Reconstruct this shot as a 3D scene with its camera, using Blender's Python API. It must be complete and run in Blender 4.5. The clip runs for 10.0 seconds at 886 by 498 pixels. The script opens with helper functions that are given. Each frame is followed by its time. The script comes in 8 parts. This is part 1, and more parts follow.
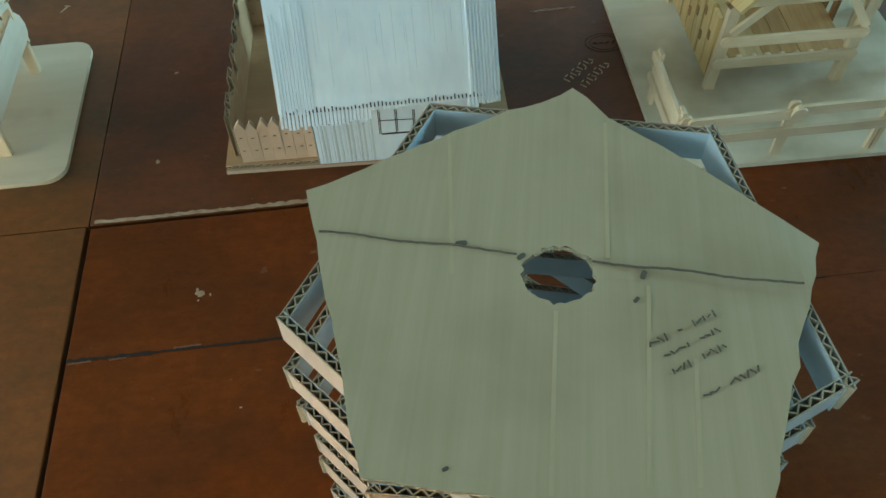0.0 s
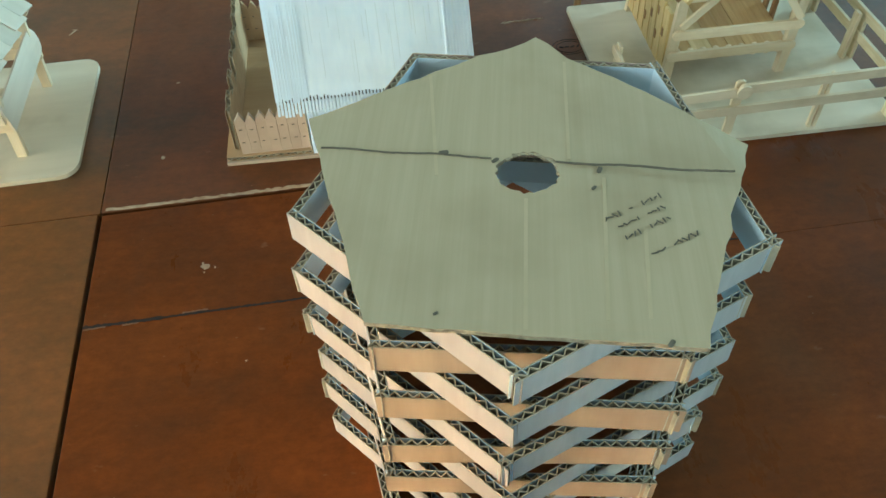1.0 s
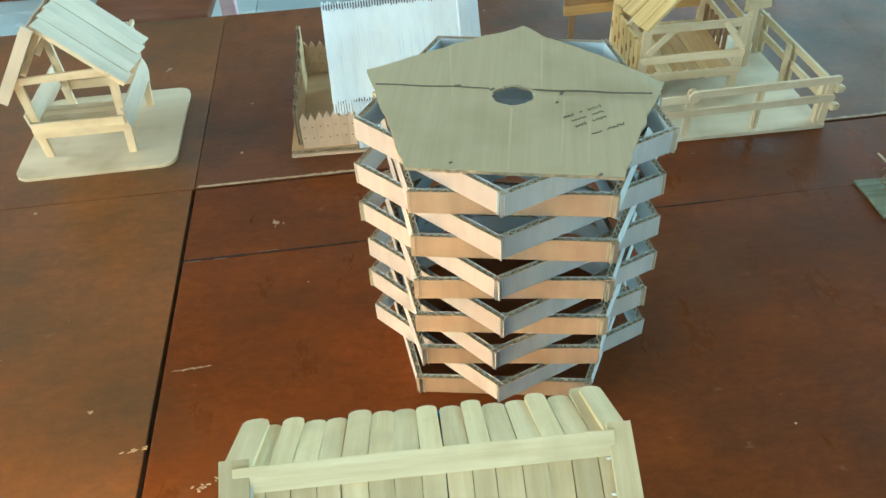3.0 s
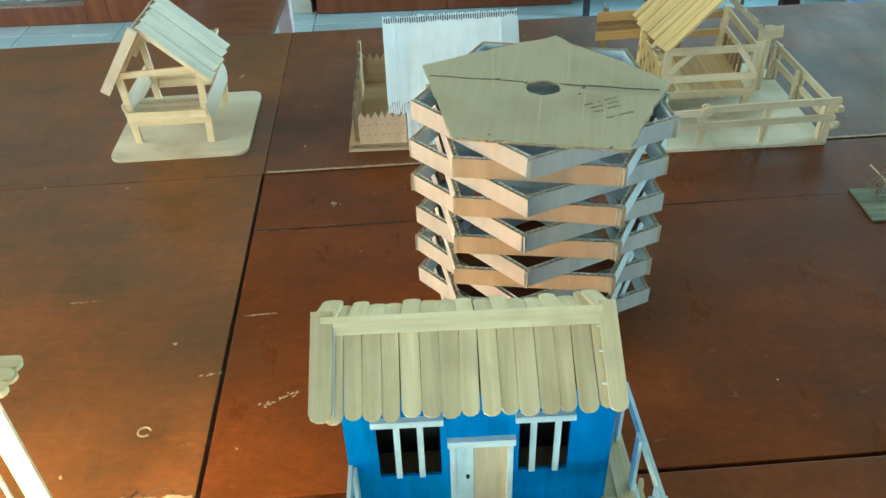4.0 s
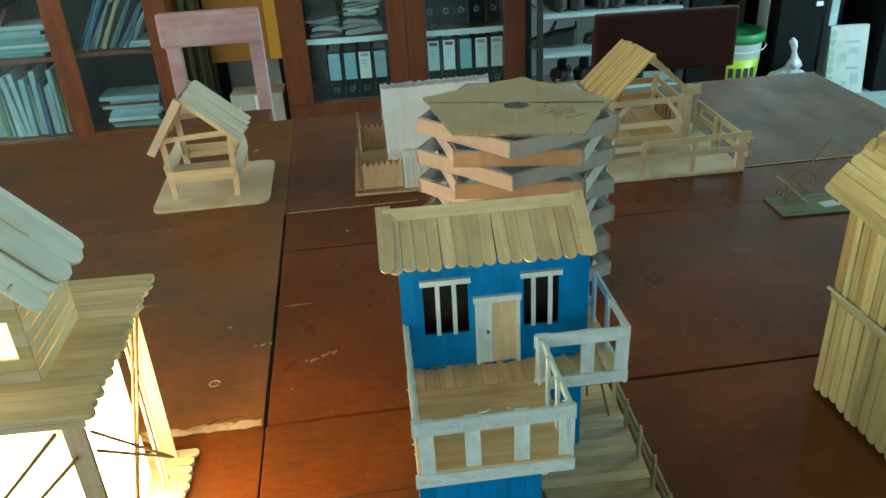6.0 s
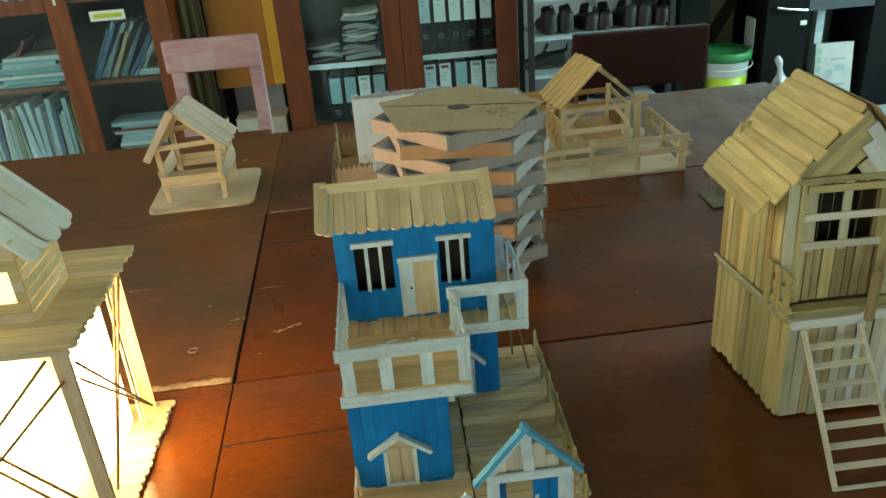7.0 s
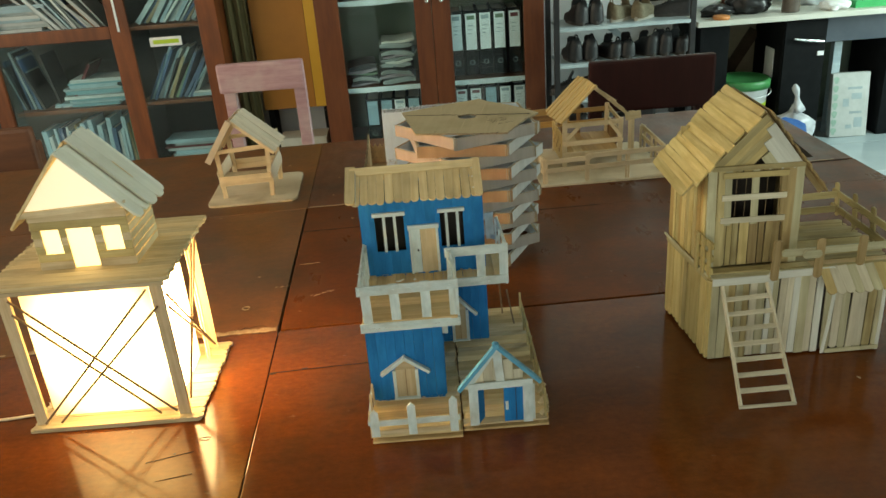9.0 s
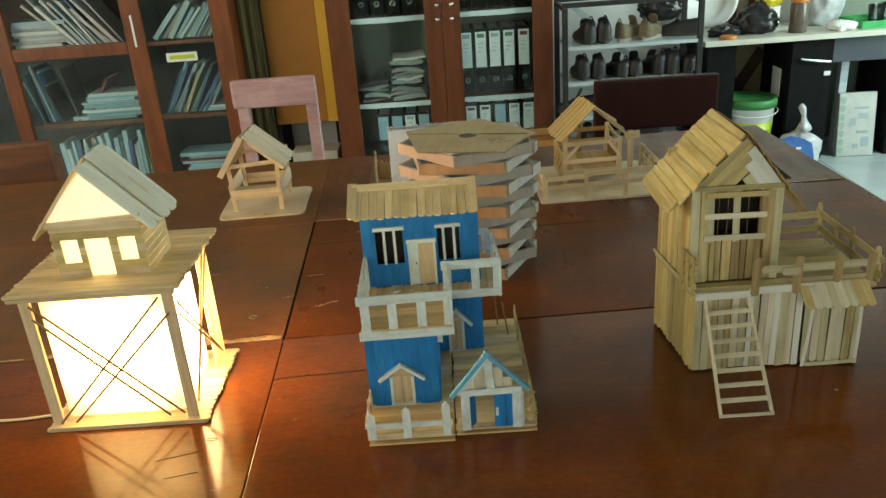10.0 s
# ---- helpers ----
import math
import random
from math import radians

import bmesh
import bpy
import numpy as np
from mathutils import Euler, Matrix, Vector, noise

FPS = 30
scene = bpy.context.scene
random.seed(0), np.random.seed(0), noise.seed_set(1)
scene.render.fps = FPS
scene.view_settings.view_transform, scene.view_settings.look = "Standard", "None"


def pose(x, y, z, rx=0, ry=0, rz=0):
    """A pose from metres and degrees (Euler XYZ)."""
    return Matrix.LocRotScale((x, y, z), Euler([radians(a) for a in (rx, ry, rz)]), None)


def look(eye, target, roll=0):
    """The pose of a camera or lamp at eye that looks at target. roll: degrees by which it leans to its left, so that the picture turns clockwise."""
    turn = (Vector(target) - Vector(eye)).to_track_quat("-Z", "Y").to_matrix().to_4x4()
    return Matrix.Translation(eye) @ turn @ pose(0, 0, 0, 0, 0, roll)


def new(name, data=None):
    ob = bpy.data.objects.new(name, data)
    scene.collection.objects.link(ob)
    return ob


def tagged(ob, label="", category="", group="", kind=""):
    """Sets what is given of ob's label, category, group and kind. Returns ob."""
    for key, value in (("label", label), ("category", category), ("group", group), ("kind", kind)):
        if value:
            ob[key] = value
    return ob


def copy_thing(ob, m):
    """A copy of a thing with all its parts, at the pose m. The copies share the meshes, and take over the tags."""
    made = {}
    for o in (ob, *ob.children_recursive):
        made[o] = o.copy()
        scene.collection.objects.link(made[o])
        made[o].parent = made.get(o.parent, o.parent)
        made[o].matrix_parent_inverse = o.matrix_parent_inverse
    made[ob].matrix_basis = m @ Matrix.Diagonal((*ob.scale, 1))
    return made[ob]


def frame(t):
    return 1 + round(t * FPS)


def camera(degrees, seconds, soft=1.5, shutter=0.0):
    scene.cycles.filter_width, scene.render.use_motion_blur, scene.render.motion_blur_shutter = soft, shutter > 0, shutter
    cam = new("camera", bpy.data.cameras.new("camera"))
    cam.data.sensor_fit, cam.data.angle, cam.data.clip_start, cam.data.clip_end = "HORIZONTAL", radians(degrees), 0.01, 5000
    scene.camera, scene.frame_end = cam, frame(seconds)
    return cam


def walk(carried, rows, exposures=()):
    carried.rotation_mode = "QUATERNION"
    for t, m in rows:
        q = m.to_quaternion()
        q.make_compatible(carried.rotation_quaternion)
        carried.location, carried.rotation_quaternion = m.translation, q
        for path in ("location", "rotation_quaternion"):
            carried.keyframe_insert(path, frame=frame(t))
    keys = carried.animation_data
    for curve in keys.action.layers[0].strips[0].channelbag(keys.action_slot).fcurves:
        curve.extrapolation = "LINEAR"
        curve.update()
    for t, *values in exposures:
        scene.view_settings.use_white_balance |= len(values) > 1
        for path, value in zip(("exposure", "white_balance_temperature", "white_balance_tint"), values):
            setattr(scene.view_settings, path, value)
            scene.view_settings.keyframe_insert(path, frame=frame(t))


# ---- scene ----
cam = camera(58.1, 10.0)
PATH = [
    (0, (0.058, 0.068, 0.461), (0.125, 1.265, -1.14), -1.8),
    (0.5, (0.054, 0.018, 0.464), (0.149, 1.305, -1.063), -2.5),
    (1, (0.049, -0.019, 0.456), (0.168, 1.301, -1.042), -2.1),
    (1.5, (0.044, -0.056, 0.452), (0.183, 1.273, -1.036), -1.6),
    (2, (0.043, -0.094, 0.463), (0.176, 1.28, -0.985), -1.9),
    (2.2, (0.043, -0.118, 0.473), (0.166, 1.287, -0.945), -1.9),
    (3.3, (0.029, -0.282, 0.492), (0.104, 1.262, -0.777), -2.9),
    (3.5, (0.029, -0.314, 0.501), (0.089, 1.246, -0.748), -2.2),
    (4, (0.021, -0.354, 0.505), (0.031, 1.227, -0.719), -2.2),
    (4.5, (0.0, -0.393, 0.508), (-0.006, 1.228, -0.665), -2.2),
    (5, (-0.021, -0.457, 0.491), (0.024, 1.204, -0.621), -2.5),
    (5.5, (-0.034, -0.529, 0.483), (0.066, 1.184, -0.544), -2.8),
    (5.7, (-0.037, -0.556, 0.481), (0.074, 1.182, -0.503), -3.1),
    (6.8, (0.015, -0.674, 0.482), (0.121, 1.108, -0.419), -4.1),
    (7, (0.032, -0.716, 0.485), (0.119, 1.078, -0.397), -4.5),
    (7.5, (0.045, -0.788, 0.496), (0.098, 1.02, -0.356), -4.5),
    (8, (0.045, -0.847, 0.5), (0.071, 0.973, -0.327), -4.5),
    (8.5, (0.052, -0.898, 0.507), (0.057, 0.929, -0.308), -4.5),
    (9, (0.059, -0.931, 0.515), (0.061, 0.896, -0.299), -4.5),
    (9.5, (0.066, -0.955, 0.522), (0.049, 0.877, -0.282), -4.4),
    (10, (0.077, -0.975, 0.532), (0.052, 0.866, -0.247), -4.2),
]
walk(cam, [(t, look(eye, target, roll)) for t, eye, target, roll in PATH],
     exposures=[(0, -0.26, 5200, -13), (0.5, 0.16, 5300, -11), (1, 0.32, 5350, -10), (2, 0.6, 5500, -6), (3.5, 0.53, 5350, -10), (4.5, 0.24, 5450, -12), (5, 0.1, 5700, -11), (5.5, -0.26, 6000, -10), (7.5, -0.52, 7500, -1), (10, -0.48, 8300, 7)])


# ---- light ----
world = bpy.data.worlds.new("daylight")
scene.world = world
world.use_nodes = True
wn = world.node_tree
sky = wn.nodes.new("ShaderNodeTexSky")
sky.sky_type, sky.sun_disc = "NISHITA", False
sky.sun_elevation, sky.sun_rotation = radians(38), radians(-70)
wn.links.new(sky.outputs["Color"], wn.nodes["Background"].inputs["Color"])
wn.nodes["Background"].inputs["Strength"].default_value = 0.12


def window_light(name, m, sx, sy, watts, colour):
    """Sky light that enters through an opening."""
    data = bpy.data.lights.new(name, "AREA")
    data.shape, data.size, data.size_y, data.energy, data.color = "RECTANGLE", sx, sy, watts, colour
    ob = new(name, data)
    ob.matrix_world = m
    return ob


SUN = bpy.data.lights.new("sun", "SUN")
SUN.energy, SUN.angle, SUN.color = 1.2, radians(12), (1.0, 0.96, 0.9)
new("sun", SUN).matrix_world = look((8, 1.9, 6.0), (0, 2.2, 0))
window_light("window_light_east", look((3.5, 1.6, 0.75), (0.9, 3.9, 0.0)), 1.2, 1.5, 92, (0.56, 0.86, 1.0))
window_light("window_light_south", look((-0.5, -3.12, 0.85), (-0.2, 0.6, 0.12)), 2.8, 1.2, 38, (0.9, 0.98, 1.0))
window_light("window_light_west", look((-3.25, 0.1, 0.9), (0, 0.3, 0.1)), 2.8, 2.2, 99, (1.0, 0.94, 0.82))
# Added fill in the east opening, aimed at the farm shelter to brighten it.
window_light("fill_light_east", look((3.52, 1.7, 0.55), (0.37, 0.6, 0.05)), 1.2, 1.5, 54, (0.72, 0.92, 1.0))


# ---- materials ----
def surface(name, dark, light, rough=0.6, scale=(20, 20, 20), rand=0.0, stain=None, stain_scale=6.0, stain_amount=0.5,
            bump=0.15, metal=0.0, coat=0.0, detail=6.0, rough_var=0.12, lo=0.3, hi=0.7, spec=0.5):
    m = bpy.data.materials.new(name)
    m.use_nodes = True
    t, b = m.node_tree, m.node_tree.nodes["Principled BSDF"]
    N, L = t.nodes.new, t.links.new
    co, info = N("ShaderNodeTexCoord"), N("ShaderNodeObjectInfo")
    shift = N("ShaderNodeVectorMath")
    shift.operation = "MULTIPLY_ADD"
    shift.inputs[1].default_value = (1, 1, 1)
    spread = N("ShaderNodeCombineXYZ")
    times = N("ShaderNodeMath")
    times.operation, times.inputs[1].default_value = "MULTIPLY", 3.7
    L(info.outputs["Random"], times.inputs[0])
    for k in range(3):
        L(times.outputs[0], spread.inputs[k])
    L(co.outputs["Object"], shift.inputs[0])
    L(spread.outputs[0], shift.inputs[2])
    mp = N("ShaderNodeMapping")
    mp.inputs["Scale"].default_value = scale
    L(shift.outputs[0], mp.inputs["Vector"])
    grain = N("ShaderNodeTexNoise")
    grain.inputs["Scale"].default_value, grain.inputs["Detail"].default_value, grain.inputs["Roughness"].default_value = 1.0, detail, 0.62
    L(mp.outputs[0], grain.inputs["Vector"])
    ramp = N("ShaderNodeValToRGB")
    ramp.color_ramp.elements[0].position, ramp.color_ramp.elements[1].position = lo, hi
    ramp.color_ramp.elements[0].color, ramp.color_ramp.elements[1].color = (*dark, 1), (*light, 1)
    L(grain.outputs["Fac"], ramp.inputs["Fac"])
    colour = ramp.outputs["Color"]
    patch = N("ShaderNodeTexNoise")
    patch.inputs["Scale"].default_value, patch.inputs["Detail"].default_value = stain_scale, 4.0
    L(shift.outputs[0], patch.inputs["Vector"])
    if stain:
        mask = N("ShaderNodeMapRange")
        mask.inputs["From Min"].default_value, mask.inputs["From Max"].default_value = 0.48, 0.72
        mask.inputs["To Max"].default_value = stain_amount
        L(patch.outputs["Fac"], mask.inputs["Value"])
        mix = N("ShaderNodeMix")
        mix.data_type = "RGBA"
        L(mask.outputs[0], mix.inputs["Factor"])
        L(colour, mix.inputs["A"])
        mix.inputs["B"].default_value = (*stain, 1)
        colour = mix.outputs["Result"]
    if rand:
        tone, hsv = N("ShaderNodeMapRange"), N("ShaderNodeHueSaturation")
        tone.inputs["To Min"].default_value, tone.inputs["To Max"].default_value = 1 - rand, 1 + rand
        L(info.outputs["Random"], tone.inputs["Value"])
        L(tone.outputs[0], hsv.inputs["Value"])
        L(colour, hsv.inputs["Color"])
        colour = hsv.outputs["Color"]
    L(colour, b.inputs["Base Color"])
    rr = N("ShaderNodeMapRange")
    rr.inputs["To Min"].default_value, rr.inputs["To Max"].default_value = max(rough - rough_var, 0.02), min(rough + rough_var, 1)
    L(patch.outputs["Fac"], rr.inputs["Value"])
    L(rr.outputs[0], b.inputs["Roughness"])
    b.inputs["Metallic"].default_value = metal
    b.inputs["Specular IOR Level"].default_value = spec
    b.inputs["Coat Weight"].default_value = coat
    b.inputs["Coat Roughness"].default_value = 0.12
    if bump:
        bp = N("ShaderNodeBump")
        bp.inputs["Strength"].default_value, bp.inputs["Distance"].default_value = bump, 0.002
        L(grain.outputs["Fac"], bp.inputs["Height"])
        L(bp.outputs[0], b.inputs["Normal"])
    return m


def glow(name, colour, strength, seams=0.0, hot=None):
    """Paper lit from within; hot: (x, y, z) weights of the distance from the bulb behind the sheet."""
    m = surface(name, (0.8, 0.76, 0.66), (0.86, 0.82, 0.72), 0.8, (12, 12, 12), bump=0.05)
    t, b = m.node_tree, m.node_tree.nodes["Principled BSDF"]
    co, n, r = t.nodes.new("ShaderNodeTexCoord"), t.nodes.new("ShaderNodeTexNoise"), t.nodes.new("ShaderNodeMapRange")
    n.inputs["Scale"].default_value = 9.0
    r.inputs["To Min"].default_value, r.inputs["To Max"].default_value = strength * (1 - seams), strength * (1 + seams)
    t.links.new(co.outputs["Object"], n.inputs["Vector"])
    t.links.new(n.outputs["Fac"], r.inputs["Value"])
    power = r.outputs[0]
    if hot:
        off, far, fall, times = t.nodes.new("ShaderNodeVectorMath"), t.nodes.new("ShaderNodeVectorMath"), t.nodes.new("ShaderNodeMapRange"), t.nodes.new("ShaderNodeMath")
        off.operation, far.operation, times.operation, fall.interpolation_type = "MULTIPLY_ADD", "LENGTH", "MULTIPLY", "SMOOTHSTEP"
        off.inputs[1].default_value, off.inputs[2].default_value = hot, tuple(-0.5 * h for h in hot)
        t.links.new(co.outputs["Generated"], off.inputs[0])
        t.links.new(off.outputs[0], far.inputs[0])
        t.links.new(far.outputs["Value"], fall.inputs["Value"])
        for k, v in (("From Min", 0.2), ("From Max", 0.72), ("To Min", 1.0), ("To Max", 0.06)):
            fall.inputs[k].default_value = v
        t.links.new(power, times.inputs[0])
        t.links.new(fall.outputs[0], times.inputs[1])
        power = times.outputs[0]
    t.links.new(power, b.inputs["Emission Strength"])
    b.inputs["Emission Color"].default_value = (*colour, 1)
    return m


def glass(name, colour=(0.9, 0.97, 0.98), rough=0.02):
    m = bpy.data.materials.new(name)
    m.use_nodes = True
    b = m.node_tree.nodes["Principled BSDF"]
    b.inputs["Base Color"].default_value = (*colour, 1)
    b.inputs["Roughness"].default_value = rough
    b.inputs["Transmission Weight"].default_value = 1.0
    b.inputs["IOR"].default_value = 1.45
    return m


STICK = (14, 220, 160)


def tabletop(name, dull, mid, bright, spec, gloss=(0.24, 0.46)):
    """Old varnished wood: cloudy wear, faint grain, small pale nicks, uneven gloss."""
    m = bpy.data.materials.new(name)
    m.use_nodes = True
    t, b = m.node_tree, m.node_tree.nodes["Principled BSDF"]
    N, L = t.nodes.new, t.links.new
    where, info = N("ShaderNodeNewGeometry"), N("ShaderNodeObjectInfo")

    def noise_of(scale, stretch, detail, rough):
        mp, n = N("ShaderNodeMapping"), N("ShaderNodeTexNoise")
        mp.inputs["Scale"].default_value = stretch
        n.inputs["Scale"].default_value, n.inputs["Detail"].default_value, n.inputs["Roughness"].default_value = scale, detail, rough
        L(where.outputs["Position"], mp.inputs["Vector"])
        L(mp.outputs[0], n.inputs["Vector"])
        return n.outputs["Fac"]

    def blend(kind, fac, a, c):
        x = N("ShaderNodeMix")
        x.data_type, x.blend_type = "RGBA", kind
        if isinstance(fac, float):
            x.inputs["Factor"].default_value = fac
        else:
            L(fac, x.inputs["Factor"])
        L(a, x.inputs["A"])
        if isinstance(c, tuple):
            x.inputs["B"].default_value = (*c, 1)
        else:
            L(c, x.inputs["B"])
        return x.outputs["Result"]

    def span(v, a, c, lo, hi):
        r = N("ShaderNodeMapRange")
        r.inputs["From Min"].default_value, r.inputs["From Max"].default_value = a, c
        r.inputs["To Min"].default_value, r.inputs["To Max"].default_value = lo, hi
        L(v, r.inputs["Value"])
        return r.outputs[0]

    clouds = noise_of(7.0, (0.8, 1.15, 1), 11.0, 0.68)
    ramp = N("ShaderNodeValToRGB")
    ramp.color_ramp.elements[0].position, ramp.color_ramp.elements[1].position = 0.36, 0.66
    ramp.color_ramp.elements[0].color, ramp.color_ramp.elements[1].color = (*dull, 1), (*bright, 1)
    ramp.color_ramp.elements.new(0.5).color = (*mid, 1)
    L(clouds, ramp.inputs["Fac"])
    grain = noise_of(1.0, (9, 150, 60), 5.0, 0.6)
    tone = N("ShaderNodeCombineColor")
    g = span(grain, 0.3, 0.7, 0.95, 1.05)
    for k in range(3):
        L(g, tone.inputs[k])
    colour = blend("MULTIPLY", 1.0, ramp.outputs["Color"], tone.outputs[0])
    mottle, tint = span(noise_of(130.0, (0.75, 1.1, 1), 7.0, 0.75), 0.3, 0.7, 0.8, 1.2), N("ShaderNodeCombineColor")
    for k in range(3):
        L(mottle, tint.inputs[k])
    colour = blend("MULTIPLY", 1.0, colour, tint.outputs[0])
    nick = noise_of(75.0, (0.6, 1, 1), 3.0, 0.5)
    colour = blend("MIX", span(nick, 0.70, 0.78, 0.0, 0.35), colour, (0.33, 0.2, 0.12))
    smear = noise_of(14.0, (1.3, 0.5, 1), 6.0, 0.7)
    colour = blend("MIX", span(smear, 0.55, 0.75, 0.0, 0.34), colour, dull)
    # greyish handled patches and dark spots of old stain
    patch = noise_of(3.1, (1.2, 0.9, 1), 5.0, 0.6)
    colour = blend("MIX", span(patch, 0.52, 0.7, 0.0, 0.42), colour, (0.125, 0.066, 0.028))
    spot = noise_of(31.0, (0.7, 1.2, 1), 4.0, 0.6)
    colour = blend("MIX", span(spot, 0.66, 0.82, 0.0, 0.16), colour, (0.045, 0.018, 0.009))
    fleck = noise_of(210.0, (0.8, 1, 1), 2.0, 0.5)
    colour = blend("MIX", span(fleck, 0.76, 0.8, 0.0, 0.3), colour, (0.36, 0.24, 0.15))
    hsv = N("ShaderNodeHueSaturation")
    L(span(info.outputs["Random"], 0.0, 1.0, 0.95, 1.05), hsv.inputs["Value"])
    L(colour, hsv.inputs["Color"])
    L(hsv.outputs["Color"], b.inputs["Base Color"])
    L(span(smear, 0.3, 0.7, gloss[0], gloss[1]), b.inputs["Roughness"])
    b.inputs["Specular IOR Level"].default_value = spec
    bp = N("ShaderNodeBump")
    bp.inputs["Strength"].default_value, bp.inputs["Distance"].default_value = 0.008, 0.002
    L(nick, bp.inputs["Height"])
    L(bp.outputs[0], b.inputs["Normal"])
    return m


TABLE = tabletop("varnished_tabletop", (0.104, 0.034, 0.0103), (0.15, 0.04, 0.0082), (0.205, 0.053, 0.0096), 0.12, (0.24, 0.38))
TABLE_NEAR = tabletop("varnished_tabletop_glossy", (0.103, 0.034, 0.0103), (0.15, 0.04, 0.0084), (0.202, 0.053, 0.0098), 0.3, (0.07, 0.2))
TABLE_FAR = tabletop("varnished_tabletop_worn", (0.08, 0.034, 0.014), (0.125, 0.04, 0.0115), (0.175, 0.054, 0.013), 0.36, (0.28, 0.5))
TABLE_LEFT = tabletop("varnished_tabletop_dull", (0.102, 0.052, 0.0185), (0.17, 0.064, 0.0165), (0.24, 0.08, 0.0175), 0.42, (0.28, 0.36))
TABLE_EDGE = surface("worn_table_edge", (0.12, 0.045, 0.02), (0.3, 0.15, 0.07), 0.5, (6, 60, 60), rand=0.1)
SCUFF = surface("bare_scuffed_wood", (0.34, 0.21, 0.12), (0.58, 0.44, 0.3), 0.8, (90, 90, 90), bump=0.3)
GOUGE = surface("dark_gouge", (0.01, 0.006, 0.004), (0.03, 0.015, 0.01), 0.8, (60, 60, 60))
PALE = surface("pale_craft_stick", (0.56, 0.43, 0.25), (0.76, 0.63, 0.42), 0.62, STICK, rand=0.16, stain=(0.42, 0.29, 0.14), stain_scale=26, stain_amount=0.4, bump=0.25, spec=0.35)
GOLD = surface("golden_craft_stick", (0.49, 0.38, 0.14), (0.7, 0.57, 0.265), 0.5, STICK, rand=0.2, stain=(0.42, 0.28, 0.09), stain_scale=24, stain_amount=0.5, bump=0.3, coat=0.15, spec=0.35)
GREY = surface("greyed_craft_stick", (0.37, 0.295, 0.135), (0.58, 0.49, 0.26), 0.6, STICK, rand=0.24, stain=(0.22, 0.145, 0.06), stain_scale=22, stain_amount=0.55, bump=0.3, spec=0.3)
UMBER = surface("browned_craft_stick", (0.2, 0.1, 0.04), (0.4, 0.23, 0.1), 0.55, STICK, rand=0.2, bump=0.3)
DECK = surface("oiled_deck_stick", (0.54, 0.38, 0.175), (0.76, 0.58, 0.32), 0.48, (10, 160, 160), rand=0.16, stain=(0.36, 0.22, 0.09), stain_scale=20, stain_amount=0.5, bump=0.25, coat=0.1, spec=0.3)
PALEGREY = surface("bleached_craft_stick", (0.56, 0.52, 0.38), (0.76, 0.72, 0.57), 0.6, STICK, rand=0.14, stain=(0.42, 0.35, 0.22), stain_scale=24, stain_amount=0.4, bump=0.25, spec=0.3)
BLUE = surface("blue_painted_stick", (0.004, 0.155, 0.43), (0.01, 0.24, 0.58), 0.7, (30, 120, 120), rand=0.05, stain=(0.006, 0.085, 0.2), stain_scale=18, stain_amount=0.45, bump=0.3, spec=0.2)
AQUA = surface("light_blue_paint", (0.06, 0.32, 0.52), (0.14, 0.45, 0.64), 0.5, (60, 90, 90), rand=0.06, bump=0.3)
WHITE = surface("white_painted_stick", (0.52, 0.64, 0.64), (0.76, 0.86, 0.86), 0.55, (50, 130, 130), rand=0.06, stain=(0.46, 0.44, 0.34), stain_scale=40, stain_amount=0.45, bump=0.35)
PLY = surface("pale_plywood", (0.67, 0.555, 0.385), (0.78, 0.67, 0.49), 0.6, (4, 36, 20), stain=(0.4, 0.3, 0.15), stain_scale=14, stain_amount=0.7, bump=0.06)
BAMBOO = surface("split_bamboo", (0.70, 0.54, 0.325), (0.83, 0.675, 0.455), 0.55, (10, 120, 120), rand=0.12, stain=(0.52, 0.36, 0.18), stain_scale=30, stain_amount=0.5, bump=0.15)
SKEWER = surface("bamboo_skewer", (0.13, 0.08, 0.04), (0.22, 0.14, 0.07), 0.6, (20, 200, 200), rand=0.1)
KRAFT = surface("kraft_cardboard", (0.46, 0.296, 0.15), (0.55, 0.37, 0.205), 0.85, (6, 90, 90), stain=(0.34, 0.22, 0.11), stain_scale=13, stain_amount=0.35, bump=0.06, spec=0.25)
# Tower liners: paper tones with lit left and shaded right sides put in.
KRAFT_LIT = surface("lit_pinkish_kraft", (0.40, 0.305, 0.25), (0.485, 0.372, 0.308), 0.85, (90, 90, 10), rand=0.08, stain=(0.38, 0.26, 0.18), stain_scale=30, stain_amount=0.3, bump=0.05, spec=0.25)
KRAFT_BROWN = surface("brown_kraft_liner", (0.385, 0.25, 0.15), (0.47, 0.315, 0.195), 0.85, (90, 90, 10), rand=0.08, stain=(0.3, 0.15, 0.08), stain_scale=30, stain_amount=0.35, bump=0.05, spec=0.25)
KRAFT_SHADED = surface("shaded_grey_kraft", (0.4, 0.4, 0.38), (0.5, 0.5, 0.48), 0.8, (90, 90, 10), rand=0.06, stain=(0.4, 0.38, 0.34), stain_scale=30, stain_amount=0.3, bump=0.05, spec=0.25)
LINER_BLUE = surface("bluish_white_liner", (0.56, 0.64, 0.7), (0.68, 0.76, 0.8), 0.7, (10, 40, 10), rand=0.05, stain=(0.42, 0.45, 0.47), stain_scale=25, stain_amount=0.35, bump=0.05, spec=0.3)
TAN = surface("tan_kraft_liner", (0.5, 0.375, 0.27), (0.6, 0.465, 0.345), 0.85, (10, 40, 10), rand=0.05, stain=(0.42, 0.29, 0.2), stain_scale=30, stain_amount=0.3, bump=0.05, spec=0.25)
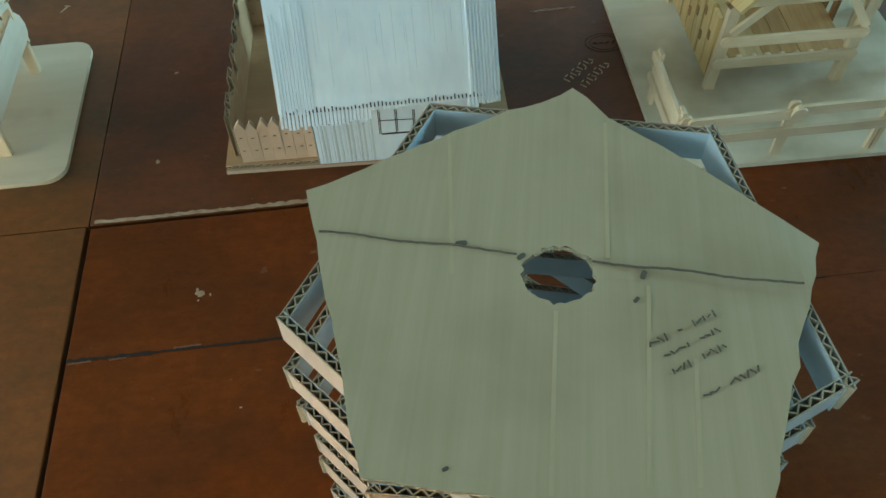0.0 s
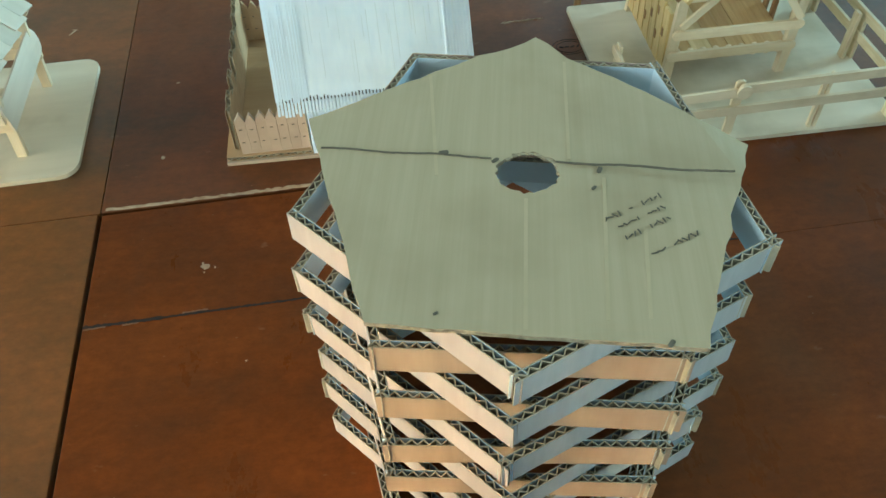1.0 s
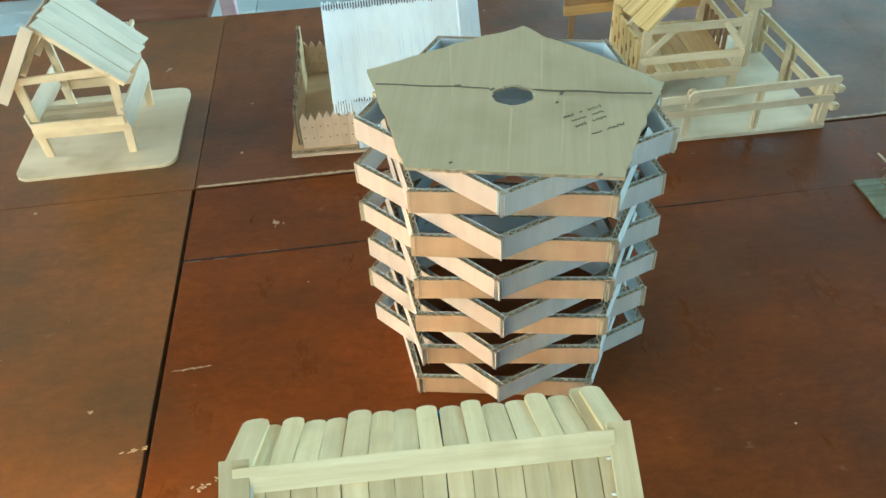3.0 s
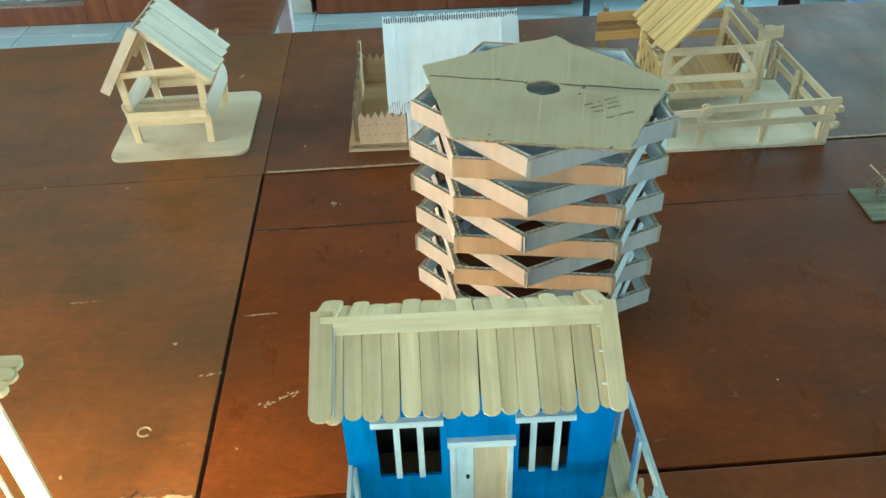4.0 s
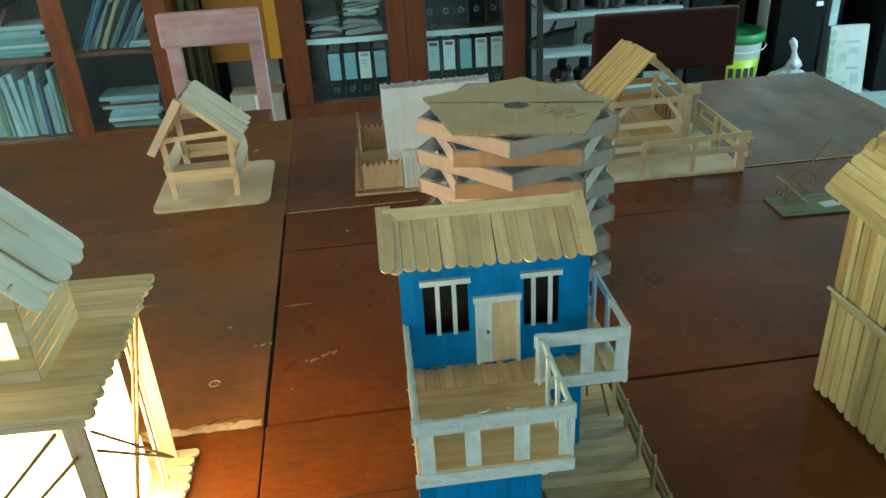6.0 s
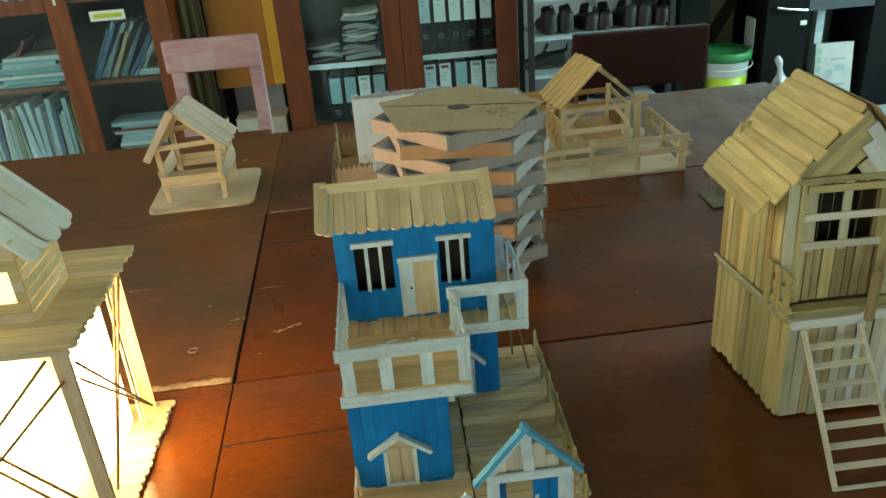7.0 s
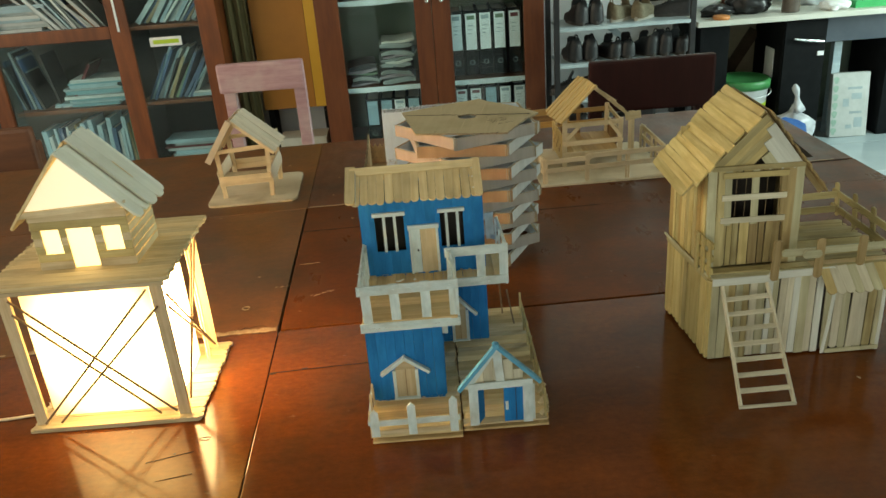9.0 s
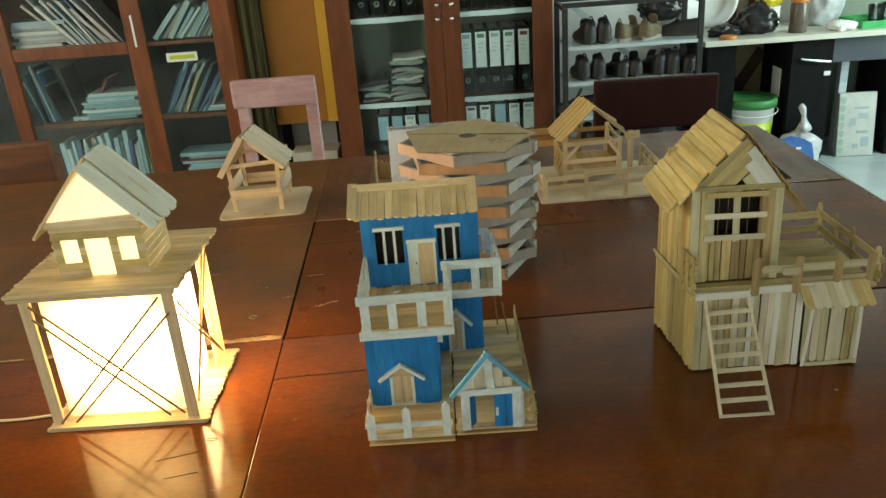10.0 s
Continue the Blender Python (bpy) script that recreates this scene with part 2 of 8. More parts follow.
FLUTE = surface("corrugated_core", (0.36, 0.29, 0.185), (0.5, 0.42, 0.29), 0.9, (60, 60, 60), bump=0.1, spec=0.2)
WHITEWASH = surface("brushed_white_paint", (0.74, 0.84, 0.95), (0.82, 0.91, 0.99), 0.6, (160, 4, 40), stain=(0.55, 0.58, 0.6), stain_scale=16, stain_amount=0.3, bump=0.08)
INK = surface("black_ink", (0.02, 0.02, 0.02), (0.05, 0.045, 0.04), 0.7, (80, 80, 80), bump=0)
PENCIL = surface("grey_pen", (0.1, 0.085, 0.06), (0.18, 0.15, 0.1), 0.8, (120, 120, 120), bump=0)
# Near-black sheets behind windows and gaps: interior shade put into the colour.
SHADE_SHEET = surface("painted_interior_shade", (0.03, 0.025, 0.02), (0.06, 0.05, 0.04), 0.9, (30, 30, 30), bump=0)
THREAD = surface("jute_thread", (0.18, 0.125, 0.07), (0.33, 0.24, 0.14), 0.9, (200, 200, 200))
MATSTICK = surface("green_grey_reed", (0.13, 0.13, 0.07), (0.26, 0.25, 0.15), 0.65, STICK, rand=0.2)
PAPER = surface("white_paper", (0.72, 0.73, 0.72), (0.82, 0.83, 0.82), 0.8, (40, 40, 40), bump=0.02)
LAMP_PAPER = glow("lit_lantern_paper", (1.0, 0.66, 0.26), 16.0, 0.15, (1, 0, 1))
LAMP_BRIGHT = glow("brightly_lit_lantern_paper", (1.0, 0.66, 0.32), 52.0, 0.15, (0, 1, 1))
LAMP_PANE = glow("lit_window_paper", (1.0, 0.76, 0.36), 2.4, 0.2)
LAMP_GABLE = glow("lit_gable_paper", (1.0, 0.85, 0.6), 1.0, 0.15)
WALL_WHITE = surface("white_wall_paint", (0.74, 0.77, 0.78), (0.82, 0.84, 0.84), 0.8, (3, 3, 3), stain=(0.66, 0.68, 0.68), stain_scale=1.5, stain_amount=0.4, bump=0.03)
TILE = surface("white_floor_tile", (0.36, 0.44, 0.46), (0.44, 0.52, 0.54), 0.25, (3, 3, 3), rand=0.03, stain=(0.58, 0.6, 0.6), stain_scale=2, stain_amount=0.4, bump=0)
GROUT = surface("grey_grout", (0.35, 0.36, 0.36), (0.45, 0.46, 0.46), 0.9, (40, 40, 40))
LID_EDGE = surface("cut_board_edge", (0.14, 0.10, 0.06), (0.42, 0.34, 0.22), 0.9, (260, 260, 300), bump=0.2, spec=0.2)
CREASE = surface("pressed_kraft", (0.53, 0.43, 0.26), (0.6, 0.485, 0.3), 0.85, (60, 60, 60), bump=0.05, spec=0.2)
LID = surface("kraft_lid", (0.495, 0.4, 0.245), (0.555, 0.452, 0.285), 0.88, (260, 6, 30), stain=(0.4, 0.315, 0.185), stain_scale=16, stain_amount=0.55, bump=0.05, spec=0.2, lo=0.3, hi=0.7)
GLUE = surface("dried_white_glue", (0.72, 0.72, 0.64), (0.82, 0.82, 0.76), 0.35, (40, 40, 40), bump=0.1)
PALEROOF = surface("weathered_roof_stick", (0.69, 0.515, 0.262), (0.84, 0.685, 0.41), 0.55, STICK, rand=0.15, stain=(0.45, 0.33, 0.17), stain_scale=24, stain_amount=0.5, bump=0.25, spec=0.35)
GREYWASH = surface("pale_grey_stick", (0.44, 0.42, 0.26), (0.61, 0.585, 0.4), 0.6, STICK, rand=0.16, stain=(0.34, 0.28, 0.17), stain_scale=22, stain_amount=0.5, bump=0.3, spec=0.3)
WHITEWASHED = surface("whitewashed_stick", (0.62, 0.65, 0.58), (0.78, 0.81, 0.74), 0.6, STICK, rand=0.08, bump=0.3)
GREYGOLD = surface("dull_golden_stick", (0.46, 0.36, 0.15), (0.64, 0.52, 0.255), 0.55, STICK, rand=0.16, stain=(0.32, 0.21, 0.085), stain_scale=22, stain_amount=0.5, bump=0.3, spec=0.3)
BROWNSTICK = surface("brown_tinted_stick", (0.30, 0.215, 0.095), (0.48, 0.365, 0.18), 0.55, STICK, rand=0.18, stain=(0.2, 0.12, 0.05), stain_scale=22, stain_amount=0.5, bump=0.3, spec=0.3)
YELLOWSTICK = surface("yellow_craft_stick", (0.58, 0.43, 0.15), (0.8, 0.64, 0.3), 0.5, STICK, rand=0.12, stain=(0.45, 0.3, 0.1), stain_scale=24, stain_amount=0.4, bump=0.3, coat=0.1, spec=0.35)
BROWNGOLD = surface("orange_brown_stick", (0.42, 0.27, 0.085), (0.62, 0.42, 0.16), 0.5, STICK, rand=0.12, stain=(0.3, 0.18, 0.06), stain_scale=24, stain_amount=0.4, bump=0.3, spec=0.35)
UMBERGREY = surface("weathered_brown_stick", (0.27, 0.19, 0.085), (0.43, 0.32, 0.165), 0.55, STICK, rand=0.16, bump=0.3, spec=0.3)
ROOFGREY = surface("grey_green_roof_board", (0.69, 0.675, 0.56), (0.81, 0.795, 0.68), 0.5, (8, 90, 90), rand=0.1, stain=(0.47, 0.42, 0.3), stain_scale=18, stain_amount=0.4, bump=0.2)
HUTROOF = surface("silvery_bamboo_board", (0.70, 0.57, 0.42), (0.79, 0.66, 0.5), 0.5, (9, 90, 90), rand=0.08, stain=(0.46, 0.38, 0.25), stain_scale=16, stain_amount=0.4, bump=0.2)
REED = surface("golden_reed", (0.56, 0.37, 0.13), (0.78, 0.58, 0.27), 0.42, (8, 160, 160), rand=0.1, stain=(0.5, 0.33, 0.12), stain_scale=16, stain_amount=0.4, bump=0.2, coat=0.15)
BROWNBOARD = surface("orange_brown_slat", (0.47, 0.265, 0.085), (0.6, 0.37, 0.145), 0.5, STICK, rand=0.15, bump=0.2)
CABWOOD = surface("red_brown_cabinet_wood", (0.12, 0.03, 0.009), (0.24, 0.066, 0.02), 0.4, (30, 30, 4), rand=0.06, stain=(0.085, 0.026, 0.012), stain_scale=5, stain_amount=0.5, bump=0.06, coat=0.05, spec=0.4)
CABDARK = surface("dark_brown_cabinet_wood", (0.1, 0.026, 0.009), (0.18, 0.052, 0.018), 0.45, (30, 30, 4), rand=0.06, bump=0.06, coat=0.0, spec=0.35)
# Near-black, not wood brown: the shade inside the bookcase is in the colour.
CABIN = surface("cabinet_inner_shade", (0.018, 0.016, 0.014), (0.035, 0.03, 0.026), 0.7, (10, 10, 4), bump=0.03)
SHELF_LINER = surface("white_shelf_paper", (0.55, 0.58, 0.58), (0.7, 0.73, 0.73), 0.7, (20, 20, 20), bump=0.05)
PANE = glass("cabinet_glass", (0.72, 0.9, 0.92))
CHROME = surface("chrome_knob", (0.6, 0.6, 0.6), (0.75, 0.75, 0.75), 0.22, (40, 40, 40), metal=1.0, bump=0)
BLACK = surface("black_board", (0.005, 0.006, 0.0065), (0.01, 0.011, 0.012), 0.6, (20, 20, 20), bump=0.05, spec=0.08)
BLACK_METAL = surface("black_enamelled_steel", (0.012, 0.013, 0.015), (0.03, 0.03, 0.032), 0.4, (40, 40, 40), bump=0.05)
PAGES = surface("book_pages", (0.55, 0.53, 0.47), (0.72, 0.7, 0.64), 0.85, (30, 30, 400), bump=0.2)
LEATHER = surface("black_shoe_leather", (0.006, 0.007, 0.008), (0.02, 0.021, 0.023), 0.5, (60, 60, 60), bump=0.1)
SUEDE = surface("olive_shoe_canvas", (0.13, 0.11, 0.07), (0.24, 0.2, 0.13), 0.85, (90, 90, 90), bump=0.2)
SOLE = surface("rubber_sole", (0.03, 0.028, 0.026), (0.07, 0.065, 0.06), 0.8, (60, 60, 60))
SOLE_PALE = surface("pale_rubber_sole", (0.4, 0.38, 0.33), (0.52, 0.5, 0.44), 0.8, (60, 60, 60))
RACKSHELF = surface("light_rack_shelf", (0.36, 0.46, 0.5), (0.5, 0.6, 0.63), 0.35, (10, 40, 40), bump=0.03)
PINK = surface("faded_pink_paint", (0.46, 0.24, 0.26), (0.62, 0.38, 0.39), 0.55, (8, 60, 60), rand=0.03, stain=(0.72, 0.58, 0.56), stain_scale=7, stain_amount=0.8, bump=0.06)
MAROON = surface("dark_maroon_wood", (0.022, 0.005, 0.004), (0.042, 0.01, 0.008), 0.45, (20, 20, 4), bump=0.05, spec=0.2)
CHAIRWOOD = surface("brown_chair_wood", (0.1, 0.035, 0.016), (0.2, 0.075, 0.033), 0.45, (6, 40, 40), bump=0.06)
YELLOW = surface("ochre_painted_panel", (0.3, 0.115, 0.012), (0.4, 0.165, 0.02), 0.55, (3, 3, 3), rand=0.2, bump=0.03)
OLIVE = surface("olive_curtain", (0.11, 0.098, 0.042), (0.17, 0.155, 0.075), 0.9, (60, 60, 4), bump=0.1)
PALETOP = surface("pale_desk_top", (0.55, 0.55, 0.48), (0.68, 0.67, 0.6), 0.4, (4, 30, 30), bump=0.03)
BIN_WHITE = surface("white_plastic", (0.74, 0.77, 0.77), (0.82, 0.84, 0.84), 0.4, (20, 20, 20), bump=0.02)
GREEN = surface("green_plastic", (0.03, 0.2, 0.06), (0.05, 0.27, 0.085), 0.4, (20, 20, 20), bump=0.02)
LIME = surface("lime_label", (0.4, 0.55, 0.03), (0.5, 0.64, 0.06), 0.4, (20, 20, 20), bump=0.01)
BAGBLACK = surface("black_plastic_bag", (0.008, 0.008, 0.009), (0.02, 0.02, 0.022), 0.3, (25, 25, 25), bump=0.6)
BAGCLEAR = surface("milky_plastic_bag", (0.4, 0.43, 0.46), (0.62, 0.65, 0.68), 0.3, (25, 25, 25), bump=0.6)
BAGBLUE = surface("blue_printed_plastic", (0.02, 0.1, 0.35), (0.06, 0.2, 0.5), 0.3, (25, 25, 25), bump=0.5)
CARTON = surface("pale_printed_carton", (0.4, 0.42, 0.4), (0.52, 0.54, 0.52), 0.7, (14, 14, 14), bump=0.05)
BOXBEIGE = surface("beige_carton", (0.42, 0.4, 0.33), (0.52, 0.5, 0.43), 0.8, (14, 14, 14), bump=0.05)
ORANGE = surface("orange_plastic_lid", (0.6, 0.2, 0.05), (0.7, 0.27, 0.08), 0.4, (20, 20, 20), bump=0.02)
COFFEE = surface("brown_jar_content", (0.08, 0.065, 0.055), (0.15, 0.12, 0.1), 0.3, (60, 60, 60), bump=0.05)
# Grey-green, lightened: haze reflected in the glazed doors is put into the colour.
CABGREY = surface("hazed_grey_green", (0.17, 0.22, 0.165), (0.24, 0.29, 0.225), 0.7, (5, 5, 5), bump=0.03)
GREYPAPER = surface("grey_folder", (0.2, 0.22, 0.21), (0.3, 0.32, 0.31), 0.7, (20, 20, 20), rand=0.15, bump=0.05)
MAUVE = surface("dusty_mauve_folder", (0.2, 0.16, 0.18), (0.3, 0.25, 0.27), 0.7, (20, 20, 20), rand=0.15, bump=0.05)
YELLOW2 = surface("bright_ochre_panel", (0.66, 0.36, 0.03), (0.76, 0.43, 0.05), 0.55, (3, 3, 3), bump=0.03)
XBROWN = surface("dark_brown_brace", (0.03, 0.017, 0.009), (0.055, 0.032, 0.018), 0.6, (20, 20, 4), bump=0.04, spec=0.2)
TANPANEL = surface("beige_panel", (0.36, 0.33, 0.24), (0.46, 0.42, 0.32), 0.7, (5, 5, 5), bump=0.03)
TANBOARD = surface("grey_brown_board", (0.15, 0.115, 0.07), (0.22, 0.17, 0.11), 0.6, (6, 6, 6), bump=0.03)
SLATE = surface("slate_blue_board", (0.04, 0.052, 0.07), (0.065, 0.08, 0.1), 0.45, (6, 6, 6), bump=0.03)
GREEN2 = surface("faded_green_print", (0.22, 0.36, 0.28), (0.32, 0.46, 0.38), 0.7, (30, 30, 30), bump=0)
YELLOWBAG = surface("yellow_plastic_bag", (0.62, 0.5, 0.03), (0.75, 0.62, 0.05), 0.4, (25, 25, 25), bump=0.4)
GREENB = surface("bright_green_plastic", (0.02, 0.36, 0.11), (0.03, 0.45, 0.15), 0.35, (20, 20, 20), bump=0.02)


# ---- building helpers ----
WORLD_AT = {}
MESHES = {}


def thing(name, at, label, category, group="", kind="", yaw=0.0):
    ob = new(name)
    ob.empty_display_size = 0.02
    ob.matrix_basis = pose(*at, 0, 0, yaw)
    WORLD_AT[ob] = pose(*at, 0, 0, yaw)
    return tagged(ob, label, category, group, kind)


def put(name, mesh, parent, m, label=""):
    """A mesh under a thing or a part, at the pose m of the world."""
    ob = new(name, mesh)
    ob.parent = parent
    ob.matrix_basis = WORLD_AT[parent].inverted() @ m
    WORLD_AT[ob] = m
    return tagged(ob, label)


def finish(bm, name, *mats, smooth=False):
    mesh = bpy.data.meshes.new(name)
    bmesh.ops.recalc_face_normals(bm, faces=bm.faces)
    bm.to_mesh(mesh)
    bm.free()
    for m in mats:
        mesh.materials.append(m)
    if smooth:
        mesh.polygons.foreach_set("use_smooth", [True] * len(mesh.polygons))
    return mesh


def part(name, bm, material, parent, label="", m=None, smooth=False):
    mats = material if isinstance(material, (list, tuple)) else (material,)
    return put(name, finish(bm, name, *mats, smooth=smooth), parent, WORLD_AT[parent] if m is None else m, label)


def structure(name, bm, material, label="", smooth=False):
    mats = material if isinstance(material, (list, tuple)) else (material,)
    ob = new(name, finish(bm, name, *mats, smooth=smooth))
    WORLD_AT[ob] = Matrix.Identity(4)
    return tagged(ob, label, "", "", "structure")


def box(bm, lo, hi, bevel=0.0, mat=0):
    lo, hi = Vector(lo), Vector(hi)
    made = bmesh.ops.create_cube(bm, size=1.0, matrix=Matrix.LocRotScale((lo + hi) / 2, None, hi - lo))["verts"]
    faces = {f for v in made for f in v.link_faces}
    for f in faces:
        f.material_index = mat
    if bevel:
        bmesh.ops.bevel(bm, geom=list({e for v in made for e in v.link_edges}), offset=bevel, segments=2, affect="EDGES", profile=0.6)


def boxed(lo, hi, bevel=0.0):
    bm = bmesh.new()
    box(bm, lo, hi, bevel)
    return bm


def outline(L, W, ends, seg=5):
    """The outline of a craft stick along x: round at none, one or both of its ends."""
    pts, r = [], W / 2
    for side, rounded in ((1, ends in ("both", "one")), (-1, ends == "both")):
        if rounded and L > W:
            for k in range(seg + 1):
                a = -math.pi / 2 + math.pi * k / seg
                pts.append((side * (L / 2 - r * 0.8 + math.cos(a) * r * 0.8), side * math.sin(a) * r))
        elif ends == "point" and side == 1:
            pts += [(L / 2 - r * 1.1, -r), (L / 2, 0), (L / 2 - r * 1.1, r)]
        else:
            pts += [(side * L / 2, -side * r), (side * L / 2, side * r)]
    return pts


def slab(pts, t):
    bm = bmesh.new()
    low, top = [bm.verts.new((x, y, -t / 2)) for x, y in pts], [bm.verts.new((x, y, t / 2)) for x, y in pts]
    bm.faces.new(low[::-1]), bm.faces.new(top)
    for i in range(len(pts)):
        j = (i + 1) % len(pts)
        bm.faces.new((low[i], low[j], top[j], top[i]))
    return bm


def turn_to(p0, p1, n):
    """A pose with x from p0 to p1 and z towards n, in the middle of the two."""
    p0, p1, n = Vector(p0), Vector(p1), Vector(n)
    x = (p1 - p0).normalized()
    y = n.cross(x).normalized()
    z = x.cross(y)
    return Matrix(((x.x, y.x, z.x, (p0.x + p1.x) / 2), (x.y, y.y, z.y, (p0.y + p1.y) / 2), (x.z, y.z, z.z, (p0.z + p1.z) / 2), (0, 0, 0, 1)))


def bar(parent, name, p0, p1, w, t, n, material, ends="none", label=""):
    """A flat stick from p0 to p1, w wide and t thick, its flat side towards n."""
    L = (Vector(p1) - Vector(p0)).length
    key = (round(L, 4), round(w, 4), round(t, 4), ends, material.name)
    if key not in MESHES:
        MESHES[key] = finish(slab(outline(L, w, ends), t), name, material)
    return put(name, MESHES[key], parent, turn_to(p0, p1, n), label)


def rod(parent, name, p0, p1, r, material, label="", sides=8, r1=None):
    p0, p1 = Vector(p0), Vector(p1)
    L = (p1 - p0).length
    key = ("rod", round(L, 4), r, r1, sides, material.name)
    if key not in MESHES:
        bm = bmesh.new()
        bmesh.ops.create_cone(bm, cap_ends=True, segments=sides, radius1=r, radius2=r if r1 is None else r1, depth=L)
        MESHES[key] = finish(bm, name, material, smooth=False)
    side = (1, 0, 0) if abs((p1 - p0).normalized().x) < 0.9 else (0, 1, 0)
    return put(name, MESHES[key], parent, turn_to(p0, p1, side) @ pose(0, 0, 0, 0, 90, 0), label)


def lathe(profile, sides=20):
    """A turned body from (radius, height) pairs."""
    bm, rings = bmesh.new(), []
    for r, z in profile:
        rings.append([bm.verts.new((r * math.cos(2 * math.pi * k / sides), r * math.sin(2 * math.pi * k / sides), z)) for k in range(sides)])
    for a, b in zip(rings, rings[1:]):
        for k in range(sides):
            bm.faces.new((a[k], a[(k + 1) % sides], b[(k + 1) % sides], b[k]))
    bm.faces.new(rings[0][::-1]), bm.faces.new(rings[-1])
    return bm


def tube(points, r, sides=6):
    """A bent wire or thread through points."""
    bm, rings = bmesh.new(), []
    pts = [Vector(p) for p in points]
    for i, p in enumerate(pts):
        d = (pts[min(i + 1, len(pts) - 1)] - pts[max(i - 1, 0)]).normalized()
        u = d.cross(Vector((0.3, 0.2, 0.9))).normalized()
        v = d.cross(u)
        rings.append([bm.verts.new(p + r * (math.cos(2 * math.pi * k / sides) * u + math.sin(2 * math.pi * k / sides) * v)) for k in range(sides)])
    for a, b in zip(rings, rings[1:]):
        for k in range(sides):
            bm.faces.new((a[k], a[(k + 1) % sides], b[(k + 1) % sides], b[k]))
    return bm


def cut(rect, hole):
    """What is left of a rectangle (u0, u1, v0, v1) outside a hole."""
    a, b, c, d = rect
    e, f, g, h = hole
    if e >= b or f <= a or g >= d or h <= c:
        return [rect]
    out = []
    if c < g:
        out.append((a, b, c, g))
    if h < d:
        out.append((a, b, h, d))
    g, h = max(c, g), min(d, h)
    if a < e:
        out.append((a, e, g, h))
    if f < b:
        out.append((f, b, g, h))
    return [r for r in out if r[1] - r[0] > 0.0012 and r[3] - r[2] > 0.0012]


def planks(parent, name, O, U, V, n, t, material, ends="none", jit=0.0, holes=(), gap=0.0004, depth=0.0004, limit=None, mats=None, vary=0.0, lean=0.0):
    """n sticks side by side along U, each along V, from the corner O. holes: (u0, u1, v0, v1) in metres. limit: the length of a stick at u."""
    O, U, V = Vector(O), Vector(U), Vector(V)
    u, v, nrm = U.normalized(), V.normalized(), U.cross(V).normalized()
    long = V.length
    sizes = [1 + random.uniform(-vary, vary) for _ in range(n)] if vary else [1.0] * n
    at = [U.length * sum(sizes[:i]) / sum(sizes) for i in range(n + 1)]
    for i in range(n):
        wide = at[i + 1] - at[i]
        top = long if limit is None else limit((at[i] + at[i + 1]) / 2)
        lo, hi = random.uniform(-jit, jit), top + random.uniform(-jit, jit)
        pieces = [(at[i], at[i + 1], lo, hi)]
        tip = u * random.uniform(-lean, lean) if lean else u * 0
        for h in holes:
            pieces = [q for r in pieces for q in cut(r, h)]
        off = nrm * random.uniform(-depth, depth)
        mt = random.choice(mats) if mats else material
        for a, b, c, d in pieces:
            mid = O + u * ((a + b) / 2) + off
            whole = d - c > 0.75 * top and b - a > 0.8 * wide
            bar(parent, name, mid + v * c, mid + v * d + tip, b - a - gap, t, nrm, mt, ends if whole else "none")


def corrugated(L, H, T, pitch, outer, inner, core, jag=0.0):
    """Corrugated board along x, flutes along z, outer liner at -y: two liners and a zigzag core."""
    key = ("board", L, H, T, pitch, outer.name, inner.name)
    if key in MESHES:
        return MESHES[key]
    bm, lin = bmesh.new(), 0.0005
    box(bm, (-L / 2, -T / 2, 0), (L / 2, -T / 2 + lin, H), 0, 0)
    box(bm, (-L / 2, T / 2 - lin, 0), (L / 2, T / 2, H), 0, 1)
    n = max(2, round(2 * L / pitch))
    ya, yb, th = -T / 2 + lin, T / 2 - lin, 0.0005
    line = [(-L / 2 + L * k / n, ya if k % 2 == 0 else yb) for k in range(n + 1)]
    cols = []
    for x, y in line:
        s = 1 if y < 0 else -1
        cols.append([bm.verts.new(c) for c in ((x, y, 0.0002), (x, y + s * th * 1.6, 0.0002), (x, y + s * th * 1.6, H - 0.0002), (x, y, H - 0.0002))])
    for k in range(n):
        a, b = cols[k], cols[k + 1]
        lower = line[k][1] < 0
        p, q = (a, [b[1], b[0], b[3], b[2]]) if lower else ([a[1], a[0], a[3], a[2]], b)
        for i in range(4):
            f = bm.faces.new((p[i], p[(i + 1) % 4], q[(i + 1) % 4], q[i]))
            f.material_index = 2
    bm.normal_update()
    for f in bm.faces:
        if abs(f.normal.z) > 0.9 or abs(f.normal.x) > 0.98:
            f.material_index = 2
    MESHES[key] = finish(bm, "board", outer, inner, core)
    return MESHES[key]


# ---- the room ----
FLOOR_Z, CEIL_Z = -0.75, 2.35
X0, X1, Y0, Y1 = -3.3, 3.6, -3.2, 3.3


def wall_with_openings(name, axis, at, a0, a1, openings, outward):
    """A wall 0.15 thick along x (axis 'x') or y; openings: (a0, a1, z0, z1)."""
    bm = bmesh.new()
    pieces = [(a0, a1, FLOOR_Z, CEIL_Z)]
    for h in openings:
        pieces = [q for r in pieces for q in cut(r, h)]
    far = at + 0.15 * outward
    for a, b, c, d in pieces:
        if axis == "x":
            box(bm, (a, min(at, far), c), (b, max(at, far), d))
        else:
            box(bm, (min(at, far), a, c), (max(at, far), b, d))
    return structure(name, bm, WALL_WHITE, "plain white painted wall")


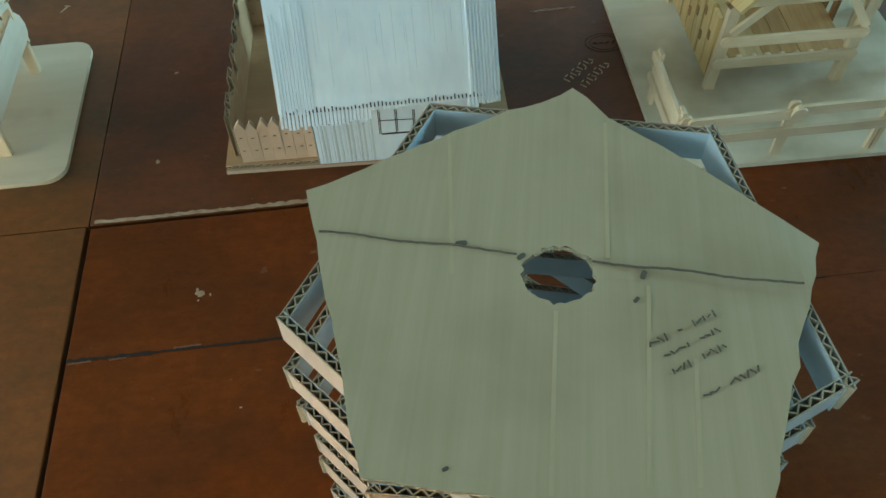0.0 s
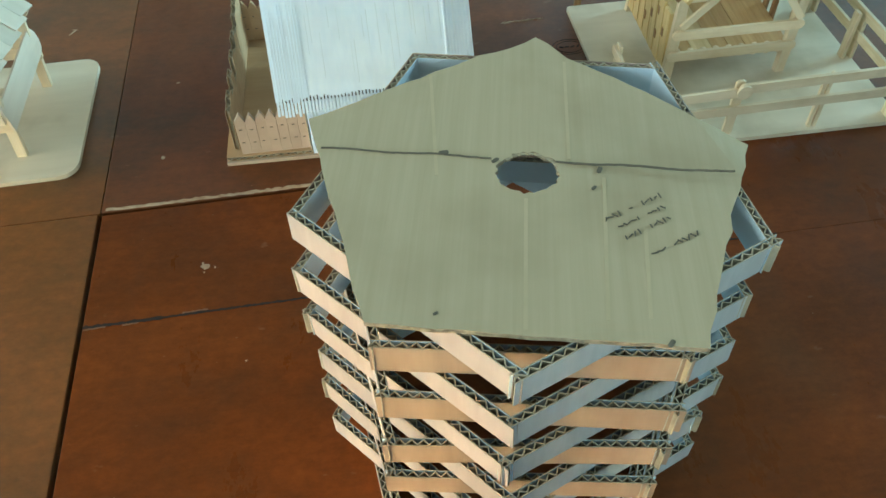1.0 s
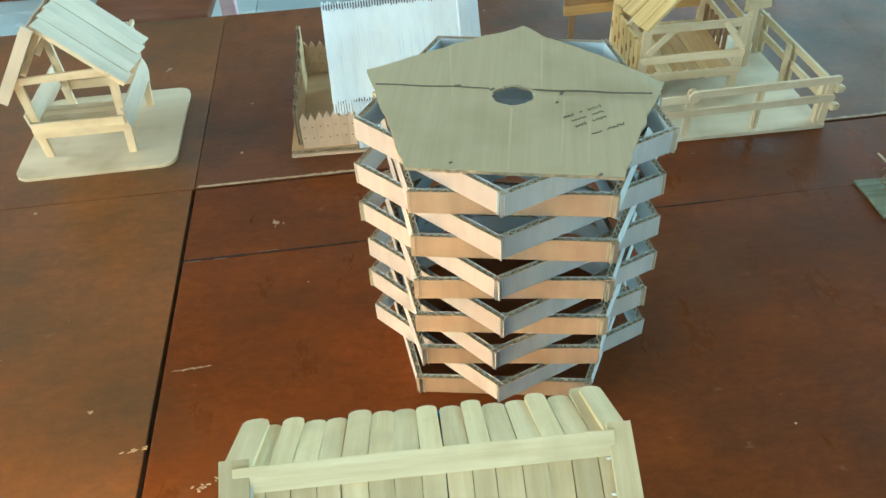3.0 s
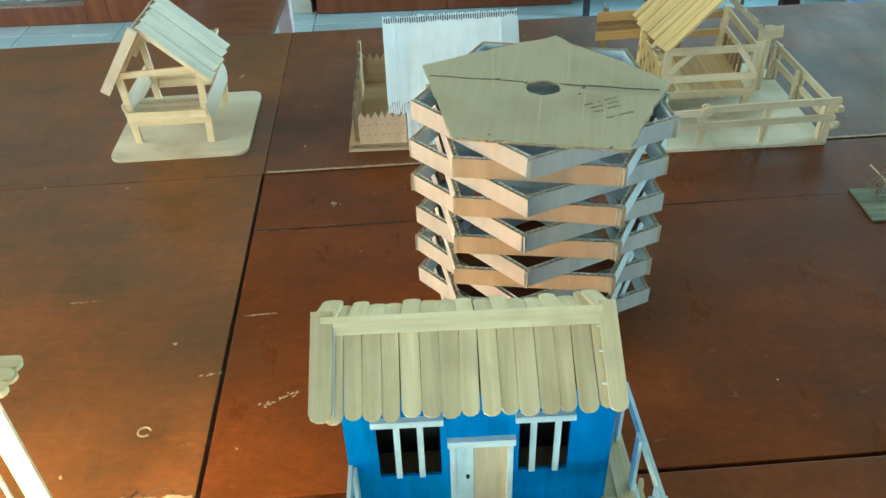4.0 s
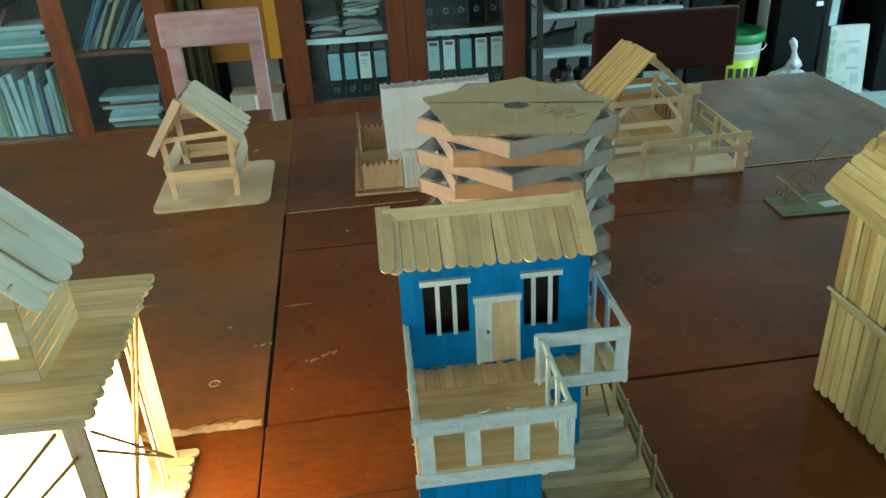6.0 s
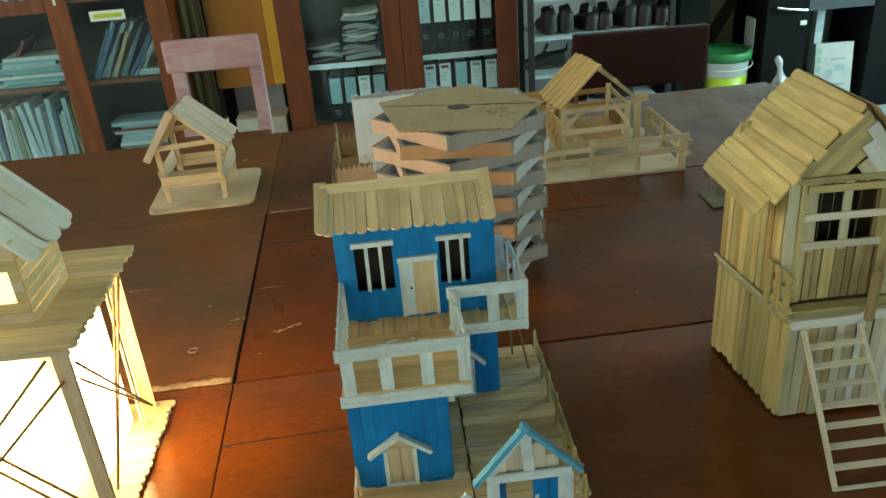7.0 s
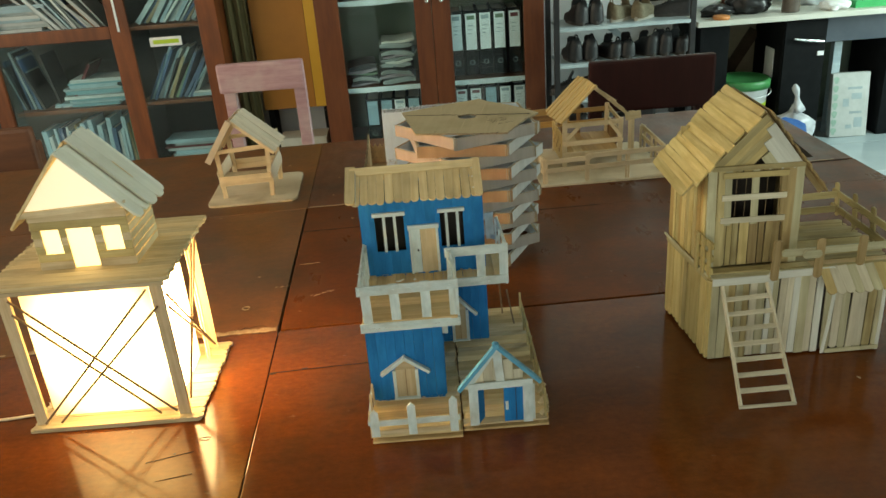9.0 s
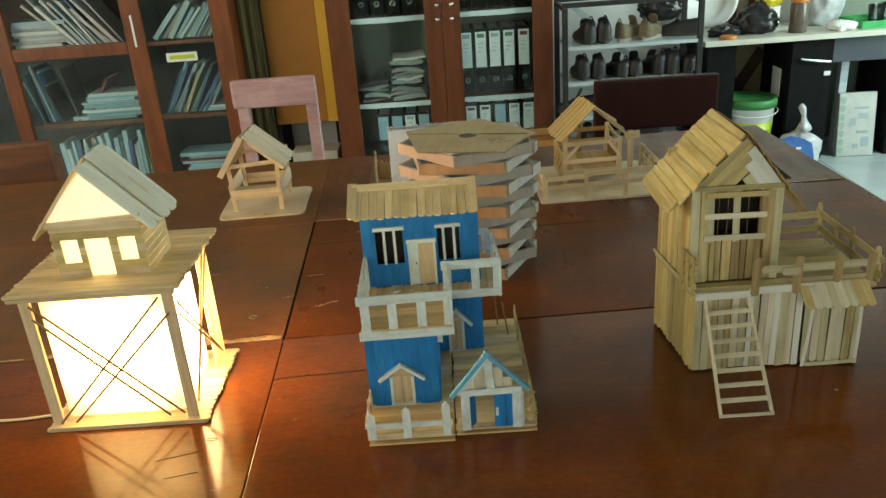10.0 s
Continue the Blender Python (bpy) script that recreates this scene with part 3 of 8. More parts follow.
wall_with_openings("wall_north", "x", Y1, X0, X1, [], 1)
wall_with_openings("wall_south", "x", Y0, X0, X1, [(-1.9, 1.9, 0.2, 1.5)], -1)
wall_with_openings("wall_east", "y", X1, Y0, Y1, [(0.85, 2.45, -0.4, 1.55)], 1)
wall_with_openings("wall_west", "y", X0, Y0, Y1, [(-1.4, 1.6, -0.3, 2.1)], -1)
# Unseen ceiling; its dull brown is chosen to cut bounced light.
structure("ceiling", boxed((X0, Y0, CEIL_Z), (X1, Y1, CEIL_Z + 0.1)), surface("bounce_dulling_ceiling", (0.2, 0.18, 0.15), (0.28, 0.255, 0.215), 0.6, (2, 20, 20), bump=0.05), "unseen ceiling, kept dull brown to hold back bounced light")
floor = structure("floor", boxed((X0, Y0, FLOOR_Z - 0.1), (X1, Y1, FLOOR_Z - 0.004)), GROUT, "white tiled floor with grey joints")
tile_mesh = finish(boxed((-0.198, -0.198, -0.01), (0.198, 0.198, 0.0), 0.0015), "tile", TILE)
for ix in range(17):
    for iy in range(16):
        put("tile", tile_mesh, floor, pose(X0 + 0.25 + 0.4 * ix, Y0 + 0.2 + 0.4 * iy, FLOOR_Z))
structure("ground", boxed((-60, -60, -1.3), (60, 60, -1.0)), surface("yard_ground", (0.2, 0.19, 0.15), (0.32, 0.3, 0.25), 0.9, (1, 1, 1)), "bare ground outside")

# ---- the tables, pushed together ----
TO, TYAW = Vector((-0.1665, 0.003, 0)), radians(2.2)


def on_table(u, v, z=0.0):
    return Vector((TO.x + u * math.cos(TYAW) - v * math.sin(TYAW), TO.y + u * math.sin(TYAW) + v * math.cos(TYAW), z))


def wooden_table(u0, u1, v0, v1, material, crack=None, row_gap=True):
    at = on_table((u0 + u1) / 2, (v0 + v1) / 2, FLOOR_Z)
    T = thing("wooden_table", at, "red-brown varnished wooden table with worn edges", "table", "tables pushed together", yaw=math.degrees(TYAW))
    sx, sy = (u1 - u0) / 2, (v1 - v0) / 2
    here = WORLD_AT[T]
    cuts = [-sy] + ([crack - (v0 + v1) / 2] if crack else []) + [sy]
    for a, b in zip(cuts, cuts[1:]):
        bm = boxed((-sx, a + 0.0001, -0.024), (sx, b - 0.0001, 0.0), 0.0009 if row_gap and not crack else 0.0004)
        part("tabletop_board", bm, material, T, m=here @ pose(0, 0, -FLOOR_Z))
    for s in (-1, 1):
        part("apron", boxed((-sx + 0.05, s * (sy - 0.05) - 0.01, -0.12), (sx - 0.05, s * (sy - 0.05) + 0.01, -0.024), 0.002), TABLE_EDGE, T, m=here @ pose(0, 0, -FLOOR_Z))
        for q in (-1, 1):
            part("leg", boxed((s * (sx - 0.06) - 0.025, q * (sy - 0.05) - 0.025, 0), (s * (sx - 0.06) + 0.025, q * (sy - 0.05) + 0.025, -FLOOR_Z - 0.0245), 0.003), TABLE_EDGE, T, m=here)
    return T


tables = {}
for row, (v0, v1) in enumerate(((-0.452, -0.0035), (0.0005, 0.4535), (0.4565, 0.884))):
    gap = (0.0006, 0.0019, 0.0003)[row]
    tables["r", row] = wooden_table(gap, 1.036, v0, v1, (TABLE_NEAR, TABLE, TABLE_FAR)[row], (None, 0.3406, None)[row])
    tables["l", row] = wooden_table(-1.018, -gap, v0 - 0.0005 - 0.0015 * (row == 1), v1 + 0.002 * (row == 1), TABLE_NEAR if row == 0 else TABLE_LEFT, None, row != 2)


def flecks(parent, name, x, y, w, h, material, yaw=0.0, z=0.0004):
    """A scratch or scuff: one mark made of ragged flecks strewn along its length."""
    bm = bmesh.new()
    n = 4 if w < 0.008 else 9 + int(260 * w)
    for i in range(n):
        big = i == 0 and w < 1.8 * h
        cx, cy = (0, 0) if big else (random.gauss(0, 0.24) * w, random.gauss(0, 0.26) * h)
        l = w * (0.75 if big else random.uniform(0.06, 0.24))
        t = h * (0.7 if big else random.uniform(0.08, 0.3)) + 0.0002
        a = random.gauss(0, 0.3)
        ring = []
        for k in range(7):
            q = 2 * math.pi * k / 7
            r = random.uniform(0.55, 1.15)
            px, py = l / 2 * r * math.cos(q), t / 2 * r * math.sin(q)
            ring.append((cx + px * math.cos(a) - py * math.sin(a), cy + px * math.sin(a) + py * math.cos(a)))
        low = [bm.verts.new((px, py, -0.0002)) for px, py in ring]
        top = [bm.verts.new((px, py, 0.00002 * i)) for px, py in ring]
        bm.faces.new(top)
        for k in range(7):
            bm.faces.new((low[k], low[(k + 1) % 7], top[(k + 1) % 7], top[k]))
    return part(name, bm, material, parent, m=pose(x, y, z - 0.0001, 0, 0, yaw))


RIGHT, LEFT, FARR, NEAR = tables["r", 1], tables["l", 1], tables["r", 2], tables["r", 0]


# marks and scratches on the table tops
for x, y, w, h, a in ((-0.094, 0.390, 0.009, 0.010, 20), (-0.18, 0.134, 0.022, 0.004, 15), (-0.127, 0.097, 0.017, 0.006, 26), (-0.111, 0.106, 0.022, 0.006, 30),
                       (-0.15, 0.209, 0.04, 0.0012, 4), (-0.141, 0.52, 0.005, 0.006, 0), (-0.139, 0.626, 0.005, 0.003, 0),
                      (-0.145, 0.052, 0.004, 0.003, 0), (0.338, 0.446, 0.005, 0.002, 0), (0.195, 0.679, 0.05, 0.0022, 4), (0.502, -0.207, 0.004, 0.008, 30),
                      (0.169, 0.836, 0.004, 0.003, 0), (0.3, 0.1, 0.003, 0.002, 0), (-0.06, 0.3, 0.003, 0.002, 0)):
    host = tables["r", 2] if y > 0.46 else tables["r", 1] if y > 0.005 else tables["r", 0]
    flecks(host, "scuff_mark", x, y, w, h, SCUFF, a)
for x, y, w, h, a in ((-0.222, 0.174, 0.006, 0.005, 10), (-0.33, 0.237, 0.03, 0.0012, 3), (-0.44, 0.447, 0.006, 0.005, 0), (-0.341, 0.44, 0.006, 0.006, 0), (-0.277, 0.032, 0.006, 0.004, 0),
                      (-0.5, 0.3, 0.004, 0.003, 0), (-0.62, 0.22, 0.03, 0.0012, 5)):
    flecks(LEFT, "scuff_mark", x, y, w, h, SCUFF, a)
part("knot_ring", tube([(-0.2235 + 0.0052 * math.cos(a * 0.35), 0.073 + 0.0048 * math.sin(a * 0.35), 0.0003) for a in range(17)], 0.0009, 5), SCUFF, LEFT, m=Matrix.Identity(4))


def ragged_strip(parent, name, p0, p1, w, material, n=22, z=0.0004):
    p0, p1 = Vector(p0), Vector(p1)
    L = (p1 - p0).length
    top = [(-L / 2 + L * k / n, w * random.uniform(0.15, 0.6)) for k in range(n, -1, -1)]
    low = [(-L / 2 + L * k / n, -w * random.uniform(0.25, 0.5)) for k in range(n + 1)]
    bm = slab(low + top, 0.0005)
    d = p1 - p0
    return part(name, bm, material, parent, m=pose((p0.x + p1.x) / 2, (p0.y + p1.y) / 2, z, 0, 0, math.degrees(math.atan2(d.y, d.x))))


ragged_strip(FARR, "worn_edge", on_table(0.004, 0.4590), on_table(0.19, 0.4586), 0.0042, SCUFF, 60)
ragged_strip(FARR, "worn_edge", on_table(0.6, 0.4588), on_table(1.0, 0.4588), 0.004, SCUFF, 90)
ragged_strip(FARR, "worn_edge", on_table(0.42, 0.4590), on_table(0.62, 0.4586), 0.0034, SCUFF, 50)
ragged_strip(LEFT, "worn_edge", on_table(-0.34, 0.0030), on_table(-0.004, 0.0030), 0.013, SCUFF, 70)
ragged_strip(LEFT, "worn_edge", on_table(-0.9, 0.0015), on_table(-0.36, 0.0015), 0.004, SCUFF)
ragged_strip(FARR, "crack", (0.765, 0.4905), (0.838, 0.4930), 0.004, GOUGE, 30)
ragged_strip(RIGHT, "crack", on_table(0.002, 0.3408), on_table(0.058, 0.3400), 0.0032, GOUGE, 26)
ragged_strip(RIGHT, "crack", on_table(0.056, 0.3403), on_table(0.165, 0.3406), 0.0020, GOUGE, 60)
ragged_strip(RIGHT, "crack", on_table(0.165, 0.3406), on_table(0.52, 0.3406), 0.0011, GOUGE, 90)
for ua, ub, v in ((0.003, 0.018, 0.3386), (0.030, 0.041, 0.3384), (0.072, 0.090, 0.3420)):
    ragged_strip(RIGHT, "chipped_edge", on_table(ua, v), on_table(ub, v + 0.0004), 0.0016, TABLE_EDGE, 12, 0.0003)
ragged_strip(NEAR, "crack", on_table(0.001, -0.1068), on_table(0.075, -0.1050), 0.0010, GOUGE, 40)
ragged_strip(NEAR, "crack", on_table(0.072, -0.1052), on_table(0.135, -0.1040), 0.0006, GOUGE, 40)
for ua, ub, v in ((0.0008, 0.009, -0.1090), (0.040, 0.047, -0.1035)):
    ragged_strip(NEAR, "chipped_edge", on_table(ua, v), on_table(ub, v + 0.0006), 0.0024, GOUGE, 10, 0.0003)
# fine splits and nicks beside the lantern
LNEAR = tables["l", 0]
for (xa, ya), (xb, yb), w in (((-0.264, -0.258), (-0.217, -0.245), 0.0003), ((-0.245, -0.289), (-0.210, -0.281), 0.00028)):
    ragged_strip(LNEAR, "split", (xa, ya), (xb, yb), w, GOUGE, 30)
for x, y, w in ((-0.237, -0.246, 0.004), (-0.218, -0.284, 0.0026), (-0.206, -0.226, 0.0022), (-0.19, -0.31, 0.002)):
    flecks(LNEAR, "nick", x, y, w, w * 0.8, GOUGE, 10)
part("knot_ring", tube([(-0.210 + 0.0062 * math.cos(a * 0.35), -0.224 + 0.0026 * math.sin(a * 0.35), 0.0002) for a in range(16)], 0.0004, 5), GOUGE, LNEAR, m=Matrix.Identity(4))
# pen doodle and illegible marks
part("pen_doodle", tube([(-0.199 + 0.0125 * math.cos(a * 0.33) + 0.004 * math.sin(a * 0.2), 0.0125 + 0.0052 * math.sin(a * 0.33) + 0.0012 * math.cos(a * 0.33), 0.0004) for a in range(18)], 0.00035, 4), INK, LEFT, m=Matrix.Identity(4))
for (xa, ya), (xb, yb) in (((-0.234, 0.0035), (-0.212, 0.0150)), ((-0.227, 0.0040), (-0.222, 0.0150)), ((-0.219, 0.0045), (-0.214, 0.0165)), ((-0.231, 0.0095), (-0.209, 0.0085)), ((-0.212, 0.0150), (-0.203, 0.0075)), ((-0.240, 0.0020), (-0.232, 0.0055))):
    part("pen_doodle", tube([(xa + (xb - xa) * k / 4, ya + (yb - ya) * k / 4 + 0.0006 * math.sin(k * 2.1), 0.0004) for k in range(5)], 0.00035, 4), INK, LEFT, m=Matrix.Identity(4))
for x0, x1, y, size in ((-0.311, -0.282, 0.1005, 0.007), (-0.303, -0.268, 0.0745, 0.005)):
    for k in range(9):
        px = x0 + (x1 - x0) * (k + random.uniform(0, 0.6)) / 9
        part("faint_stroke", slab(outline(size * random.uniform(0.4, 1.0), 0.00045, "both"), 0.0003), PENCIL, LEFT, m=pose(px, y + random.uniform(-0.0015, 0.0015) + 0.1 * (px - x0), 0.0003, 0, 0, random.choice((20, 55, 80, 110, -20))))
for (xa, ya), (xb, yb) in (((0.1959, 0.5803), (0.2232, 0.6084)), ((0.2084, 0.5719), (0.2358, 0.6019))):
    tilt = math.degrees(math.atan2(yb - ya, xb - xa))
    for k in range(4):
        x, y = xa + (xb - xa) * (k + 0.5) / 4, ya + (yb - ya) * (k + 0.5) / 4
        for dx, dy, turn, size in ((-0.0030, 0, 90, 0.0075), (0.0016, 0.0036, 0, 0.0045), (0.0026, -0.0012, 70 + 40 * (k % 2), 0.0055), (0.0, -0.0040, 10, 0.004)):
            if (k + turn) % 7 != 3:
                part("white_bar_mark", slab(outline(size * 0.85, 0.0011, "both"), 0.0005), SCUFF, FARR, m=pose(x, y, 0.0004, 0, 0, tilt) @ pose(dx, dy, 0, 0, 0, turn))
stamp = (0.2386, 0.6276)
for r in (0.0125, 0.0095):
    part("stamp_ring", tube([(stamp[0] + r * 1.35 * math.cos(a * 0.2618), stamp[1] + r * math.sin(a * 0.2618), 0.0002) for a in range(25)], 0.0003, 4), GOUGE, FARR, m=Matrix.Identity(4))
for k in range(4):
    part("stamp_bar", slab(outline(0.0045, 0.0014, "both"), 0.0005), GOUGE, FARR, m=pose(stamp[0] - 0.008 + 0.0054 * k, stamp[1], 0.0004, 0, 0, 25 * (k - 1)))
part("white_bar_mark", slab(outline(0.010, 0.0013, "both"), 0.0005), SCUFF, tables["l", 2], m=pose(-0.256, 0.728, 0.0004, 0, 0, 60))
part("white_bar_mark", slab(outline(0.006, 0.0012, "both"), 0.0005), SCUFF, tables["l", 2], m=pose(-0.254, 0.733, 0.0004, 0, 0, -10))


# ---- cardboard tower ----
def cardboard_tower():
    C, H = Vector((0.1125, 0.2405, 0)), 0.0170
    T = thing("cardboard_tower", C, "tower of corrugated cardboard strips stacked in crossed pentagons", "cardboard model")
    t = 0.0042
    # each layer's shift from the axis and turn in degrees: even layers show an edge to the front, odd layers a corner
    lay = ((-0.0042, -0.0002, 3.2), (-0.0008, 0.0002, 0.3), (-0.0022, 0.0008, 5.0), (-0.0020, 0.0022, -0.8), (0.0005, -0.0010, 3.0), (0.0002, 0.0010, 0.6),
           (0.0002, -0.0008, 4.0), (-0.0014, 0.0015, -0.4), (0.0038, 0.0005, 1.5), (-0.0018, 0.0024, 0.5), (0.0020, 0.0045, 2.2), (0.0012, 0.0034, 0.0))
    phase = radians(-102.5)
    for layer, (sx, sy, turn) in enumerate(lay):
        odd = layer % 2
        R = 0.1108 if odd else 0.1098
        side = 2 * R * math.sin(math.pi / 5)
        start = phase + (0 if odd else math.pi / 5) + radians(turn)
        mid_of = C + Vector((sx, sy, 0))
        for k in range(5):
            a0, a1 = start + 2 * math.pi * k / 5, start + 2 * math.pi * (k + 1) / 5
            p0, p1 = mid_of + R * Vector((math.cos(a0), math.sin(a0), 0)), mid_of + R * Vector((math.cos(a1), math.sin(a1), 0))
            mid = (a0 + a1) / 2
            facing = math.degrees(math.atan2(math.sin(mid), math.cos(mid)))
            # liner follows facing: lit tone to the left, shaded grey to the right
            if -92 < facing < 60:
                outer = KRAFT_SHADED
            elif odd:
                outer = KRAFT_LIT
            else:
                outer = KRAFT_BROWN if -125 < facing <= -92 else KRAFT_LIT
            # one strip runs past the corner, the next butts against it
            over = random.choice((0.001, 0.003, 0.004, 0.006))
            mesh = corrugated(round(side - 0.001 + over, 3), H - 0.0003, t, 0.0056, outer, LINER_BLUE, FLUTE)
            inset = (p0 + p1) / 2 - mid_of
            m = turn_to(p0, p1, (0, 0, 1))
            m.translation -= inset.normalized() * t * 0.5
            m.translation.z = layer * H
            put("cardboard_strip", mesh, T, m @ pose(0, 0, 0, random.uniform(-1.5, 1.5), random.uniform(-0.4, 0.4), random.uniform(-0.5, 0.5)))
    # the lid with its torn hole
    corners = [(0.0136, 0.2935), (0.1295, 0.3450), (0.2200, 0.2510), (0.1608, 0.1380), (0.0338, 0.1665)]
    pts = []
    for i in range(5):
        a, b = Vector(corners[i]), Vector(corners[(i + 1) % 5])
        for k in range(14):
            p = a.lerp(b, k / 14)
            if i == 0 and k > 11 or i == 1 and k < 3:      # the rounded top corner
                p += Vector((0.0, -0.0035 * (1 - abs((k if i == 0 else -k) % 14 - (13 if i == 0 else 0)) / 4)))
            pts.append(p + Vector((random.uniform(-1, 1), random.uniform(-1, 1))) * ((0.0011 if i == 2 else 0.0006) if k else 0.0009))
    hole = []
    for k in range(40):
        a = 2 * math.pi * k / 40
        r = 0.0147 * (1 + random.uniform(-0.07, 0.07)) * (1.0 if math.sin(a) > 0 else 0.93)
        hole.append(Vector((0.1125 + r * math.cos(a), 0.2408 + 0.95 * r * math.sin(a))))
    bm = bmesh.new()
    edges = []
    for loop in (pts, hole):
        vs = [bm.verts.new((p.x, p.y, 0)) for p in loop]
        edges += [bm.edges.new((vs[i], vs[(i + 1) % len(vs)])) for i in range(len(vs))]
    filled = bmesh.ops.triangle_fill(bm, edges=edges, use_beauty=True)["geom"]
    faces = [g for g in filled if isinstance(g, bmesh.types.BMFace)]
    raised = bmesh.ops.extrude_face_region(bm, geom=faces)["geom"]
    bmesh.ops.translate(bm, verts=[g for g in raised if isinstance(g, bmesh.types.BMVert)], vec=(0, 0, 0.0024))
    for v in bm.verts:
        d = (Vector((v.co.x, v.co.y)) - Vector((0.2195, 0.2515))).length
        v.co.z -= 0.0055 * max(0.0, 1 - d / 0.085) ** 2
    bmesh.ops.recalc_face_normals(bm, faces=bm.faces)
    bm.normal_update()
    for f in bm.faces:
        f.material_index = 1 if abs(f.normal.z) < 0.5 else 0
    bmesh.ops.transform(bm, matrix=Matrix.Rotation(radians(10.7), 4, "Z"), verts=bm.verts)
    lid = part("lid", bm, (LID, LID_EDGE), T, "flat kraft cardboard lid with a torn round hole", m=pose(0, 0, 12 * H + 0.0005, 0, 0, -10.7))
    zt = 12 * H + 0.0005 + 0.0027
    # torn teeth round the hole, pressed creases along the flutes
    for k in range(34):
        a = math.pi * (0.02 + 0.96 * k / 33) if k < 24 else math.pi * (1.05 + 0.9 * (k - 24) / 9)
        p = Vector((0.1125 + 0.0142 * math.cos(a), 0.2408 + 0.0135 * math.sin(a)))
        part("torn_tooth", slab(outline(0.0022 * random.uniform(0.6, 1.2), 0.0013, "point"), 0.0006), FLUTE if k % 3 else LID, lid, m=pose(p.x, p.y, zt - 0.0008, 0, random.uniform(-12, 12), math.degrees(a) + 180 + random.uniform(-25, 25)))
    for xa, ya, xb, yb in ((0.1468, 0.3215, 0.1327, 0.2472), (0.1085, 0.2251, 0.0952, 0.1554), (0.1456, 0.2331, 0.1274, 0.1553), (0.1551, 0.2004, 0.1438, 0.1539), (0.0766, 0.3214, 0.0712, 0.2455)):
        p, q = Vector((xa, ya, zt - 0.0003)), Vector((xb, yb, zt - 0.0003))
        bar(lid, "crease", p, q, 0.0016, 0.0002, (0, 0, 1), CREASE)
    # fold line and pen marks
    line = [Vector((0.0192, 0.2717)).lerp(Vector((0.2045, 0.2280)), k / 90) + Vector((0, random.uniform(-0.0002, 0.0002) + 0.0005 * math.sin(k * 0.3))) for k in range(91)]
    keep = [i for i, p in enumerate(line) if not 0.0985 < p.x < 0.1262]
    for a, b in ((0, sum(1 for i in keep if line[i].x < 0.11)), (len(line) - sum(1 for i in keep if line[i].x > 0.12), len(line))):
        part("fold_line", tube([(p.x, p.y, zt - 0.0002) for p in line[a:b]], 0.0006, 4), PENCIL, lid, m=Matrix.Identity(4))
    for x, y, r in ((0.0761, 0.2600, 0.0024), (0.1447, 0.2380, 0.0022), (0.1394, 0.2270, 0.0015), (0.1480, 0.1415, 0.002), (0.0620, 0.1675, 0.0012), (0.099, 0.2512, 0.002)):
        part("smudge", slab(outline(r * 2, r, "both"), 0.0003), PENCIL, lid, m=pose(x, y, zt, 0, 0, random.uniform(0, 90)))
    # illegible handwriting as short bars
    u, v, o = Vector((0.925, 0.378)), Vector((0.44, -0.90)), Vector((0.1400, 0.2075))
    for row, words in enumerate(((4, 1, 5), (5, 4), (4, 5), (), (3, 6))):
        s = 0.0025 * (row % 2) + (0.004 if row == 4 else 0)
        for w in words:
            for k in range(w):
                p = o + u * s + v * (0.0064 * row)
                part("pen_stroke", slab(outline(random.uniform(0.0018, 0.0034), 0.0006, "both"), 0.0003), PENCIL, lid, m=pose(p.x, p.y, zt, 0, 0, math.degrees(math.atan2(u.y, u.x)) + random.choice((-60, -15, 20, 55, 80))))
                s += 0.0023
            s += 0.004
    return T


cardboard_tower()


def rail(T, p0, p1, z0, z1, fracs, n, material, w=0.009, post=0.010, name="railing"):
    """A low railing: bottom board, top board and posts between."""
    p0, p1 = Vector((*p0, 0)), Vector((*p1, 0))
    up = Vector((0, 0, 1))
    n = Vector(n)
    d = (p1 - p0).normalized()
    for z in (z0 + w / 2, z1 - w / 2):
        bar(T, name + "_board", p0 - d * 0.003 + up * z, p1 + d * 0.003 + up * z + up * random.uniform(-0.0006, 0.0006), w + random.uniform(-0.0006, 0.0008), 0.0022, n, material)
    for f in fracs:
        q = p0.lerp(p1, f) - n.normalized() * 0.0023
        bar(T, name + "_post", q + up * (z0 + 0.001), q + up * (z1 - 0.0005) + d * random.uniform(-0.0008, 0.0008), post, 0.002, n, material)


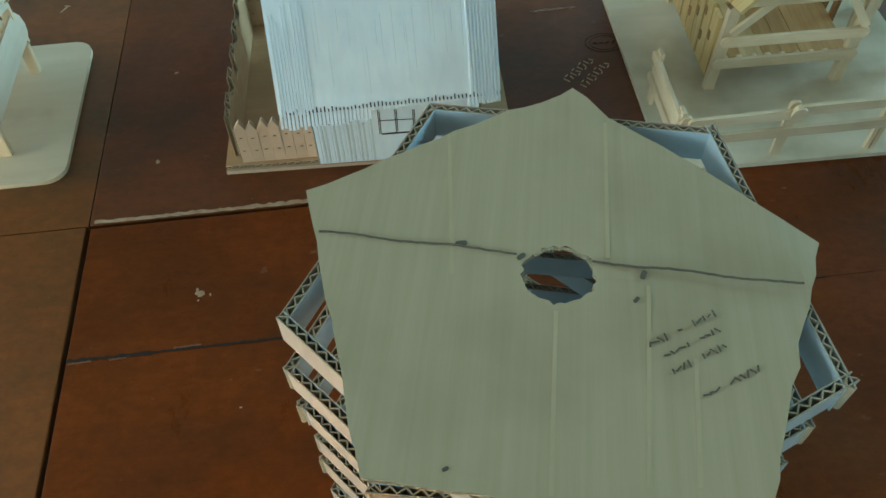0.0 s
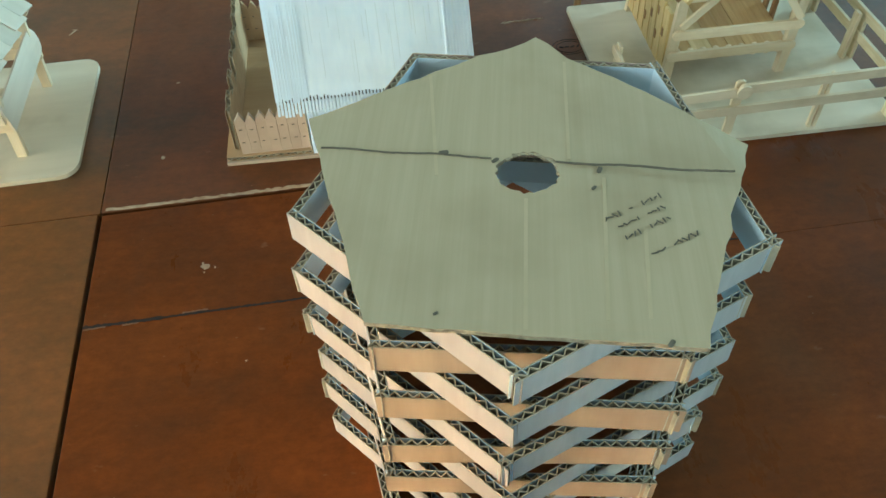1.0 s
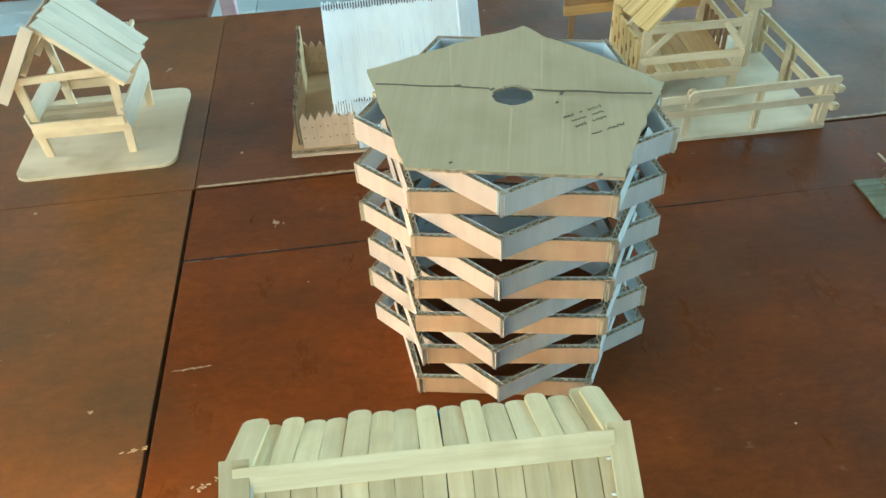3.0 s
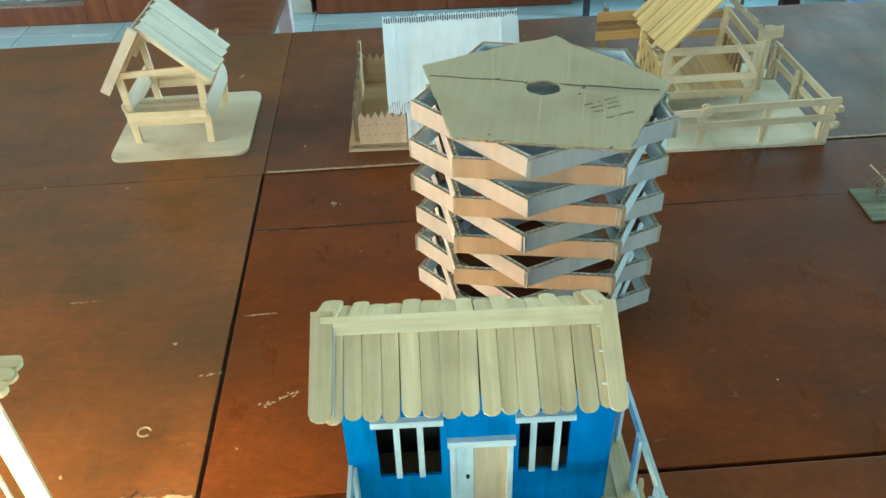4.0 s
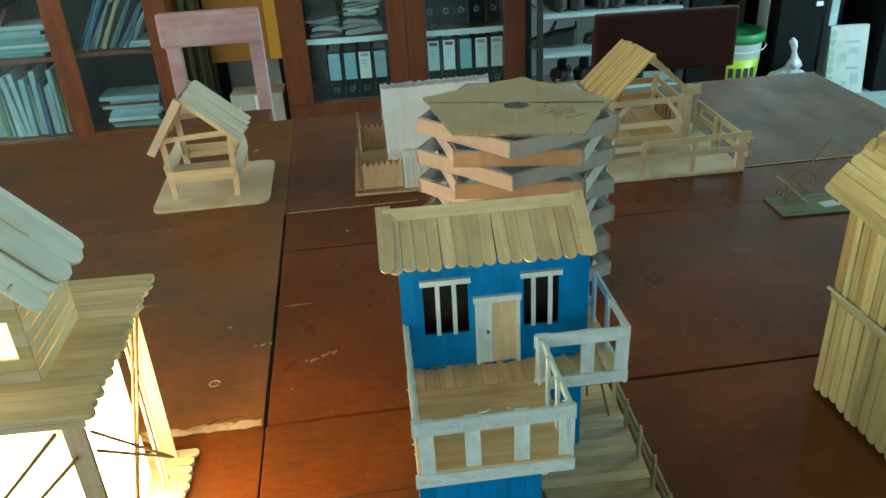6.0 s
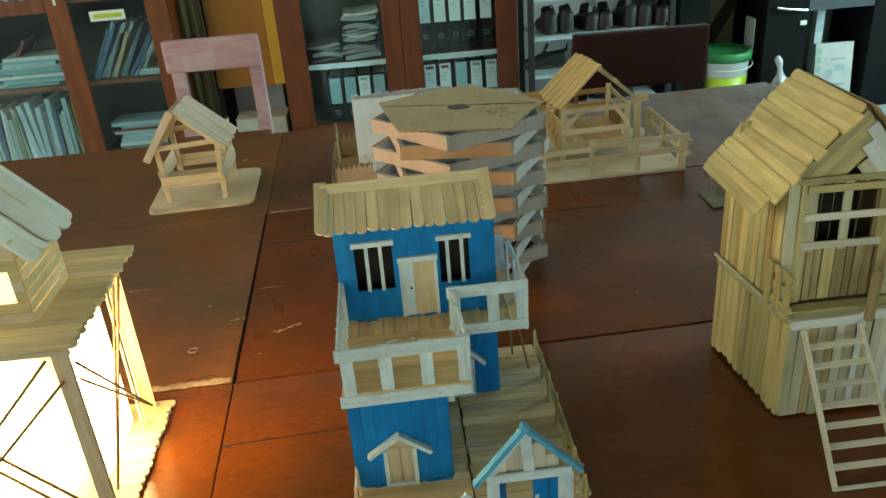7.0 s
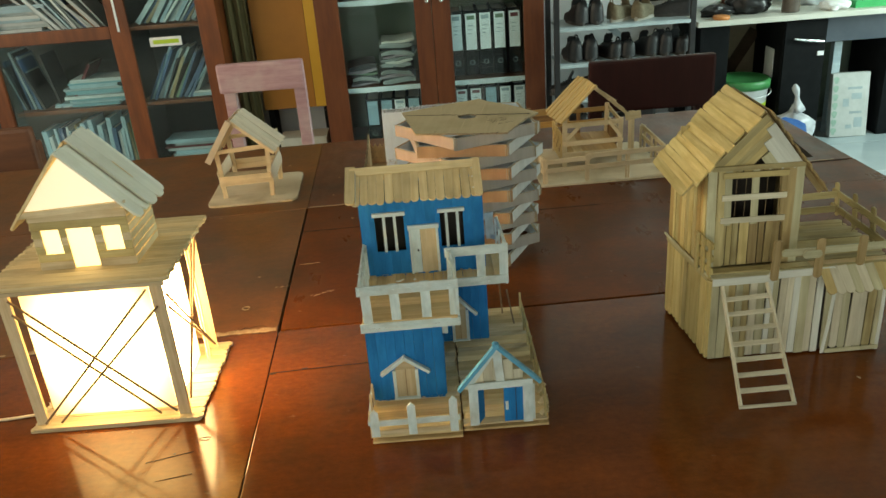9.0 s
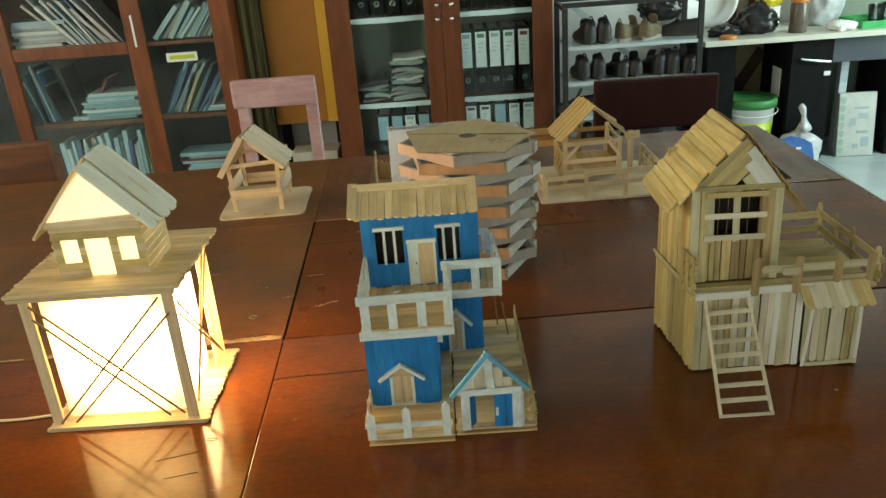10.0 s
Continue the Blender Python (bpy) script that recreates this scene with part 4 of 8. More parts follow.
# ---- blue house ----
def blue_house():
    T = thing("blue_craft_house", (0.06, -0.12, 0), "two-storey craft-stick house painted bright blue with white trim", "model house")
    F, Rr, B, Lf, up = Vector((0, -1, 0)), Vector((1, 0, 0)), Vector((0, 1, 0)), Vector((-1, 0, 0)), Vector((0, 0, 1))
    # ground boards
    planks(T, "base_stick", (0.0655, -0.256, 0.0013), (0, 0.262, 0), (-0.0945, 0, 0), 25, 0.0022, DECK, jit=0.0010)
    planks(T, "base_stick", (0.157, -0.247, 0.0013), (0, 0.252, 0), (-0.0895, 0, 0), 24, 0.0022, DECK, jit=0.0012)
    for x in (-0.026, 0.062, 0.072, 0.15):
        bar(T, "base_batten", (x, -0.25, 0.0038), (x, -0.02, 0.0038), 0.008, 0.002, up, DECK)
    planks(T, "yard_stick", (0.0645, -0.2535, 0.0062), (0, 0.256, 0), (-0.092, 0, 0), 25, 0.002, DECK, jit=0.0014, mats=(DECK, PALE, DECK, PALEROOF))
    planks(T, "yard_stick", (0.154, -0.2445, 0.0062), (0, 0.247, 0), (-0.086, 0, 0), 24, 0.002, DECK, jit=0.0014, mats=(PALEROOF, DECK, PALE, PALEROOF))
    # lower storey
    zb, zd = 0.0072, 0.1065
    planks(T, "wall_stick", (-0.030, -0.1865, zb), (0.081, 0, 0), (0, 0, zd - zb), 8, 0.002, BLUE, gap=0.00015, depth=0.00015, holes=[(0.026, 0.0495, 0.0, 0.037)])
    planks(T, "wall_stick", (0.051, -0.1855, zb), (0, 0.1135, 0), (0, 0, zd - zb), 11, 0.002, BLUE, gap=0.00015, depth=0.00015)
    planks(T, "wall_stick", (-0.030, -0.017, zb), (0, -0.165, 0), (0, 0, zd - zb), 16, 0.002, BLUE, gap=0.00015, depth=0.00015)
    planks(T, "wall_stick", (0.052, -0.072, zb), (0.056, 0, 0), (0, 0, zd - zb), 6, 0.002, BLUE, gap=0.00015, depth=0.00015, holes=[(0.0135, 0.031, 0.0, 0.043)])
    planks(T, "wall_stick", (0.108, -0.071, zb), (0, 0.054, 0), (0, 0, zd - zb), 5, 0.002, BLUE, gap=0.00015, depth=0.00015)
    planks(T, "wall_stick", (0.108, -0.016, zb), (-0.138, 0, 0), (0, 0, zd - zb), 13, 0.002, BLUE, gap=0.00015, depth=0.00015)
    # front door under a chevron, and the side door
    for name, y, x0, x1, z1, apex, spread, drop in (("door", -0.1870, -0.004, 0.0205, 0.044, (0.0085, 0.0625), 0.0262, 0.0205), ("side_door", -0.0725, 0.0655, 0.083, 0.050, (0.0745, 0.069), 0.020, 0.024)):
        D = bar(T, name, ((x0 + x1) / 2, y + 0.001, zb), ((x0 + x1) / 2, y + 0.001, z1 + 0.006), x1 - x0, 0.0018, F, PALE, label="plain pale wood door")
        part("door_head", slab([(x0, z1), (x1, z1), (apex[0], apex[1] - 0.0015)], 0.0018), PALE, T, "pale wood panel under the canopy", m=pose(0, y + 0.0001, 0, 90, 0, 0))
        bar(D, "door_seam", ((x0 + x1) / 2, y - 0.0001, zb), ((x0 + x1) / 2, y - 0.0001, z1), 0.0006, 0.0006, F, UMBER)
        for x in (x0, x1):
            bar(T, "door_jamb", (x, y - 0.0016, zb), (x, y - 0.0016, z1), 0.0035, 0.0022, F, WHITE)
        bar(T, "door_sill", (x0 - 0.002, y - 0.002, zb + 0.0008), (x1 + 0.002, y - 0.002, zb + 0.0008), 0.0022, 0.003, F, WHITE)
        for s in (-1, 1):
            bar(T, "door_canopy", (apex[0] - s * 0.0015, y - 0.005, apex[1]), (apex[0] + s * spread, y - 0.005, apex[1] - drop), 0.0034, 0.0062, F, WHITE)
    bar(T, "wall_bracket", (0.0545, -0.178, 0.080), (0.0545, -0.178, 0.104), 0.0075, 0.0018, F, WHITE, label="pale painted strip beside the corner")
    bar(T, "wall_bracket", (0.0525, -0.173, 0.079), (0.0525, -0.173, 0.104), 0.0055, 0.0018, Rr, AQUA)
    # deck
    planks(T, "deck_stick", (0.0695, -0.196, 0.1085), (0, 0.084, 0), (-0.1, 0, 0), 5, 0.0028, DECK, jit=0.0005)
    planks(T, "deck_stick", (-0.0305, -0.112, 0.1088), (0.099, 0, 0), (0, 0.094, 0), 9, 0.0028, DECK, jit=0.0)
    planks(T, "deck_stick", (0.0685, -0.112, 0.1085), (0.0605, 0, 0), (0, 0.096, 0), 5, 0.0028, DECK, jit=0.0006)
    # upper storey
    zu, zr = 0.1105, 0.203
    planks(T, "wall_stick", (-0.0325, -0.083, zu), (0.1395, 0, 0), (0, 0, zr - zu), 13, 0.002, BLUE, gap=0.00004, depth=0.00006,
           holes=[(0.0165, 0.0500, 0.0295, 0.0735), (0.0555, 0.0875, 0.0, 0.0565), (0.0915, 0.1180, 0.0305, 0.0735)])
    planks(T, "wall_stick", (0.108, -0.082, zu), (0, 0.066, 0), (0, 0, zr - zu - 0.001), 6, 0.002, BLUE, gap=0.00015, depth=0.00015)
    planks(T, "wall_stick", (-0.0305, -0.016, zu), (0, -0.066, 0), (0, 0, zr - zu - 0.001), 6, 0.002, BLUE, gap=0.00015, depth=0.00015)
    planks(T, "wall_stick", (0.108, -0.0155, zu), (-0.138, 0, 0), (0, 0, zr - zu), 13, 0.002, BLUE, gap=0.00015, depth=0.00015)
    # added dark sheets stand in for the shaded room behind the windows
    part("ceiling_card", boxed((-0.029, -0.081, 0.199), (0.107, -0.017, 0.2005)), SHADE_SHEET, T, m=Matrix.Identity(4))
    part("room_back", boxed((-0.029, -0.045, zu), (0.107, -0.043, 0.198)), SHADE_SHEET, T, m=Matrix.Identity(4))
    for x0, x1, z0, z1, bars in ((-0.0155, 0.0175, 0.1405, 0.184, (0.30, 0.68)), (0.059, 0.0855, 0.1415, 0.184, (0.28, 0.76))):
        bar(T, "window_lintel", (x0 - 0.0025, -0.0855, z1 + 0.0022), (x1 + 0.002, -0.0855, z1 + 0.0026), 0.0042, 0.0042, F, WHITE)
        for f in bars:
            x = x0 + f * (x1 - x0)
            bar(T, "window_bar", (x, -0.0842, z0 - 0.001), (x + random.uniform(-0.001, 0.001), -0.0842, z1 + 0.001), 0.0032, 0.0018, F, WHITE)
    D = bar(T, "balcony_door", (0.0445, -0.0835, zu), (0.0445, -0.0835, 0.165), 0.019, 0.0018, F, PALE, label="pale wood double door")
    bar(T, "balcony_door", (0.0295, -0.0838, zu), (0.0295, -0.0838, 0.165), 0.0105, 0.0018, F, WHITE, label="white painted door leaf")
    rod(D, "door_knob", (0.0315, -0.0847, 0.139), (0.0315, -0.0862, 0.139), 0.0011, INK, "small dark knob")
    for x in (0.0235, 0.0545):
        bar(T, "door_jamb", (x, -0.0855, zu), (x, -0.0855, 0.168), 0.0028, 0.003, F, WHITE)
    bar(T, "door_lintel", (0.021, -0.0858, 0.1683), (0.057, -0.0858, 0.1688), 0.0048, 0.0036, F, WHITE)
    # balcony railings
    rail(T, (-0.030, -0.1975), (0.0695, -0.1945), 0.0985, 0.1525, (0.06, 0.36, 0.68, 0.975), F, WHITE, 0.0105)
    rail(T, (-0.0315, -0.087), (-0.0305, -0.196), 0.1, 0.1515, (0.02, 0.2, 0.4, 0.6, 0.8, 0.97), Lf, WHITE, 0.0075, 0.007)
    rail(T, (0.0705, -0.1935), (0.0665, -0.1135), 0.1, 0.151, (0.03, 0.34, 0.66, 0.97), Rr, WHITE, 0.007, 0.0065)
    rail(T, (0.064, -0.1145), (0.1290, -0.1145), 0.1025, 0.1515, (0.05, 0.58, 0.97), F, WHITE, 0.0105)
    rail(T, (0.1300, -0.113), (0.1275, -0.038), 0.1025, 0.1535, (0.03, 0.5, 0.97), Rr, WHITE, 0.0075, 0.007)
    bar(T, "balcony_screen", (0.1195, -0.028, 0.122), (0.1185, -0.028, 0.1560), 0.0102, 0.002, F, WHITE, label="pale blue-white plate at the balcony corner")
    bar(T, "balcony_bracket", (0.1075, -0.0265, 0.1505), (0.1190, -0.0265, 0.1520), 0.0075, 0.002, F, WHITE)
    bar(T, "balcony_bracket", (0.1180, -0.0265, 0.1255), (0.1280, -0.0360, 0.1250), 0.0060, 0.002, F, WHITE)
    # dried paint at the joints
    def drip(name, x, y, z, r, material):
        bm = bmesh.new()
        bmesh.ops.create_icosphere(bm, subdivisions=1, radius=1.0)
        for v in bm.verts:
            v.co = Vector((v.co.x * r * random.uniform(1.2, 2.8), v.co.y * r * 0.6, v.co.z * r * random.uniform(0.6, 1.1)))
        part(name, bm, material, T, m=pose(x, y, z), smooth=True)
    for k in range(34):
        f = random.random()
        drip("paint_lump", -0.03 + 0.099 * f, -0.1988 + 0.003 * f, 0.0985 + random.choice((0.0046, 0.0046, 0.0491, 0.0583)) + random.uniform(-0.0008, 0.0008), random.uniform(0.0006, 0.0011), WHITE)
    for k in range(18):
        drip("paint_lump", 0.064 + 0.064 * random.random(), -0.1158, 0.1025 + random.choice((0.0046, 0.0046, 0.0440)) + random.uniform(-0.0006, 0.0006), random.uniform(0.0006, 0.001), WHITE)
    for k in range(10):
        drip("paint_lump", -0.0318, -0.19 + 0.1 * random.random(), 0.1 + random.choice((0, 0.05)) + random.uniform(-0.001, 0.001), random.uniform(0.0006, 0.0011), WHITE)
    for k in range(22):
        drip("paint_smear", -0.031 + 0.138 * random.random(), -0.0855 + random.uniform(-0.0015, 0.0005), 0.1104, random.uniform(0.001, 0.002), BLUE)
        drip("paint_smear", -0.028 + 0.078 * random.random(), -0.1890 + random.uniform(-0.001, 0.0005), 0.0074, random.uniform(0.001, 0.002), BLUE)
    # roof
    ridge, eave, back = (-0.056, 0.2290), (-0.0995, 0.2045), (-0.0135, 0.2045)
    wide = (1.0, 0.95, 1.0, 0.92, 1.05, 1.0, 1.08, 0.95, 1.0, 0.9, 1.05, 1.0, 0.94, 1.02, 1.0)
    x, unit = -0.0385, 0.1435 / sum(wide)
    for i, w in enumerate(wide):
        w *= unit
        x += w / 2
        dy, sk = random.uniform(-0.0014, 0.0012), random.uniform(-0.0007, 0.0007)
        bar(T, "roof_stick", (x, ridge[0], ridge[1] + 0.0004 * (i % 2)), (x + sk, eave[0] + dy, eave[1] + 0.0005 * (i % 3)), w - 0.0003, 0.0018, (0.05 * random.uniform(-1, 1), -0.49, 0.87), PALEROOF, "one")
        bar(T, "roof_stick", (x, ridge[0], ridge[1] - 0.0005), (x + sk, back[0] + dy * 1.5, back[1]), w - 0.0003, 0.0018, (0, 0.5, 0.87), PALEROOF, "one")
        x += w / 2
    bar(T, "ridge_board", (-0.0400, ridge[0] - 0.0035, ridge[1] + 0.0018), (0.1020, ridge[0] - 0.0035, ridge[1] + 0.0026), 0.0095, 0.002, (0, -0.75, 0.66), PALEROOF)
    for x, w, lift in ((-0.0395, 0.0112, 0.0014), (0.1045, 0.0092, 0.0)):
        bar(T, "roof_edge", (x, ridge[0] + 0.003, ridge[1] + 0.0058), (x, eave[0] - 0.0025, eave[1] + 0.0024 + lift * 0.3), w, 0.0022, (0, -0.49, 0.87), PALEROOF, "one")
        bar(T, "roof_edge", (x, ridge[0], ridge[1] + 0.0022), (x, back[0], back[1] + 0.0022), w, 0.0022, (0, 0.5, 0.87), PALEROOF, "one")
    bar(T, "glue_line", (-0.0336, ridge[0] - 0.004, ridge[1] + 0.0012), (-0.0334, eave[0] + 0.001, eave[1] + 0.0022), 0.0013, 0.0014, (0, -0.49, 0.87), GLUE, label="white line of dried glue")
    for f in (0.16, 0.42, 0.75):
        drip("glue_drop", 0.0998, ridge[0] + (eave[0] - ridge[0]) * f, ridge[1] + (eave[1] - ridge[1]) * f + 0.0016, 0.0011, GLUE)
    # gables
    for x in (-0.029, 0.1065):
        bm = slab([(-0.031, -0.002), (0.028, -0.002), (-0.004, 0.019)], 0.0018)
        part("gable", bm, BLUE, T, m=Matrix.Translation((x, -0.05, 0.2035)) @ pose(0, 0, 0, 90, 0, 90))
    # front fence
    for z, xx in ((0.0215, 0.064), (0.0095, 0.060)):
        bar(T, "fence_rail", (-0.0295, -0.2515, z), (xx, -0.2515, z + 0.0005), 0.0062, 0.002, F, WHITE if z > 0.01 else PALE)
    for x, h in ((-0.024, 0.040), (0.0145, 0.046), (0.0575, 0.050)):
        bar(T, "fence_post", (x, -0.2535, 0.0072), (x, -0.2535, h), 0.0085, 0.002, F, WHITE, "point")
    for k in range(7):
        y = -0.247 + 0.026 * k
        bar(T, "fence_post", (-0.0285, y, 0.0072), (-0.0292, y, 0.034 + 0.004 * (k % 2)), 0.0055, 0.002, Lf, PALE, "point")
    bar(T, "fence_rail", (-0.0305, -0.25, 0.021), (-0.0305, -0.08, 0.024), 0.005, 0.0018, Lf, WHITE)
    for k in range(7):
        y = -0.238 + 0.036 * k
        bar(T, "fence_post", (0.1535, y, 0.0072), (0.1538, y + 0.001, 0.038 + random.uniform(-0.003, 0.004)), 0.0065, 0.002, Rr, GREY, "point")
    for z in (0.017, 0.027):
        bar(T, "fence_rail", (0.1555, -0.246, z), (0.1545, -0.02, z + 0.002), 0.0035, 0.0016, Rr, GREY)
    for x in (0.131, 0.143):
        rod(T, "prop", (x, -0.012 - 0.03 * (x > 0.14), 0.0072), (x - 0.006, -0.02, 0.108 if x < 0.14 else 0.046), 0.0011, SKEWER)
    for k in range(3):
        bar(T, "cross_stick", (0.148, -0.243 + 0.008 * k, 0.012 + 0.008 * k), (0.157, -0.232 + 0.01 * k, 0.014 + 0.007 * k), 0.004, 0.0016, (0, -0.6, 0.8), PALE)
    # gate with blue leaves
    G = -0.247
    planks(T, "gate_back", (0.070, G + 0.003, 0.05), (0.071, 0, 0), (0, 0, 0.048), 7, 0.0016, PALEGREY, limit=lambda u: max(0.003, 0.047 - abs(u - 0.0345) * 1.28))
    for x in (0.079, 0.1345):
        bar(T, "gate_post", (x, G, 0.0072), (x, G, 0.056), 0.0095, 0.0024, F, WHITE)
    bar(T, "gate_post", (0.1405, G + 0.004, 0.0072), (0.1405, G + 0.004, 0.05), 0.004, 0.003, F, WHITE)
    bar(T, "gate_beam", (0.074, G - 0.0022, 0.0555), (0.140, G - 0.0022, 0.0565), 0.0075, 0.002, F, WHITE)
    bar(T, "king_post", (0.1075, G - 0.0008, 0.056), (0.1045, G - 0.0008, 0.098), 0.0085, 0.002, F, WHITE)
    bar(T, "gate_brace", (0.0735, G - 0.0012, 0.0555), (0.103, G - 0.0012, 0.0985), 0.0075, 0.0018, F, WHITE)
    for s, e in ((-1, (0.0645, 0.0535)), (1, (0.1475, 0.0575))):
        bar(T, "gate_rafter", (0.104 - s * 0.0022, G - 0.0035 + 0.0004 * s, 0.1052), (e[0], G - 0.0035, e[1]), 0.0036, 0.0066, F, AQUA)
    leaf = bar(T, "gate_leaf", (0.1205, G + 0.001, 0.009), (0.1205, G + 0.001, 0.0515), 0.0205, 0.002, F, BLUE, label="closed blue gate leaf")
    bar(leaf, "gate_latch", (0.113, G - 0.0006, 0.024), (0.113, G - 0.0006, 0.034), 0.003, 0.001, F, WHITE)
    bar(leaf, "leaf_seam", (0.1225, G - 0.0003, 0.0095), (0.1225, G - 0.0003, 0.051), 0.0006, 0.0005, F, INK)
    bar(T, "gate_leaf", (0.0865, G + 0.006, 0.009), (0.0865, G + 0.006, 0.051), 0.012, 0.002, (0.85, -0.5, 0), BLUE, label="open blue gate leaf")
    return T


blue_house()
F, Rr, B, Lf, UP = Vector((0, -1, 0)), Vector((1, 0, 0)), Vector((0, 1, 0)), Vector((-1, 0, 0)), Vector((0, 0, 1))


# ---- wooden house with a ladder ----
def ladder_house():
    T = thing("ladder_craft_house", (0.45, -0.1, 0), "unpainted craft-stick house on a plank base with a terrace", "model house")
    zd = 0.100
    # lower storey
    # added dark sheets close the uneven gaps; their colour stands in for shade
    part("wall_lining", boxed((0.357, -0.1475, 0.002), (0.548, -0.1465, zd - 0.002)), SHADE_SHEET, T, m=Matrix.Identity(4))
    part("wall_lining", slab([(0.3455, -0.028), (0.3560, -0.1468), (0.3570, -0.1468), (0.3465, -0.028)], 0.096), SHADE_SHEET, T, m=pose(0, 0, 0.0505))
    planks(T, "wall_stick", (0.354, -0.150, 0.003), (0.126, 0, 0), (0, 0, zd - 0.002), 15, 0.002, GREY, jit=0.0018, depth=0.0009, gap=0.0008, vary=0.25, lean=0.0012, mats=(GREYWASH, PALEGREY, GREYWASH, PALEGREY, GREY, GREYWASH, WHITEWASHED, GREYWASH))
    planks(T, "wall_stick", (0.482, -0.152, 0.004), (0.068, 0, 0), (0, 0, zd - 0.012), 7, 0.002, GREYWASH, "both", jit=0.0022, depth=0.0010, gap=0.0011, vary=0.22, lean=0.0012, mats=(GREYWASH, PALEGREY, GREYWASH, GREY))
    planks(T, "wall_stick", (0.342, -0.026, 0.0035), (0.011, -0.124, 0), (0, 0, zd - 0.001), 12, 0.0022, GOLD, "both", jit=0.0026, depth=0.0009, gap=0.0009, vary=0.2, lean=0.0014, mats=(GOLD, GOLD, GREYGOLD, YELLOWSTICK))
    planks(T, "wall_stick", (0.550, -0.150, 0.001), (0, 0.125, 0), (0, 0, zd), 12, 0.002, GREY, jit=0.001)
    planks(T, "wall_stick", (0.550, -0.024, 0.001), (-0.207, 0, 0), (0, 0, zd), 20, 0.002, GREY, jit=0.001)
    for xa, xb, xc in ((0.4845, 0.4885, 0.4905), (0.5470, 0.5472, 0.5465)):
        bar(T, "door_trim", (xa, -0.1546, 0.001), (xb, -0.1546, 0.044), 0.0036, 0.0018, F, WHITEWASHED)
        bar(T, "door_trim", (xb, -0.1544, 0.043), (xc, -0.1544, 0.088), 0.0036, 0.0018, F, WHITEWASHED)
    bar(T, "door_trim", (0.487, -0.1548, 0.0035), (0.530, -0.1548, 0.0040), 0.0050, 0.0018, F, GREYWASH, "both")
    bar(T, "door_trim", (0.528, -0.1556, 0.0042), (0.549, -0.1556, 0.0050), 0.0046, 0.0018, F, GREYWASH, "both")
    # terrace
    planks(T, "deck_stick", (0.563, -0.156, zd + 0.0035), (0, 0.142, 0), (-0.214, 0, 0), 13, 0.0024, GREY, "both", jit=0.002, mats=(GREYGOLD, DECK, GREYGOLD, GREY))
    bar(T, "ledge_stick", (0.352, -0.148, zd + 0.0062), (0.466, -0.148, zd + 0.0066), 0.0115, 0.002, UP, GREYWASH)
    bar(T, "ledge_stick", (0.353, -0.1385, zd + 0.0083), (0.466, -0.1385, zd + 0.0083), 0.0115, 0.002, UP, GREY)
    bar(T, "ledge_trim", (0.352, -0.1565, zd + 0.0035), (0.422, -0.1565, zd + 0.0040), 0.0085, 0.002, F, WHITEWASHED)
    bar(T, "ledge_trim", (0.340, -0.026, zd + 0.004), (0.351, -0.152, zd + 0.004), 0.0075, 0.002, Lf, GREY, "both")
    rod(T, "edge_stick", (0.3385, -0.022, zd + 0.008), (0.3505, -0.150, zd + 0.0075), 0.0017, GREYWASH)
    # front railing
    for x, h in ((0.417, 0.151), (0.464, 0.150), (0.5095, 0.150), (0.546, 0.150)):
        bar(T, "railing_post", (x, -0.1615, 0.103 if x < 0.5 else 0.114), (x + 0.001, -0.1615, h), 0.0088, 0.002, F, UMBERGREY, "both")
    bar(T, "railing_board", (0.424, -0.159, 0.134), (0.556, -0.159, 0.1355), 0.0085, 0.002, F, GREYWASH, "both")
    bar(T, "railing_board", (0.412, -0.159, 0.1085), (0.486, -0.159, 0.1095), 0.0085, 0.002, F, WHITEWASHED, "both")
    bar(T, "railing_board", (0.4455, -0.163, 0.1325), (0.466, -0.163, 0.1325), 0.009, 0.002, F, GREYWASH, "both")
    # side and back railing
    for y, h in ((-0.003, 0.150), (-0.047, 0.151), (-0.089, 0.150), (-0.150, 0.150)):
        bar(T, "railing_post", (0.5625, y, 0.105), (0.5585, y, h), 0.0088, 0.002, Rr, GREY, "both")
    for z in (0.117, 0.136):
        bar(T, "railing_board", (0.5605, -0.160, z), (0.5575, 0.004, z + 0.001), 0.0085, 0.002, Rr, GREY, "both")
        bar(T, "railing_board", (0.455, -0.012, z), (0.560, -0.008, z), 0.0085, 0.002, F, GREY, "both")
    bar(T, "railing_post", (0.478, -0.0095, 0.104), (0.478, -0.0095, 0.146), 0.0088, 0.002, F, GREY, "both")
    # little porch roof
    for i in range(8):
        x = 0.4725 + 0.0098 * i
        bar(T, "porch_roof_stick", (x, -0.1575, 0.1135), (x + 0.003 + 0.001 * i / 7, -0.180, 0.0915 - random.uniform(0, 0.002)), 0.0098, 0.0018, (0, -0.7, 0.72), random.choice((GREYWASH, PALEGREY, GREYWASH, GREYGOLD)), "one")
    # pierced plaque on the corner
    for z in (0.116, 0.131, 0.146):
        bar(T, "plaque_stick", (0.3455, -0.116, z), (0.3525, -0.152, z - 0.002), 0.008, 0.002, Lf, GOLD, "both")
    for f in (0.12, 0.5, 0.9):
        bar(T, "plaque_stick", Vector((0.3435, -0.118, 0.106)).lerp(Vector((0.3505, -0.15, 0.104)), f), Vector((0.3435, -0.118, 0.153)).lerp(Vector((0.3505, -0.15, 0.149)), f), 0.008, 0.002, Lf, GOLD, "both")
    # upper storey
    zu, zt = 0.108, 0.224
